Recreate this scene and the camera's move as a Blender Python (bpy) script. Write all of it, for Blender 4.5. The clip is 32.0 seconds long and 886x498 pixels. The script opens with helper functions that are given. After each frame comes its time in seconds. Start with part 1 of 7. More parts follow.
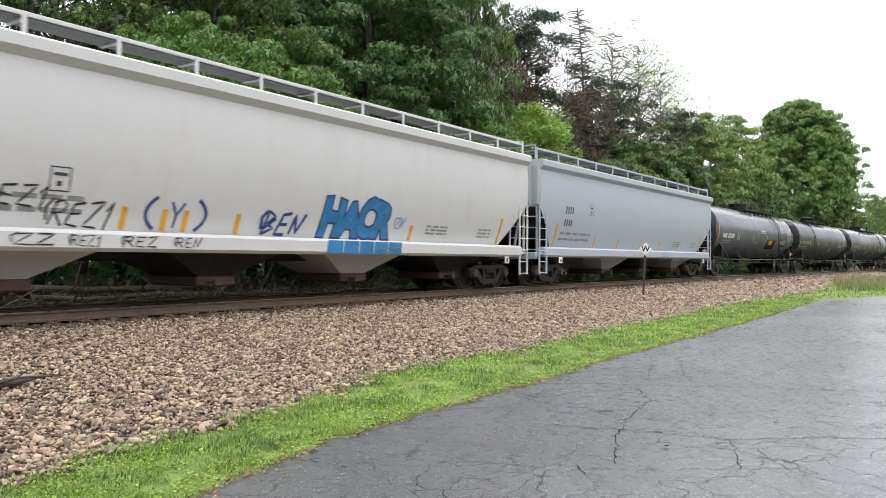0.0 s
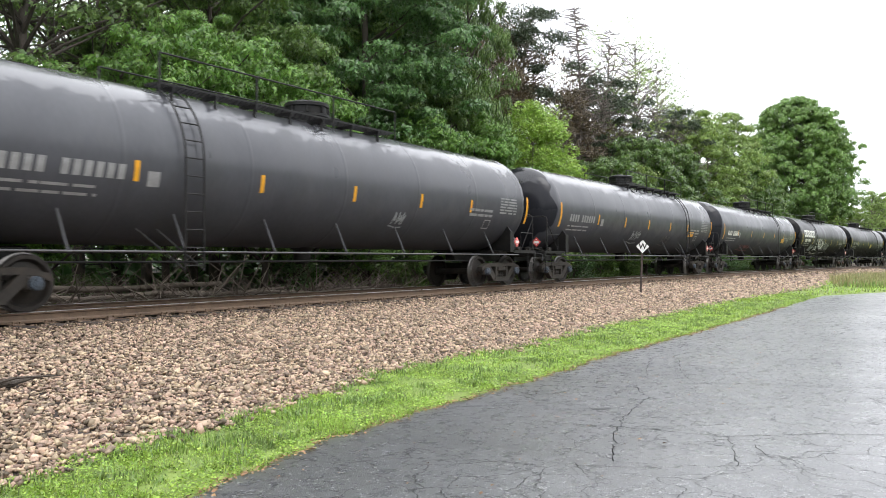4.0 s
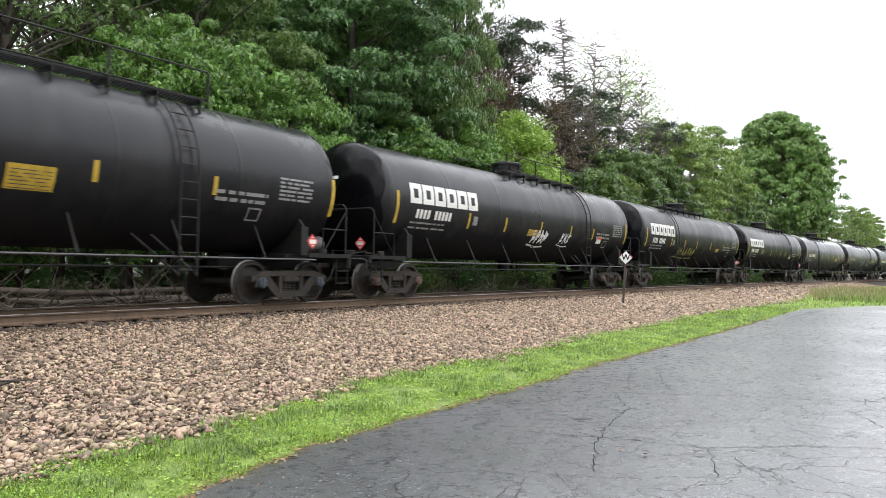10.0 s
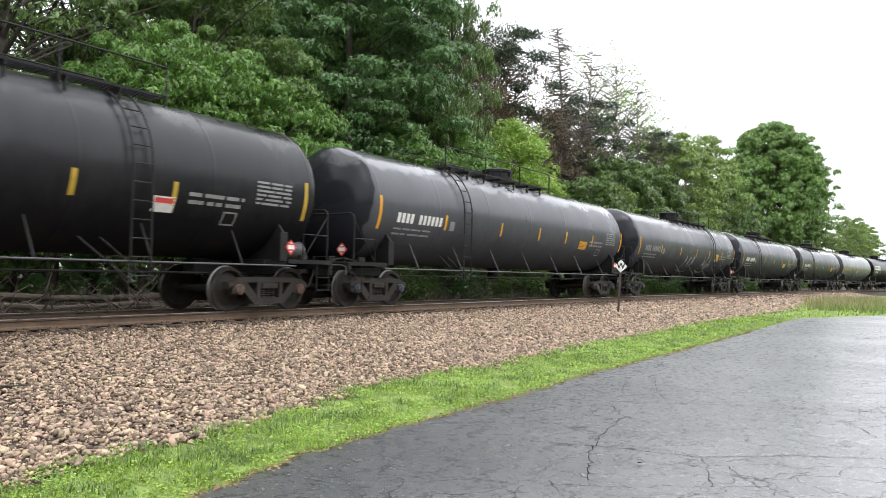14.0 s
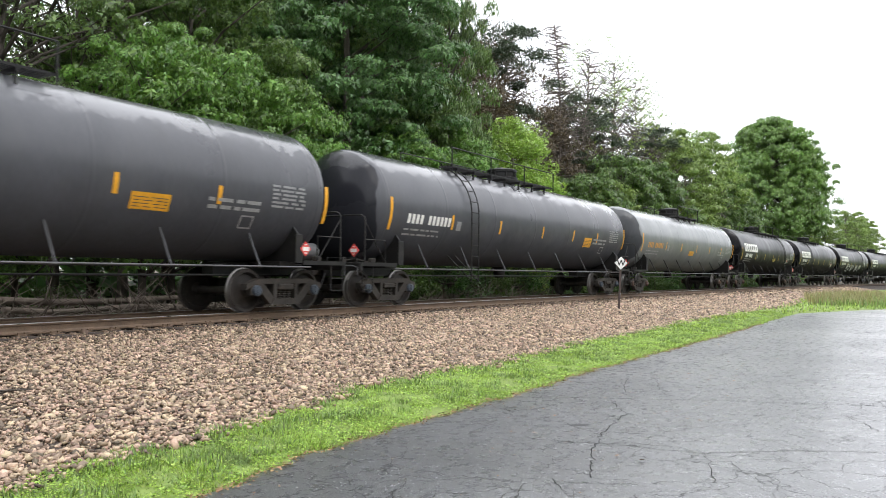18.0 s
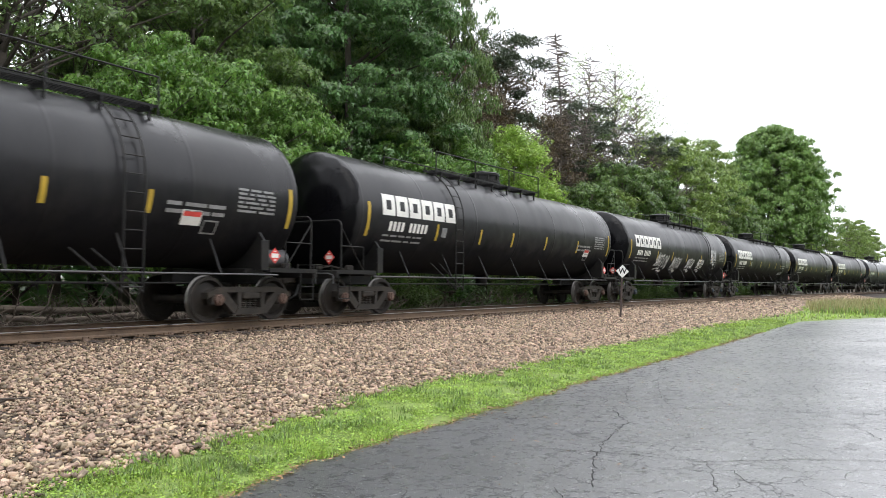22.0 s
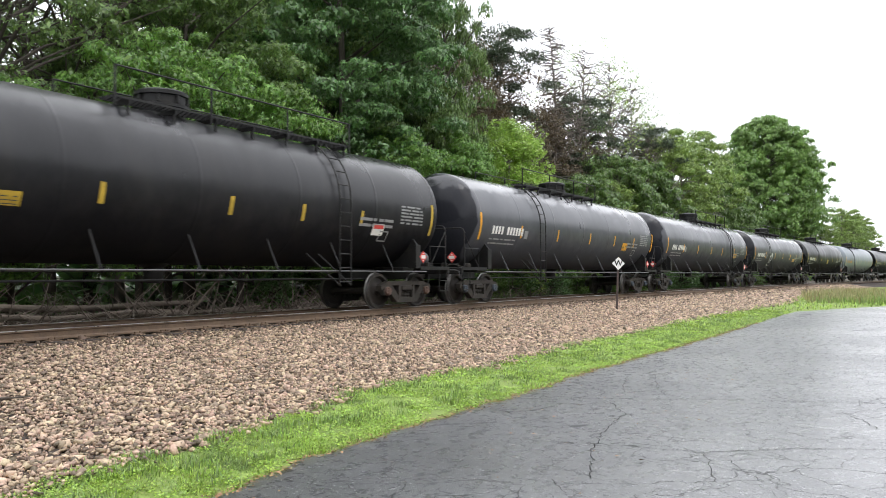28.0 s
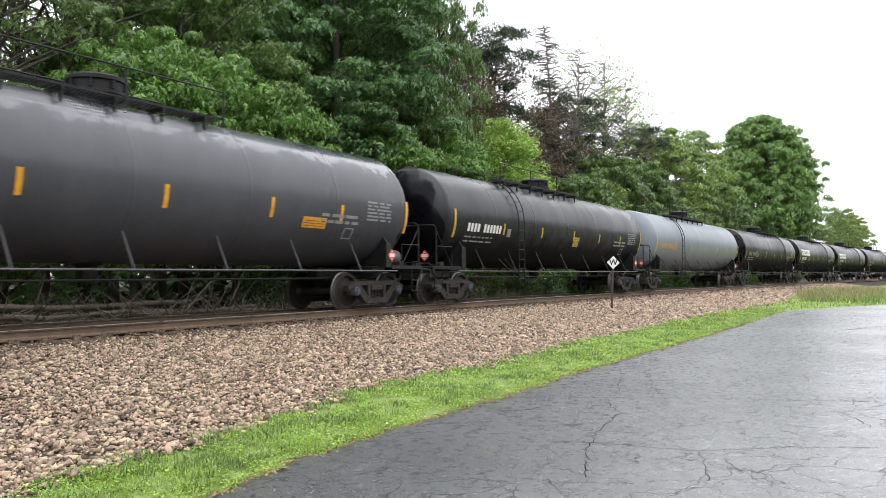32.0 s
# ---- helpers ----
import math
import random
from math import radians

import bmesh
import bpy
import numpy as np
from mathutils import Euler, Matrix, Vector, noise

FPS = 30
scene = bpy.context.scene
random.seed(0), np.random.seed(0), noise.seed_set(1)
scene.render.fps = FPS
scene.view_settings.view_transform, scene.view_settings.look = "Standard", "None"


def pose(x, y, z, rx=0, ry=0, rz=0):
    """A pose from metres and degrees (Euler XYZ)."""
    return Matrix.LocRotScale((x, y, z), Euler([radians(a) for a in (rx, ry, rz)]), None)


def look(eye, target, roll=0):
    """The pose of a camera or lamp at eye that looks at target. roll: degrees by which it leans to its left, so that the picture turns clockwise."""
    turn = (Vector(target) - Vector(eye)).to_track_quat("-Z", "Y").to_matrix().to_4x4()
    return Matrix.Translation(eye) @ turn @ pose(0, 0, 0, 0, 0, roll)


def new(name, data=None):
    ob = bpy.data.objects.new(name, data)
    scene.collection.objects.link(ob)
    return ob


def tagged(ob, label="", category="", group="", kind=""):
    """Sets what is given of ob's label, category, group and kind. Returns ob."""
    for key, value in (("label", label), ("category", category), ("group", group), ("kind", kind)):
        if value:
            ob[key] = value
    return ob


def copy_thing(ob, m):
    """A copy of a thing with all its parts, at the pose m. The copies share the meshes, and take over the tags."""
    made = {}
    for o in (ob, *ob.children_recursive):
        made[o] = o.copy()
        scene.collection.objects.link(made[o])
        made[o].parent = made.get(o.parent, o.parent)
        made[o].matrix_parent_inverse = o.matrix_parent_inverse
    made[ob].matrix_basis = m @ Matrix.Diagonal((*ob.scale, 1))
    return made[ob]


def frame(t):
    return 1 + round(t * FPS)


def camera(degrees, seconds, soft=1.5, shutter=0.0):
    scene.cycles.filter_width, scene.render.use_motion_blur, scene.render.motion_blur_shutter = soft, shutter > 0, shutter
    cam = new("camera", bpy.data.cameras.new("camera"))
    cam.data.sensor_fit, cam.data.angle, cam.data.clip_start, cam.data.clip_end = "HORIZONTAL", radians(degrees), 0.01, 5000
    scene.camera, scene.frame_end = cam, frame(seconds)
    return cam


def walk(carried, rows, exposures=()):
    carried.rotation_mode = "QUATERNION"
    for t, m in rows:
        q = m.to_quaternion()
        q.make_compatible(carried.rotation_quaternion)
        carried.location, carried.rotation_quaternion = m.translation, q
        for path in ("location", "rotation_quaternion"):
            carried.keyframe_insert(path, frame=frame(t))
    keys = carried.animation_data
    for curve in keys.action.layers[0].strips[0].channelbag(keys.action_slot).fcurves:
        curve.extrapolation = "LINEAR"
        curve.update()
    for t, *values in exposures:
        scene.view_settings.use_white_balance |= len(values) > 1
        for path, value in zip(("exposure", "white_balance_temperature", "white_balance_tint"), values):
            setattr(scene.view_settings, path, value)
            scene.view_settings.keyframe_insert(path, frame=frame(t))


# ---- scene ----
cam = camera(59.92, 32.0, soft=0.55, shutter=0.14)
walk(cam, [
    (0.0, pose(0, 0, 1.55, 90.767, -0.325, -53.065)),
    (0.5, pose(0, 0, 1.55, 90.723, -0.350, -53.127)),
    (1.0, pose(0, 0, 1.55, 90.816, -0.280, -53.093)),
    (1.5, pose(0, 0, 1.55, 90.791, -0.109, -53.067)),
    (2.0, pose(0, 0, 1.55, 90.725, -0.088, -53.058)),
    (2.5, pose(0, 0, 1.55, 90.627, -0.052, -53.117)),
    (3.0, pose(0, 0, 1.55, 90.572, -0.039, -53.184)),
    (3.5, pose(0, 0, 1.55, 90.631, -0.061, -53.205)),
    (5.5, pose(0, 0, 1.55, 90.611, -0.178, -53.413)),
    (6.0, pose(0, 0, 1.55, 90.677, -0.145, -53.420)),
    (6.5, pose(0, 0, 1.55, 90.748, -0.067, -53.365)),
    (7.0, pose(0, 0, 1.55, 90.725, 0.007, -53.364)),
    (7.5, pose(0, 0, 1.55, 90.616, -0.092, -53.404)),
    (8.0, pose(0, 0, 1.55, 90.544, -0.107, -53.469)),
    (8.5, pose(0, 0, 1.55, 90.610, -0.266, -53.541)),
    (9.0, pose(0, 0, 1.55, 90.888, -0.532, -53.584)),
    (9.5, pose(0, 0, 1.55, 91.170, -0.839, -53.889)),
    (10.0, pose(0, 0, 1.55, 91.273, -0.904, -54.457)),
    (10.5, pose(0, 0, 1.55, 91.375, -0.882, -54.757)),
    (11.0, pose(0, 0, 1.55, 91.617, -1.051, -54.870)),
    (11.5, pose(0, 0, 1.55, 91.776, -1.095, -54.951)),
    (12.0, pose(0, 0, 1.55, 91.838, -1.065, -54.943)),
    (12.5, pose(0, 0, 1.55, 91.795, -1.157, -54.884)),
    (13.0, pose(0, 0, 1.55, 91.764, -1.235, -54.865)),
    (13.5, pose(0, 0, 1.55, 91.781, -1.277, -54.836)),
    (14.0, pose(0, 0, 1.55, 91.834, -1.253, -54.804)),
    (14.5, pose(0, 0, 1.55, 91.925, -1.274, -54.774)),
    (16.5, pose(0, 0, 1.55, 91.879, -0.838, -54.816)),
    (17.0, pose(0, 0, 1.55, 91.879, -0.631, -54.765)),
    (17.5, pose(0, 0, 1.55, 91.849, -0.608, -54.744)),
    (18.0, pose(0, 0, 1.55, 91.773, -0.563, -54.783)),
    (18.5, pose(0, 0, 1.55, 91.766, -0.444, -54.826)),
    (19.0, pose(0, 0, 1.55, 91.796, -0.362, -54.868)),
    (19.5, pose(0, 0, 1.55, 91.922, -0.450, -54.877)),
    (20.0, pose(0, 0, 1.55, 92.199, -0.731, -55.079)),
    (20.5, pose(0, 0, 1.55, 92.361, -0.777, -55.114)),
    (21.0, pose(0, 0, 1.55, 92.422, -0.701, -55.007)),
    (21.5, pose(0, 0, 1.55, 92.416, -0.653, -54.844)),
    (22.0, pose(0, 0, 1.55, 92.381, -0.544, -54.689)),
    (22.5, pose(0, 0, 1.55, 92.321, -0.511, -54.640)),
    (23.0, pose(0, 0, 1.55, 92.278, -0.542, -54.652)),
    (23.5, pose(0, 0, 1.55, 92.284, -0.549, -54.698)),
    (24.0, pose(0, 0, 1.55, 92.273, -0.423, -54.741)),
    (24.5, pose(0, 0, 1.55, 92.280, -0.257, -54.763)),
    (25.0, pose(0, 0, 1.55, 92.218, -0.138, -54.809)),
    (25.5, pose(0, 0, 1.55, 92.069, 0.003, -54.811)),
    (27.5, pose(0, 0, 1.55, 92.108, 0.060, -54.927)),
    (28.0, pose(0, 0, 1.55, 91.944, 0.103, -54.965)),
    (28.5, pose(0, 0, 1.55, 91.869, 0.093, -55.020)),
    (29.0, pose(0, 0, 1.55, 91.963, 0.104, -55.110)),
    (29.5, pose(0, 0, 1.55, 92.008, 0.209, -55.222)),
    (30.0, pose(0, 0, 1.55, 91.890, 0.238, -55.269)),
    (30.5, pose(0, 0, 1.55, 91.805, 0.091, -55.197)),
    (31.0, pose(0, 0, 1.55, 91.796, 0.046, -55.204)),
    (31.5, pose(0, 0, 1.55, 91.879, 0.141, -55.256)),
    (32.0, pose(0, 0, 1.55, 91.887, 0.149, -55.325)),
], exposures=((0.0, -0.14), (1.0, -0.2), (1.8, -0.1), (2.6, 0.2), (4.0, 0.22), (6.0, 0.06), (10.0, 0.1), (19.0, 0.12), (20.0, -0.14), (21.3, -0.12), (22.6, 0.1), (28.0, 0.1), (32.0, 0.08)))

# ---- light: a bright overcast sky ----
world = bpy.data.worlds.new("overcast_sky")
scene.world = world
world.use_nodes = True
wn, wl = world.node_tree.nodes, world.node_tree.links
wn.clear()
w_out = wn.new("ShaderNodeOutputWorld")
w_bg = wn.new("ShaderNodeBackground")
w_sky = wn.new("ShaderNodeTexSky")
w_sky.sky_type = "NISHITA"
w_sky.sun_disc = False
w_sky.sun_elevation = radians(50)
w_sky.sun_rotation = radians(200)
w_mix = wn.new("ShaderNodeMixRGB")
w_mix.inputs[0].default_value = 0.93
w_mix.inputs[2].default_value = (11.8, 12.0, 12.6, 1)
wl.new(w_sky.outputs[0], w_mix.inputs[1])
# an overcast dome is three times as bright overhead as at the horizon
w_tc = wn.new("ShaderNodeTexCoord")
w_sep = wn.new("ShaderNodeSeparateXYZ")
w_rise = wn.new("ShaderNodeMapRange")
w_rise.inputs["To Min"].default_value, w_rise.inputs["To Max"].default_value = 1.05, 1.95
w_dome = wn.new("ShaderNodeMixRGB")
w_dome.blend_type = "MULTIPLY"
w_dome.inputs[0].default_value = 1.0
wl.new(w_tc.outputs["Generated"], w_sep.inputs[0])
wl.new(w_sep.outputs["Z"], w_rise.inputs["Value"])
wl.new(w_mix.outputs[0], w_dome.inputs[1])
wl.new(w_rise.outputs[0], w_dome.inputs[2])
wl.new(w_dome.outputs[0], w_bg.inputs[0])
w_bg.inputs[1].default_value = 0.108
wl.new(w_bg.outputs[0], w_out.inputs[0])
sun = new("sun", bpy.data.lights.new("sun", "SUN"))
sun.data.energy, sun.data.angle, sun.data.color = 0.6, radians(40), (1.0, 0.97, 0.93)
sun.matrix_world = look((-20, -30, 50), (0, 0, 0))
scene.view_settings.exposure = 0.0

V = 14.2646        # train speed, m/s towards -x
RAIL_Z = 0.681     # top of the rails
GAUGE = 0.7535     # from the centre line to each rail
BEND = (12.189, 0.05744, 0.00053857)    # the near rail lies on a gentle curve: y = a + b x - c x^2
BEND_LO, BEND_HI = -10.0, 150.0         # straight on both sides of it


def rail_y(x):
    """Where the near rail lies."""
    a, b, c = BEND
    q = np.clip(x, BEND_LO, BEND_HI)
    return a + b * q - c * q * q + (b - 2 * c * q) * (x - q)


def rail_slope(x):
    return BEND[1] - 2 * BEND[2] * np.clip(x, BEND_LO, BEND_HI)


def rail_arc(x):
    """Length along the rail from x = 0."""
    b, c = BEND[1:]
    q = min(max(x, BEND_LO), BEND_HI)
    return q - (b - 2 * c * q) ** 3 / (12 * c) + b ** 3 / (12 * c) + (x - q) * math.sqrt(1 + (b - 2 * c * q) ** 2)


def on_track(s):
    """Place on the centre line at a length along the rail, standing on the rails and heading along them."""
    x = s
    for _ in range(4):
        x -= rail_arc(x) - s
    m = float(rail_slope(x))
    k = math.sqrt(1 + m * m)
    return pose(x - m / k * GAUGE, float(rail_y(x)) + GAUGE / k, RAIL_Z, 0, 0, math.degrees(math.atan(m)))


# ---- materials ----
def material(name, base, rough=0.6, metal=0.0, vary=0.25, scale=3.0, fine=60.0, bump=0.15, random_tint=0.0, island=False, coat=0.0,
             dirt=None, dirt_amount=0.0, dirt_scale=1.2, spec=0.5, stretch=(1, 1, 1), wet=0.0):
    """A procedural surface: base colour varied at two scales, stains, gloss variation and fine relief."""
    m = bpy.data.materials.new(name)
    m.use_nodes = True
    n, l = m.node_tree.nodes, m.node_tree.links
    b = n["Principled BSDF"]
    b.inputs["Metallic"].default_value = metal
    b.inputs["Coat Weight"].default_value = coat
    b.inputs["Coat Roughness"].default_value = 0.12
    b.inputs["Specular IOR Level"].default_value = spec
    tc = n.new("ShaderNodeTexCoord")
    mp = n.new("ShaderNodeMapping")
    mp.inputs["Scale"].default_value = stretch
    l.new(tc.outputs["Object"], mp.inputs[0])
    big = n.new("ShaderNodeTexNoise")
    big.inputs["Scale"].default_value, big.inputs["Detail"].default_value = scale, 6
    small = n.new("ShaderNodeTexNoise")
    small.inputs["Scale"].default_value, small.inputs["Detail"].default_value = fine, 3
    l.new(mp.outputs[0], big.inputs["Vector"])
    l.new(mp.outputs[0], small.inputs["Vector"])
    add = n.new("ShaderNodeMath")
    add.operation = "MULTIPLY_ADD"
    l.new(small.outputs["Fac"], add.inputs[0])
    add.inputs[1].default_value = 0.5
    l.new(big.outputs["Fac"], add.inputs[2])
    span = n.new("ShaderNodeMapRange")
    span.inputs["From Min"].default_value, span.inputs["From Max"].default_value = 0.45, 1.05
    span.inputs["To Min"].default_value, span.inputs["To Max"].default_value = 1 - vary, 1 + vary
    l.new(add.outputs[0], span.inputs["Value"])
    hsv = n.new("ShaderNodeHueSaturation")
    hsv.inputs["Color"].default_value = (*base, 1)
    l.new(span.outputs[0], hsv.inputs["Value"])
    if random_tint:
        src = n.new("ShaderNodeNewGeometry") if island else n.new("ShaderNodeObjectInfo")
        rnd = src.outputs["Random Per Island"] if island else src.outputs["Random"]
        val = n.new("ShaderNodeMapRange")
        val.inputs["To Min"].default_value, val.inputs["To Max"].default_value = 1 - random_tint, 1 + random_tint
        l.new(rnd, val.inputs["Value"])
        mul = n.new("ShaderNodeMath")
        mul.operation = "MULTIPLY"
        l.new(span.outputs[0], mul.inputs[0])
        l.new(val.outputs[0], mul.inputs[1])
        l.new(mul.outputs[0], hsv.inputs["Value"])
        hue = n.new("ShaderNodeMapRange")
        hue.inputs["To Min"].default_value, hue.inputs["To Max"].default_value = 0.5 - 0.03 * random_tint, 0.5 + 0.03 * random_tint
        wn2 = n.new("ShaderNodeTexWhiteNoise")
        wn2.noise_dimensions = "1D"
        l.new(rnd, wn2.inputs["W"])
        l.new(wn2.outputs["Value"], hue.inputs["Value"])
        l.new(hue.outputs[0], hsv.inputs["Hue"])
    colour = hsv.outputs[0]
    if dirt:
        dn = n.new("ShaderNodeTexNoise")
        dn.inputs["Scale"].default_value, dn.inputs["Detail"].default_value, dn.inputs["Roughness"].default_value = dirt_scale, 9, 0.65
        l.new(mp.outputs[0], dn.inputs["Vector"])
        dr = n.new("ShaderNodeMapRange")
        dr.inputs["From Min"].default_value, dr.inputs["From Max"].default_value = 0.5, 0.72
        dr.inputs["To Max"].default_value = dirt_amount
        l.new(dn.outputs["Fac"], dr.inputs["Value"])
        mix = n.new("ShaderNodeMixRGB")
        mix.inputs[2].default_value = (*dirt, 1)
        l.new(dr.outputs[0], mix.inputs[0])
        l.new(colour, mix.inputs[1])
        colour = mix.outputs[0]
    l.new(colour, b.inputs["Base Color"])
    rr = n.new("ShaderNodeMapRange")
    rr.inputs["From Min"].default_value, rr.inputs["From Max"].default_value = 0.3, 0.7
    rr.inputs["To Min"].default_value, rr.inputs["To Max"].default_value = max(0.03, rough - 0.12), min(1, rough + 0.12)
    l.new(big.outputs["Fac"], rr.inputs["Value"])
    l.new(rr.outputs[0], b.inputs["Roughness"])
    if wet:
        # a film of rain water in runs and patches
        wt = n.new("ShaderNodeTexNoise")
        wt.inputs["Scale"].default_value, wt.inputs["Detail"].default_value, wt.inputs["Roughness"].default_value = 1.5, 8, 0.7
        l.new(mp.outputs[0], wt.inputs["Vector"])
        wr = n.new("ShaderNodeMapRange")
        wr.inputs["From Min"].default_value, wr.inputs["From Max"].default_value = 0.44, 0.56
        wr.inputs["To Min"].default_value, wr.inputs["To Max"].default_value = 0.25 * wet, wet
        l.new(wt.outputs["Fac"], wr.inputs["Value"])
        l.new(wr.outputs[0], b.inputs["Coat Weight"])
        b.inputs["Coat Roughness"].default_value = 0.2
        b.inputs["Coat IOR"].default_value = 1.36
    if bump:
        bp = n.new("ShaderNodeBump")
        bp.inputs["Strength"].default_value, bp.inputs["Distance"].default_value = bump, 0.02
        l.new(add.outputs[0], bp.inputs["Height"])
        l.new(bp.outputs[0], b.inputs["Normal"])
    return m


def leaf_material(name, base, tint=0.35, glow=0.35):
    """Leaves: varied leaf by leaf, part of the light comes through them."""
    m = material(name, base, 0.33, 0, 0.15, 0.35, 9, 0, tint, True, spec=0.62)
    n, l = m.node_tree.nodes, m.node_tree.links
    b, out = n["Principled BSDF"], n["Material Output"]
    tr = n.new("ShaderNodeBsdfTranslucent")
    lighter = n.new("ShaderNodeHueSaturation")
    lighter.inputs["Value"].default_value = 1.5
    l.new(b.inputs["Base Color"].links[0].from_socket, lighter.inputs["Color"])
    l.new(lighter.outputs[0], tr.inputs[0])
    mx = n.new("ShaderNodeMixShader")
    mx.inputs[0].default_value = glow
    l.new(b.outputs[0], mx.inputs[1])
    l.new(tr.outputs[0], mx.inputs[2])
    l.new(mx.outputs[0], out.inputs[0])
    return m


def asphalt_material():
    """Old wet asphalt: stone grain, damp patches with a thin film of water, fine crazing."""
    m = material("wet_asphalt", (0.055, 0.0562, 0.061), 0.5, 0, 0.65, 0.5, 70, 0.0)
    n, l = m.node_tree.nodes, m.node_tree.links
    b = n["Principled BSDF"]
    tc = n.new("ShaderNodeTexCoord")
    grain = n.new("ShaderNodeTexVoronoi")
    grain.inputs["Scale"].default_value = 80
    l.new(tc.outputs["Object"], grain.inputs["Vector"])
    wet = n.new("ShaderNodeTexNoise")
    wet.inputs["Scale"].default_value, wet.inputs["Detail"].default_value, wet.inputs["Roughness"].default_value = 0.33, 7, 0.6
    l.new(tc.outputs["Object"], wet.inputs["Vector"])
    rough = n.new("ShaderNodeMapRange")
    rough.inputs["From Min"].default_value, rough.inputs["From Max"].default_value = 0.4, 0.62
    rough.inputs["To Min"].default_value, rough.inputs["To Max"].default_value = 0.3, 0.5
    l.new(wet.outputs["Fac"], rough.inputs["Value"])
    l.new(rough.outputs[0], b.inputs["Roughness"])
    film = n.new("ShaderNodeMapRange")
    film.inputs["From Min"].default_value, film.inputs["From Max"].default_value = 0.36, 0.62
    film.inputs["To Min"].default_value, film.inputs["To Max"].default_value = 1.0, 0.75
    l.new(wet.outputs["Fac"], film.inputs["Value"])
    l.new(film.outputs[0], b.inputs["Coat Weight"])
    b.inputs["Coat Roughness"].default_value = 0.29
    b.inputs["Coat IOR"].default_value = 1.85
    # light stone chips in the surface
    chips = n.new("ShaderNodeMapRange")
    chips.inputs["From Min"].default_value, chips.inputs["From Max"].default_value = 0.83, 0.88
    chips.inputs["To Max"].default_value = 0.8
    l.new(grain.outputs["Color"], chips.inputs["Value"])
    mix = n.new("ShaderNodeMixRGB")
    mix.inputs[2].default_value = (0.42, 0.42, 0.43, 1)
    l.new(chips.outputs[0], mix.inputs[0])
    l.new(b.inputs["Base Color"].links[0].from_socket, mix.inputs[1])
    # crazing: thin dark lines between irregular plates
    warp = n.new("ShaderNodeTexNoise")
    warp.inputs["Scale"].default_value, warp.inputs["Detail"].default_value = 1.6, 5
    l.new(tc.outputs["Object"], warp.inputs["Vector"])
    va = n.new("ShaderNodeVectorMath")
    va.operation = "MULTIPLY_ADD"
    va.inputs[1].default_value = (0.8, 0.8, 0.8)
    l.new(warp.outputs["Color"], va.inputs[0])
    l.new(tc.outputs["Object"], va.inputs[2])
    plates = n.new("ShaderNodeTexVoronoi")
    plates.feature = "DISTANCE_TO_EDGE"
    plates.inputs["Scale"].default_value = 1.9
    l.new(va.outputs[0], plates.inputs["Vector"])
    line = n.new("ShaderNodeMapRange")
    line.inputs["From Min"].default_value, line.inputs["From Max"].default_value = 0.004, 0.016
    line.inputs["To Min"].default_value, line.inputs["To Max"].default_value = 0.8, 0.0
    l.new(plates.outputs["Distance"], line.inputs["Value"])
    # longer cracks round larger plates
    slabs = n.new("ShaderNodeTexVoronoi")
    slabs.feature = "DISTANCE_TO_EDGE"
    slabs.inputs["Scale"].default_value = 0.62
    l.new(va.outputs[0], slabs.inputs["Vector"])
    long_line = n.new("ShaderNodeMapRange")
    long_line.inputs["From Min"].default_value, long_line.inputs["From Max"].default_value = 0.0014, 0.0048
    long_line.inputs["To Min"].default_value, long_line.inputs["To Max"].default_value = 0.75, 0.0
    l.new(slabs.outputs["Distance"], long_line.inputs["Value"])
    gate = n.new("ShaderNodeMapRange")
    gate.inputs["From Min"].default_value, gate.inputs["From Max"].default_value = 0.42, 0.56
    gn = n.new("ShaderNodeTexNoise")
    gn.inputs["Scale"].default_value, gn.inputs["Detail"].default_value = 0.5, 4
    l.new(tc.outputs["Object"], gn.inputs["Vector"])
    l.new(gn.outputs["Fac"], gate.inputs["Value"])
    lm = n.new("ShaderNodeMath")
    lm.operation = "MULTIPLY"
    l.new(line.outputs[0], lm.inputs[0])
    l.new(gate.outputs[0], lm.inputs[1])
    part_lines = lm
    lm = n.new("ShaderNodeMath")
    lm.operation = "MAXIMUM"
    l.new(part_lines.outputs[0], lm.inputs[0])
    l.new(long_line.outputs[0], lm.inputs[1])
    mix2 = n.new("ShaderNodeMixRGB")
    mix2.inputs[2].default_value = (0.012, 0.012, 0.012, 1)
    l.new(lm.outputs[0], mix2.inputs[0])
    l.new(mix.outputs[0], mix2.inputs[1])
    l.new(mix2.outputs[0], b.inputs["Base Color"])
    # no film of water stands over an open crack
    gap = n.new("ShaderNodeMath")
    gap.operation = "SUBTRACT"
    gap.inputs[0].default_value = 1.0
    l.new(lm.outputs[0], gap.inputs[1])
    for source, goal in ((film.outputs[0], "Coat Weight"), (0.5, "Specular IOR Level")):
        q = n.new("ShaderNodeMath")
        q.operation = "MULTIPLY"
        l.new(gap.outputs[0], q.inputs[0])
        if isinstance(source, float):
            q.inputs[1].default_value = source
        else:
            l.new(source, q.inputs[1])
        l.new(q.outputs[0], b.inputs[goal])
    hsum = n.new("ShaderNodeMath")
    hsum.operation = "MULTIPLY_ADD"
    hsum.inputs[1].default_value = -1.5
    l.new(lm.outputs[0], hsum.inputs[0])
    l.new(grain.outputs["Distance"], hsum.inputs[2])
    # ravelled patches: coarse unevenness that scatters the sky's reflection
    worn = n.new("ShaderNodeTexNoise")
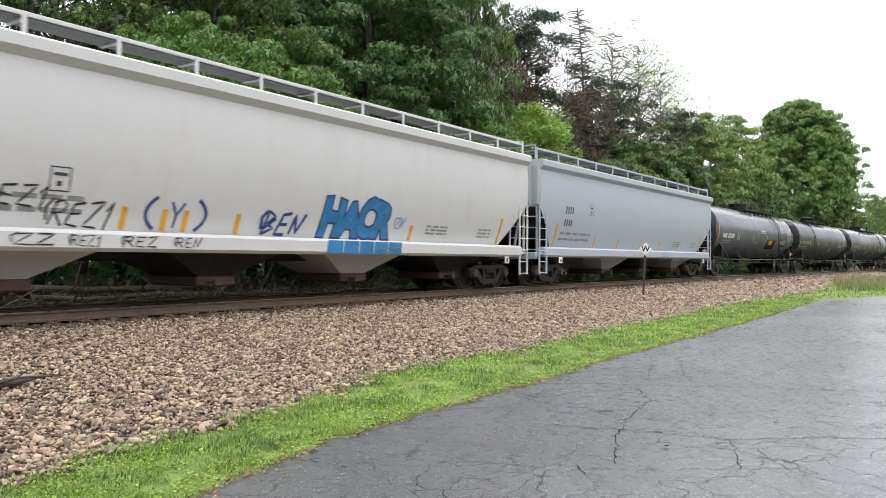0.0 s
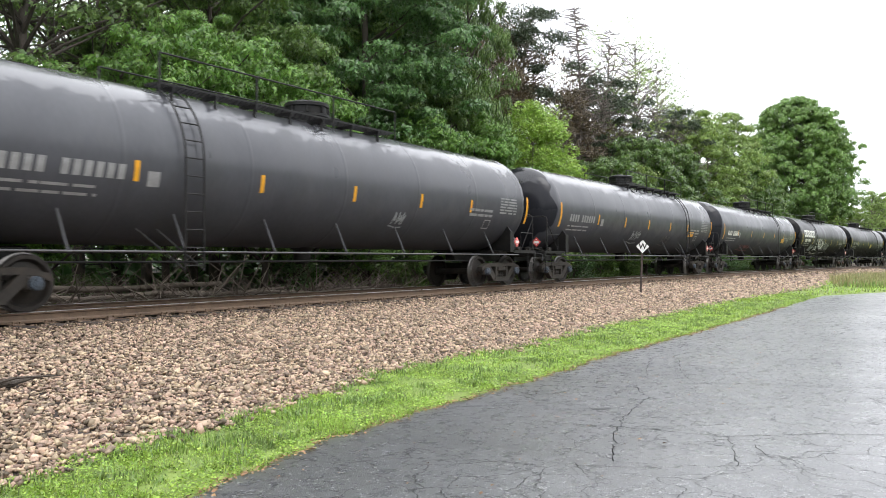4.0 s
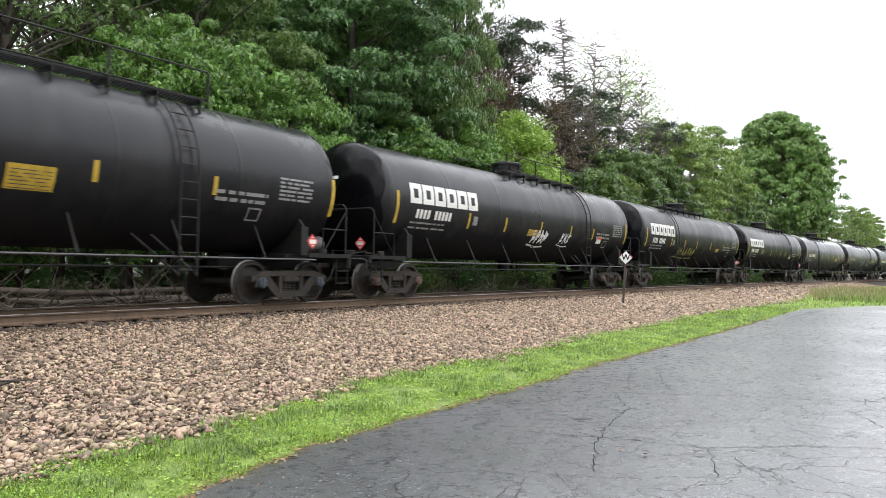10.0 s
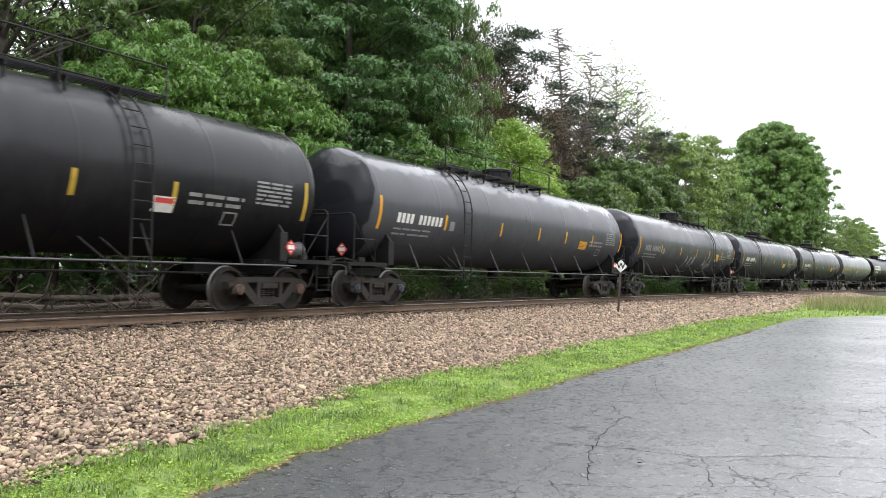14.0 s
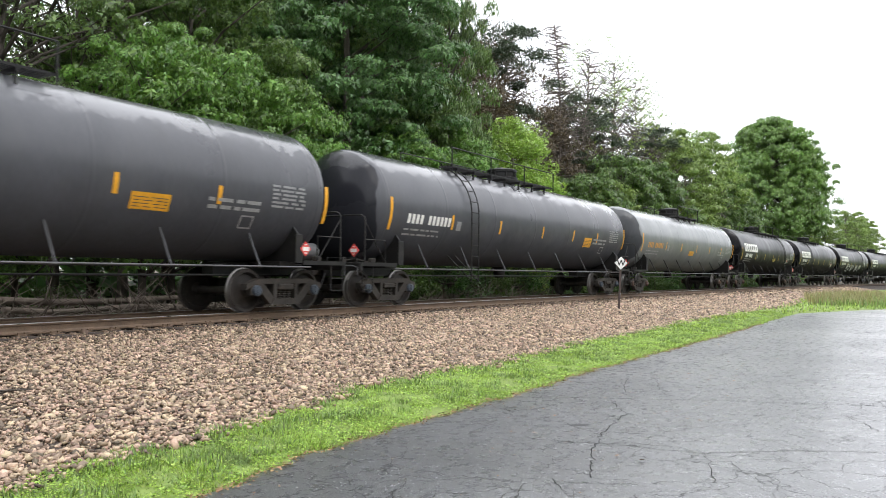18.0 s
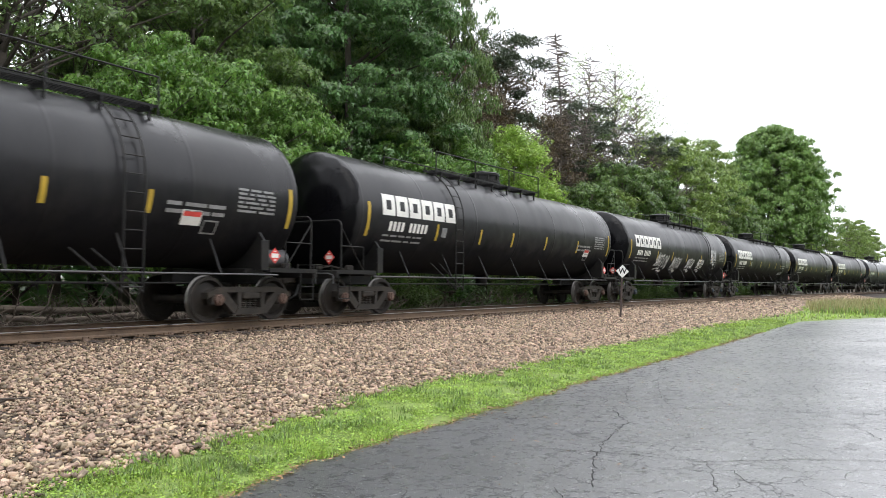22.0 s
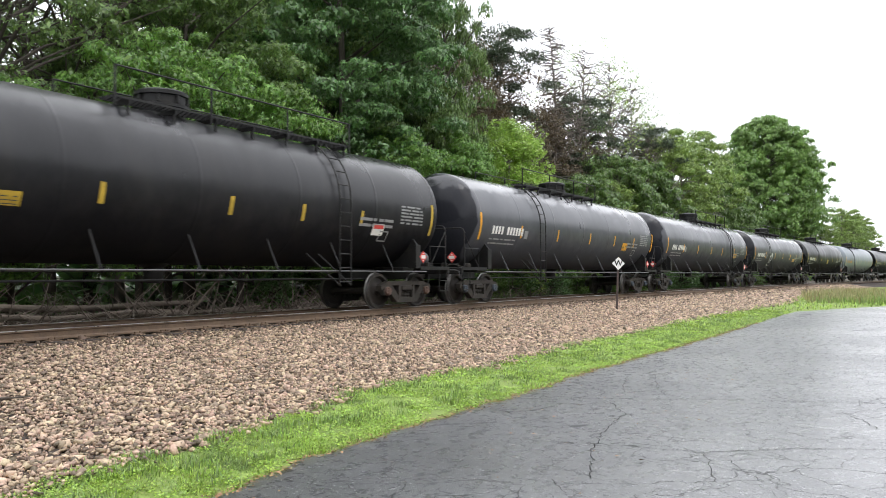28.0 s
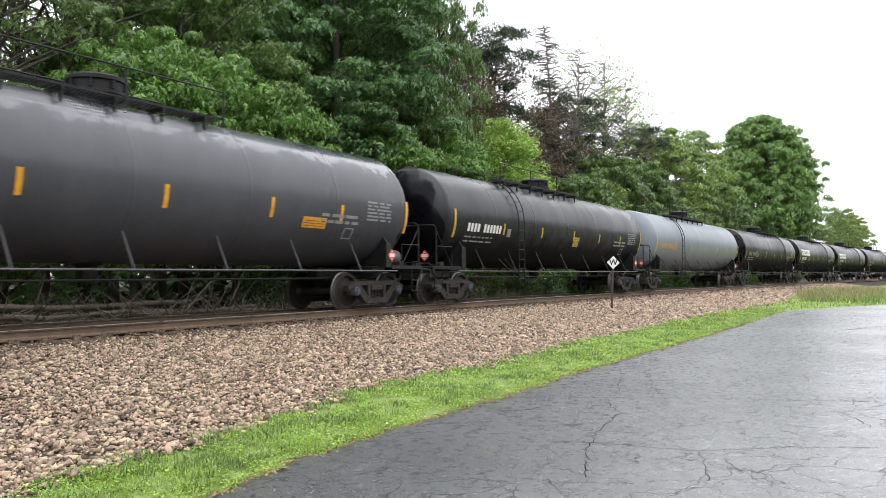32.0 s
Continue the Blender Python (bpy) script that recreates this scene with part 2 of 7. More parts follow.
    worn.inputs["Scale"].default_value, worn.inputs["Detail"].default_value, worn.inputs["Roughness"].default_value = 7.0, 8, 0.75
    l.new(tc.outputs["Object"], worn.inputs["Vector"])
    hworn = n.new("ShaderNodeMath")
    hworn.operation = "MULTIPLY_ADD"
    hworn.inputs[1].default_value = 0.8
    l.new(worn.outputs["Fac"], hworn.inputs[0])
    l.new(hsum.outputs[0], hworn.inputs[2])
    damp = n.new("ShaderNodeMapRange")
    damp.inputs["From Min"].default_value, damp.inputs["From Max"].default_value = 0.35, 0.65
    damp.inputs["To Min"].default_value, damp.inputs["To Max"].default_value = 0.2, 0.4
    l.new(worn.outputs["Fac"], damp.inputs["Value"])
    l.new(damp.outputs[0], b.inputs["Coat Roughness"])
    bp = n.new("ShaderNodeBump")
    bp.inputs["Strength"].default_value, bp.inputs["Distance"].default_value = 0.7, 0.01
    l.new(hworn.outputs[0], bp.inputs["Height"])
    l.new(bp.outputs[0], b.inputs["Normal"])
    return m


def ground_material():
    """Soil, litter and low green."""
    m = material("soil_and_litter", (0.075, 0.058, 0.042), 0.9, 0, 0.35, 1.5, 30, 0.6, dirt=(0.05, 0.085, 0.022), dirt_amount=0.9, dirt_scale=0.5)
    return m


def tank_paint(*args, top_wet=1.0, **more):
    """Tank paint whose heads are darkened for rain and for the shade of the next car, and whose crown carries a film of
    water that ends in a ragged, draining edge.
    """
    m = material(*args, **more)
    n, l = m.node_tree.nodes, m.node_tree.links
    b = n["Principled BSDF"]
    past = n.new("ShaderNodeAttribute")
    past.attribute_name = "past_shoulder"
    tc, info = n.new("ShaderNodeTexCoord"), n.new("ShaderNodeObjectInfo")
    ragged = n.new("ShaderNodeTexNoise")
    ragged.noise_dimensions = "4D"
    ragged.inputs["Scale"].default_value, ragged.inputs["Detail"].default_value = 0.9, 2
    wide = n.new("ShaderNodeMath")
    wide.operation = "MULTIPLY"
    wide.inputs[1].default_value = 40.0
    l.new(info.outputs["Random"], wide.inputs[0])
    l.new(wide.outputs[0], ragged.inputs["W"])
    l.new(tc.outputs["Object"], ragged.inputs["Vector"])
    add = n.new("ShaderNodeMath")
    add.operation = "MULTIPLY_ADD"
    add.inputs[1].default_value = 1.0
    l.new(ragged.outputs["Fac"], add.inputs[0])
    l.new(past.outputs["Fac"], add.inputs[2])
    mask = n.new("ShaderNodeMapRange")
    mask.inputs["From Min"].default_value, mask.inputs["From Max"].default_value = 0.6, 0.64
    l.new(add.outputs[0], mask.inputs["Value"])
    # wet darkening and the shade between cars, both put into the head's colour
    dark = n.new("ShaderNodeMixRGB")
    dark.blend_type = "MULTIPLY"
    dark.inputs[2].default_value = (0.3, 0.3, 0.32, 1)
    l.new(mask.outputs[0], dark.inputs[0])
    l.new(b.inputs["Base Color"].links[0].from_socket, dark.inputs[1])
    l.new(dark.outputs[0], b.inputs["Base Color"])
    gloss = n.new("ShaderNodeMapRange")
    gloss.inputs["To Min"].default_value, gloss.inputs["To Max"].default_value = 1.0, 0.55
    l.new(mask.outputs[0], gloss.inputs["Value"])
    rough = n.new("ShaderNodeMath")
    rough.operation = "MULTIPLY"
    l.new(b.inputs["Roughness"].links[0].from_socket, rough.inputs[0])
    l.new(gloss.outputs[0], rough.inputs[1])
    # a dull film of track dust on the lower flank, thinning out upwards in uneven streaks
    sep = n.new("ShaderNodeSeparateXYZ")
    l.new(tc.outputs["Object"], sep.inputs[0])
    streak = n.new("ShaderNodeTexNoise")
    streak.inputs["Scale"].default_value, streak.inputs["Detail"].default_value = 2.2, 6
    l.new(tc.outputs["Object"], streak.inputs["Vector"])
    level = n.new("ShaderNodeMath")
    level.operation = "MULTIPLY_ADD"
    level.inputs[1].default_value = 0.8
    l.new(streak.outputs["Fac"], level.inputs[0])
    l.new(sep.outputs["Z"], level.inputs[2])
    dust = n.new("ShaderNodeMapRange")
    dust.inputs["From Min"].default_value, dust.inputs["From Max"].default_value = 3.1, 2.2
    l.new(level.outputs[0], dust.inputs["Value"])
    dull = n.new("ShaderNodeMixRGB")
    dull.inputs[2].default_value = (0.7, 0.7, 0.7, 1)
    l.new(dust.outputs[0], dull.inputs[0])
    l.new(rough.outputs[0], dull.inputs[1])
    l.new(dull.outputs[0], b.inputs["Roughness"])
    bare = n.new("ShaderNodeMath")
    bare.operation = "SUBTRACT"
    bare.inputs[0].default_value = 1.0
    l.new(dust.outputs[0], bare.inputs[1])
    film = n.new("ShaderNodeMath")
    film.operation = "MULTIPLY"
    l.new(bare.outputs[0], film.inputs[0])
    l.new(b.inputs["Coat Weight"].links[0].from_socket, film.inputs[1])
    # standing water on the crown
    runs = n.new("ShaderNodeTexNoise")
    runs.inputs["Scale"].default_value, runs.inputs["Detail"].default_value, runs.inputs["Roughness"].default_value = 1.6, 9, 0.72
    l.new(tc.outputs["Object"], runs.inputs["Vector"])
    height = n.new("ShaderNodeMath")
    height.operation = "MULTIPLY_ADD"
    height.inputs[1].default_value = 1.5
    l.new(runs.outputs["Fac"], height.inputs[0])
    l.new(sep.outputs["Z"], height.inputs[2])
    pool = n.new("ShaderNodeMapRange")
    pool.inputs["From Min"].default_value, pool.inputs["From Max"].default_value = 4.2, 4.3
    pool.inputs["To Max"].default_value = top_wet
    l.new(height.outputs[0], pool.inputs["Value"])
    water = n.new("ShaderNodeMath")
    water.operation = "MAXIMUM"
    l.new(film.outputs[0], water.inputs[0])
    l.new(pool.outputs[0], water.inputs[1])
    l.new(water.outputs[0], b.inputs["Coat Weight"])
    b.inputs["Coat Roughness"].default_value = 0.13
    b.inputs["Coat IOR"].default_value = 1.5
    shine = n.new("ShaderNodeMapRange")
    shine.inputs["To Min"].default_value, shine.inputs["To Max"].default_value = b.inputs["Specular IOR Level"].default_value, 0.08
    l.new(dust.outputs[0], shine.inputs["Value"])
    # the wet, shaded heads also lose specular
    wet_shaded = n.new("ShaderNodeMapRange")
    wet_shaded.inputs["To Min"].default_value, wet_shaded.inputs["To Max"].default_value = 1.0, 0.3
    l.new(mask.outputs[0], wet_shaded.inputs["Value"])
    level2 = n.new("ShaderNodeMath")
    level2.operation = "MULTIPLY"
    l.new(shine.outputs[0], level2.inputs[0])
    l.new(wet_shaded.outputs[0], level2.inputs[1])
    l.new(level2.outputs[0], b.inputs["Specular IOR Level"])
    return m


M_ASPHALT = asphalt_material()
M_GROUND = ground_material()
M_TURF = material("turf", (0.2, 0.28, 0.06), 0.9, 0, 0.35, 1.6, 40, 0.5, dirt=(0.11, 0.1, 0.05), dirt_amount=0.6, dirt_scale=2.5)
# bed colour darkened to paint in the shadow between the stones
M_BED_SHADED = material("ballast_bed_shaded", (0.045, 0.033, 0.026), 0.9, 0, 0.5, 9, 40, 1.0)
M_STONE = material("ballast_stone", (0.365, 0.268, 0.188), 0.6, 0, 0.3, 8, 60, 0.3, 0.72, True)
M_STONE_RUST = material("rust_stained_stone", (0.16, 0.112, 0.076), 0.7, 0, 0.35, 8, 60, 0.3, 0.6, True)
M_GRASS = leaf_material("grass_blade", (0.31, 0.44, 0.085), 0.5, 0.35)
M_GRASS_DULL = leaf_material("dull_grass_blade", (0.19, 0.28, 0.075), 0.5, 0.3)
M_DRYGRASS = leaf_material("dry_grass_blade", (0.3, 0.27, 0.13), 0.3, 0.3)
M_RAILSIDE = material("rusty_rail", (0.15, 0.1, 0.065), 0.6, 0.1, 0.35, 6, 50, 0.3)
M_RAILTOP = material("worn_rail_head", (0.8, 0.8, 0.8), 0.36, 1.0, 0.1, 6, 50, 0.05)
M_CRACK = material("open_crack", (0.012, 0.012, 0.012), 0.9, 0, 0.2, 5, 40, 0.2, spec=0.05)
M_HOLLOW = material("dark_hollow", (0.04, 0.041, 0.045), 0.45, 0, 0.3, 5, 60, 0.4, spec=0.6)
M_LITTER = material("dry_leaf_bits", (0.26, 0.16, 0.08), 0.8, 0, 0.3, 5, 40, 0.2, 0.5, True)
M_TIE = material("creosote_timber", (0.055, 0.042, 0.034), 0.85, 0, 0.4, 4, 40, 0.6, 0.3)
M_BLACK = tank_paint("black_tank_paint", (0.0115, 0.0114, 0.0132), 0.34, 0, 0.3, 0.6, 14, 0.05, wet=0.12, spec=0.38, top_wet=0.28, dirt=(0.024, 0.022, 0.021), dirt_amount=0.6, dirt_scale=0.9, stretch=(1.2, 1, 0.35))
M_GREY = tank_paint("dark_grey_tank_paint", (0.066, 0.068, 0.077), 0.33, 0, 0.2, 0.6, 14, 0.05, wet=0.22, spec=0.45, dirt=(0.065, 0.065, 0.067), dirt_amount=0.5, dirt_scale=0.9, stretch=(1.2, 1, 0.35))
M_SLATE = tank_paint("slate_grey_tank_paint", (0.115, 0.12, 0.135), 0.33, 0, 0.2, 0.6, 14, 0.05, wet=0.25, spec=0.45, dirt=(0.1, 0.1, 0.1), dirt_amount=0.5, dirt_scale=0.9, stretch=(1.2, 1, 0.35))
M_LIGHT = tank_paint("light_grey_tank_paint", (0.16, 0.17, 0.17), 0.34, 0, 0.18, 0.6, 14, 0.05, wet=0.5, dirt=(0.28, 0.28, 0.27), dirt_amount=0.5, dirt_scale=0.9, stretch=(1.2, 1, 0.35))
M_BLUEGREY = material("blue_grey_tank_paint", (0.2, 0.225, 0.255), 0.4, 0, 0.15, 0.6, 14, 0.03, coat=0.1, dirt=(0.2, 0.2, 0.2), dirt_amount=0.5, stretch=(1.2, 1, 0.35))
M_WHITEHOP = material("cream_white_hopper_paint", (0.66, 0.652, 0.64), 0.5, 0, 0.05, 0.7, 20, 0.02, dirt=(0.5, 0.46, 0.41), dirt_amount=0.35, dirt_scale=0.7, stretch=(1.6, 1, 0.4))
M_GREYHOP = material("pale_blue_grey_hopper_paint", (0.46, 0.505, 0.55), 0.5, 0, 0.05, 0.7, 20, 0.02, dirt=(0.42, 0.44, 0.46), dirt_amount=0.35, dirt_scale=0.7, stretch=(1.6, 1, 0.4))
M_STEEL = material("grimy_black_steel", (0.013, 0.0127, 0.0125), 0.5, 0, 0.35, 5, 40, 0.15, spec=0.3, dirt=(0.04, 0.035, 0.03), dirt_amount=0.5, dirt_scale=3)
M_PIPE = material("worn_grey_pipe", (0.11, 0.11, 0.115), 0.45, 0.1, 0.2, 5, 40, 0.05)
M_STRAP = material("dull_dark_grey_strap", (0.06, 0.06, 0.063), 0.5, 0.1, 0.3, 5, 40, 0.1)
M_BOARD = material("dull_grey_running_board", (0.16, 0.165, 0.165), 0.6, 0.2, 0.2, 5, 40, 0.2)
M_TRUCK = material("oily_cast_steel", (0.04, 0.036, 0.032), 0.55, 0.0, 0.4, 6, 50, 0.3, spec=0.2, dirt=(0.085, 0.065, 0.05), dirt_amount=0.6, dirt_scale=4)
M_WHEEL = material("wheel_steel", (0.03, 0.026, 0.023), 0.55, 0.1, 0.35, 5, 50, 0.2, spec=0.3, dirt=(0.08, 0.06, 0.05), dirt_amount=0.5, dirt_scale=6)
M_TREAD = material("polished_wheel_tread", (0.2, 0.19, 0.18), 0.4, 0.9, 0.1, 5, 50, 0.03)
M_CAP = material("bearing_cap_blue_grey", (0.055, 0.07, 0.09), 0.5, 0.1, 0.3, 12, 60, 0.1)
M_CAPRUST = material("bearing_cap_rusty", (0.12, 0.072, 0.055), 0.6, 0.1, 0.3, 12, 60, 0.1)
M_YELLOW = material("yellow_reflective_tape", (0.75, 0.36, 0.02), 0.4, 0, 0.2, 6, 60, 0.02)
M_OLDYELLOW = material("dull_yellow_tape", (0.5, 0.34, 0.04), 0.5, 0, 0.3, 6, 60, 0.02)
M_WHITE = material("white_lettering_paint", (0.8, 0.79, 0.75), 0.5, 0, 0.12, 5, 60, 0.02)
M_GREYINK = material("faded_grey_lettering", (0.27, 0.27, 0.27), 0.5, 0, 0.3, 7, 60, 0.02)
M_DARKINK = material("dark_lettering", (0.06, 0.06, 0.065), 0.5, 0, 0.2, 7, 60, 0.02)
M_ORANGEINK = material("orange_lettering", (0.55, 0.26, 0.05), 0.5, 0, 0.25, 7, 60, 0.02)
M_RED = material("red_placard", (0.68, 0.07, 0.06), 0.45, 0, 0.15, 9, 60, 0.02)
M_BLUE = material("blue_spray_paint", (0.03, 0.2, 0.44), 0.5, 0, 0.35, 4, 40, 0.02)
M_NAVY = material("dark_blue_spray_paint", (0.03, 0.05, 0.2), 0.5, 0, 0.2, 4, 40, 0.02)
M_SPRAYWHITE = material("white_spray_paint", (0.8, 0.8, 0.82), 0.5, 0, 0.2, 4, 40, 0.02)
M_SPRAYRED = material("dull_red_spray_paint", (0.14, 0.02, 0.02), 0.5, 0, 0.3, 4, 40, 0.02)
M_SPRAYGREY = material("pale_grey_spray_paint", (0.27, 0.29, 0.3), 0.5, 0, 0.3, 4, 40, 0.02)
M_SPRAYYELLOW = material("olive_yellow_spray_paint", (0.2, 0.2, 0.04), 0.5, 0, 0.3, 4, 40, 0.02)
M_SPRAYBLACK = material("black_spray_paint", (0.025, 0.025, 0.025), 0.5, 0, 0.2, 4, 40, 0.02)
M_SIGNWHITE = material("white_sign_enamel", (0.8, 0.8, 0.78), 0.4, 0, 0.05, 5, 40, 0.02)
M_BLACKINK = material("black_sign_letter", (0.015, 0.015, 0.015), 0.5, 0, 0.1, 5, 40, 0)
M_POST = material("rusty_sign_post", (0.07, 0.05, 0.045), 0.7, 0.1, 0.3, 8, 50, 0.2)
M_BARK = material("dark_bark", (0.075, 0.062, 0.05), 0.9, 0, 0.4, 3, 25, 0.8, stretch=(3, 3, 0.6))
M_PALEBARK = material("grey_bark", (0.19, 0.165, 0.145), 0.9, 0, 0.35, 3, 25, 0.6, stretch=(3, 3, 0.6))
M_DEADWOOD = material("weathered_deadwood", (0.2, 0.165, 0.135), 0.9, 0, 0.4, 2, 20, 0.6)
M_LEAF_DARK = leaf_material("dark_maple_leaf", (0.095, 0.19, 0.055), 0.5, 0.25)
M_LEAF_MID = leaf_material("green_leaf", (0.115, 0.19, 0.045), 0.5, 0.28)
M_LEAF_LIGHT = leaf_material("fresh_green_leaf", (0.14, 0.26, 0.05), 0.5, 0.3)
M_LEAF_LIME = leaf_material("yellow_green_leaf", (0.28, 0.41, 0.08), 0.4, 0.32)
M_LEAF_DULL = leaf_material("dull_yellow_green_leaf", (0.2, 0.29, 0.066), 0.5, 0.28)
M_LEAF_FAR = leaf_material("far_maple_leaf", (0.165, 0.275, 0.07), 0.45, 0.28)
M_LEAF_MIXED = leaf_material("dull_green_leaf", (0.105, 0.18, 0.04), 0.55, 0.26)
M_NEEDLE = leaf_material("pine_needles", (0.045, 0.07, 0.032), 0.35, 0.15)
M_NEEDLE_BROWN = leaf_material("brown_dead_needles", (0.115, 0.085, 0.045), 0.35, 0.15)


# ---- mesh helpers ----
class Shape:
    """Collects corners and faces of one mesh."""

    def __init__(self):
        self.v, self.f, self.m = [], [], []

    def add(self, verts, faces, mat=0):
        k = len(self.v)
        self.v.extend(verts)
        self.f.extend([tuple(i + k for i in f) for f in faces])
        self.m.extend([mat] * len(faces))
        return self

    def box(self, c, s, bevel=0.0, turn=None, mat=0):
        """A box with chamfered long edges."""
        x, y, z = s[0] / 2, s[1] / 2, s[2] / 2
        b = min(bevel, 0.45 * min(x, y, z) * 2)
        if b <= 0:
            vs = [(i * x, j * y, k * z) for k in (-1, 1) for i, j in ((-1, -1), (1, -1), (1, 1), (-1, 1))]
            fs = [(3, 2, 1, 0), (4, 5, 6, 7), (0, 1, 5, 4), (1, 2, 6, 5), (2, 3, 7, 6), (3, 0, 4, 7)]
        else:
            ring = lambda i, j, z0: [(-i + b, -j, z0), (i - b, -j, z0), (i, -j + b, z0), (i, j - b, z0), (i - b, j, z0), (-i + b, j, z0), (-i, j - b, z0), (-i, -j + b, z0)]
            inner = lambda z0: [(px * (x - b) / x, py * (y - b) / y, z0) for px, py, _ in ring(x, y, z0)]
            vs = inner(-z) + ring(x, y, -z + b) + ring(x, y, z - b) + inner(z)
            fs = [tuple(range(7, -1, -1)), tuple(range(24, 32))]
            for r in range(3):
                fs += [(r * 8 + i, r * 8 + (i + 1) % 8, r * 8 + 8 + (i + 1) % 8, r * 8 + 8 + i) for i in range(8)]
        t = turn.to_3x3() if turn else Matrix.Identity(3)
        return self.add([tuple(t @ Vector(p) + Vector(c)) for p in vs], fs, mat)

    def tube(self, pts, r, n=8, mat=0, r_end=None):
        """A round bar along a line of points, capped."""
        pts = [Vector(p) for p in pts]
        rings, side = [], None
        for i, p in enumerate(pts):
            d = (pts[min(i + 1, len(pts) - 1)] - pts[max(i - 1, 0)]).normalized()
            if side is None:
                side = d.cross(Vector((0, 0, 1)) if abs(d.z) < 0.9 else Vector((1, 0, 0))).normalized()
            side = (side - d * side.dot(d)).normalized()
            up = d.cross(side)
            k = r if r_end is None else r + (r_end - r) * i / (len(pts) - 1)
            rings += [tuple(p + (side * math.cos(a) + up * math.sin(a)) * k) for a in (2 * math.pi * j / n for j in range(n))]
        fs = [(i * n + j, i * n + (j + 1) % n, (i + 1) * n + (j + 1) % n, (i + 1) * n + j) for i in range(len(pts) - 1) for j in range(n)]
        fs += [tuple(range(n - 1, -1, -1)), tuple(range(len(rings) - n, len(rings)))]
        return self.add(rings, fs, mat)

    def lathe(self, profile, n=32, axis="z", centre=(0, 0, 0), mats=None):
        """A profile of (radius, height) turned about an axis."""
        vs = []
        for r, h in profile:
            for j in range(n):
                a = 2 * math.pi * j / n
                p = (r * math.cos(a), r * math.sin(a), h)
                p = {"z": p, "y": (p[0], p[2], -p[1]), "x": (p[2], p[0], p[1])}[axis]
                vs.append((p[0] + centre[0], p[1] + centre[1], p[2] + centre[2]))
        for i in range(len(profile) - 1):
            self_f = [(i * n + j, i * n + (j + 1) % n, (i + 1) * n + (j + 1) % n, (i + 1) * n + j) for j in range(n)]
            if i == 0:
                k = len(self.v)
                self.v.extend(vs)
            self.f.extend([tuple(q + k for q in f) for f in self_f])
            self.m.extend([mats[i] if mats else 0] * n)
        for ring, flip in ((0, True), (len(profile) - 1, False)):
            if profile[ring][0] > 1e-4:
                f = [k + ring * n + j for j in range(n)]
                self.f.append(tuple(reversed(f)) if flip else tuple(f))
                self.m.append(mats[min(ring, len(mats) - 1)] if mats else 0)
        return self

    def prism(self, outline, y0, y1, mat=0):
        """An outline in x and z, pushed through from y0 to y1."""
        n = len(outline)
        vs = [(x, y0, z) for x, z in outline] + [(x, y1, z) for x, z in outline]
        fs = [tuple(range(n)), tuple(range(2 * n - 1, n - 1, -1))] + [(i + n, (i + 1) % n + n, (i + 1) % n, i) for i in range(n)]
        return self.add(vs, fs, mat)

    def mesh(self, name, mats, smooth=False):
        me = bpy.data.meshes.new(name)
        me.from_pydata(self.v, [], self.f)
        for m in mats if isinstance(mats, (list, tuple)) else [mats]:
            me.materials.append(m)
        me.polygons.foreach_set("material_index", self.m)
        if smooth:
            me.polygons.foreach_set("use_smooth", [True] * len(me.polygons))
            me.set_sharp_from_angle(angle=radians(40))
        me.update()
        return me


def part(name, shape, mats, parent=None, label="", at=(0, 0, 0), smooth=False, turn=(0, 0, 0)):
    """Links a shape (or a ready mesh) as one mesh object under a thing or a part."""
    me = shape if isinstance(shape, bpy.types.Mesh) else shape.mesh(name, mats, smooth)
    ob = new(name, me)
    ob.matrix_basis = pose(*at, *turn)
    ob.parent = parent
    if label:
        tagged(ob, label)
    return ob


def thing(name, label, category, at=(0, 0, 0), rz=0, group="", kind=""):
    ob = new(name)
    ob.empty_display_size = 0.3
    ob.matrix_basis = pose(*at, 0, 0, rz)
    return tagged(ob, label, category, group, kind)


def mesh_arrays(name, verts, faces, mat, smooth=False):
    """A mesh from arrays: verts (n, 3), faces (m, k)."""
    me = bpy.data.meshes.new(name)
    verts, faces = np.asarray(verts, np.float32), np.asarray(faces, np.int32)
    k = faces.shape[1]
    me.vertices.add(len(verts))
    me.vertices.foreach_set("co", verts.ravel())
    me.loops.add(faces.size)
    me.loops.foreach_set("vertex_index", faces.ravel())
    me.polygons.add(len(faces))
    me.polygons.foreach_set("loop_start", np.arange(0, faces.size, k, dtype=np.int32))
    if smooth:
        me.polygons.foreach_set("use_smooth", np.ones(len(faces), bool))
    me.materials.append(mat)
    me.update(calc_edges=True)
    me.validate()
    return me


def turns(rng, n, tilt=None):
    """n random turns, (n, 3, 3); tilt: how far from upright, in radians."""
    a = rng.uniform(0, 2 * np.pi, n)
    b = rng.uniform(0, np.pi, n) if tilt is None else np.abs(rng.normal(0, tilt, n))
    c = rng.uniform(0, 2 * np.pi, n)
    ca, sa, cb, sb, cc, sc = np.cos(a), np.sin(a), np.cos(b), np.sin(b), np.cos(c), np.sin(c)
    o, i = np.zeros(n), np.ones(n)
    rz = np.array([[ca, -sa, o], [sa, ca, o], [o, o, i]]).transpose(2, 0, 1)
    rx = np.array([[i, o, o], [o, cb, -sb], [o, sb, cb]]).transpose(2, 0, 1)
    rz2 = np.array([[cc, -sc, o], [sc, cc, o], [o, o, i]]).transpose(2, 0, 1)
    return rz @ rx @ rz2


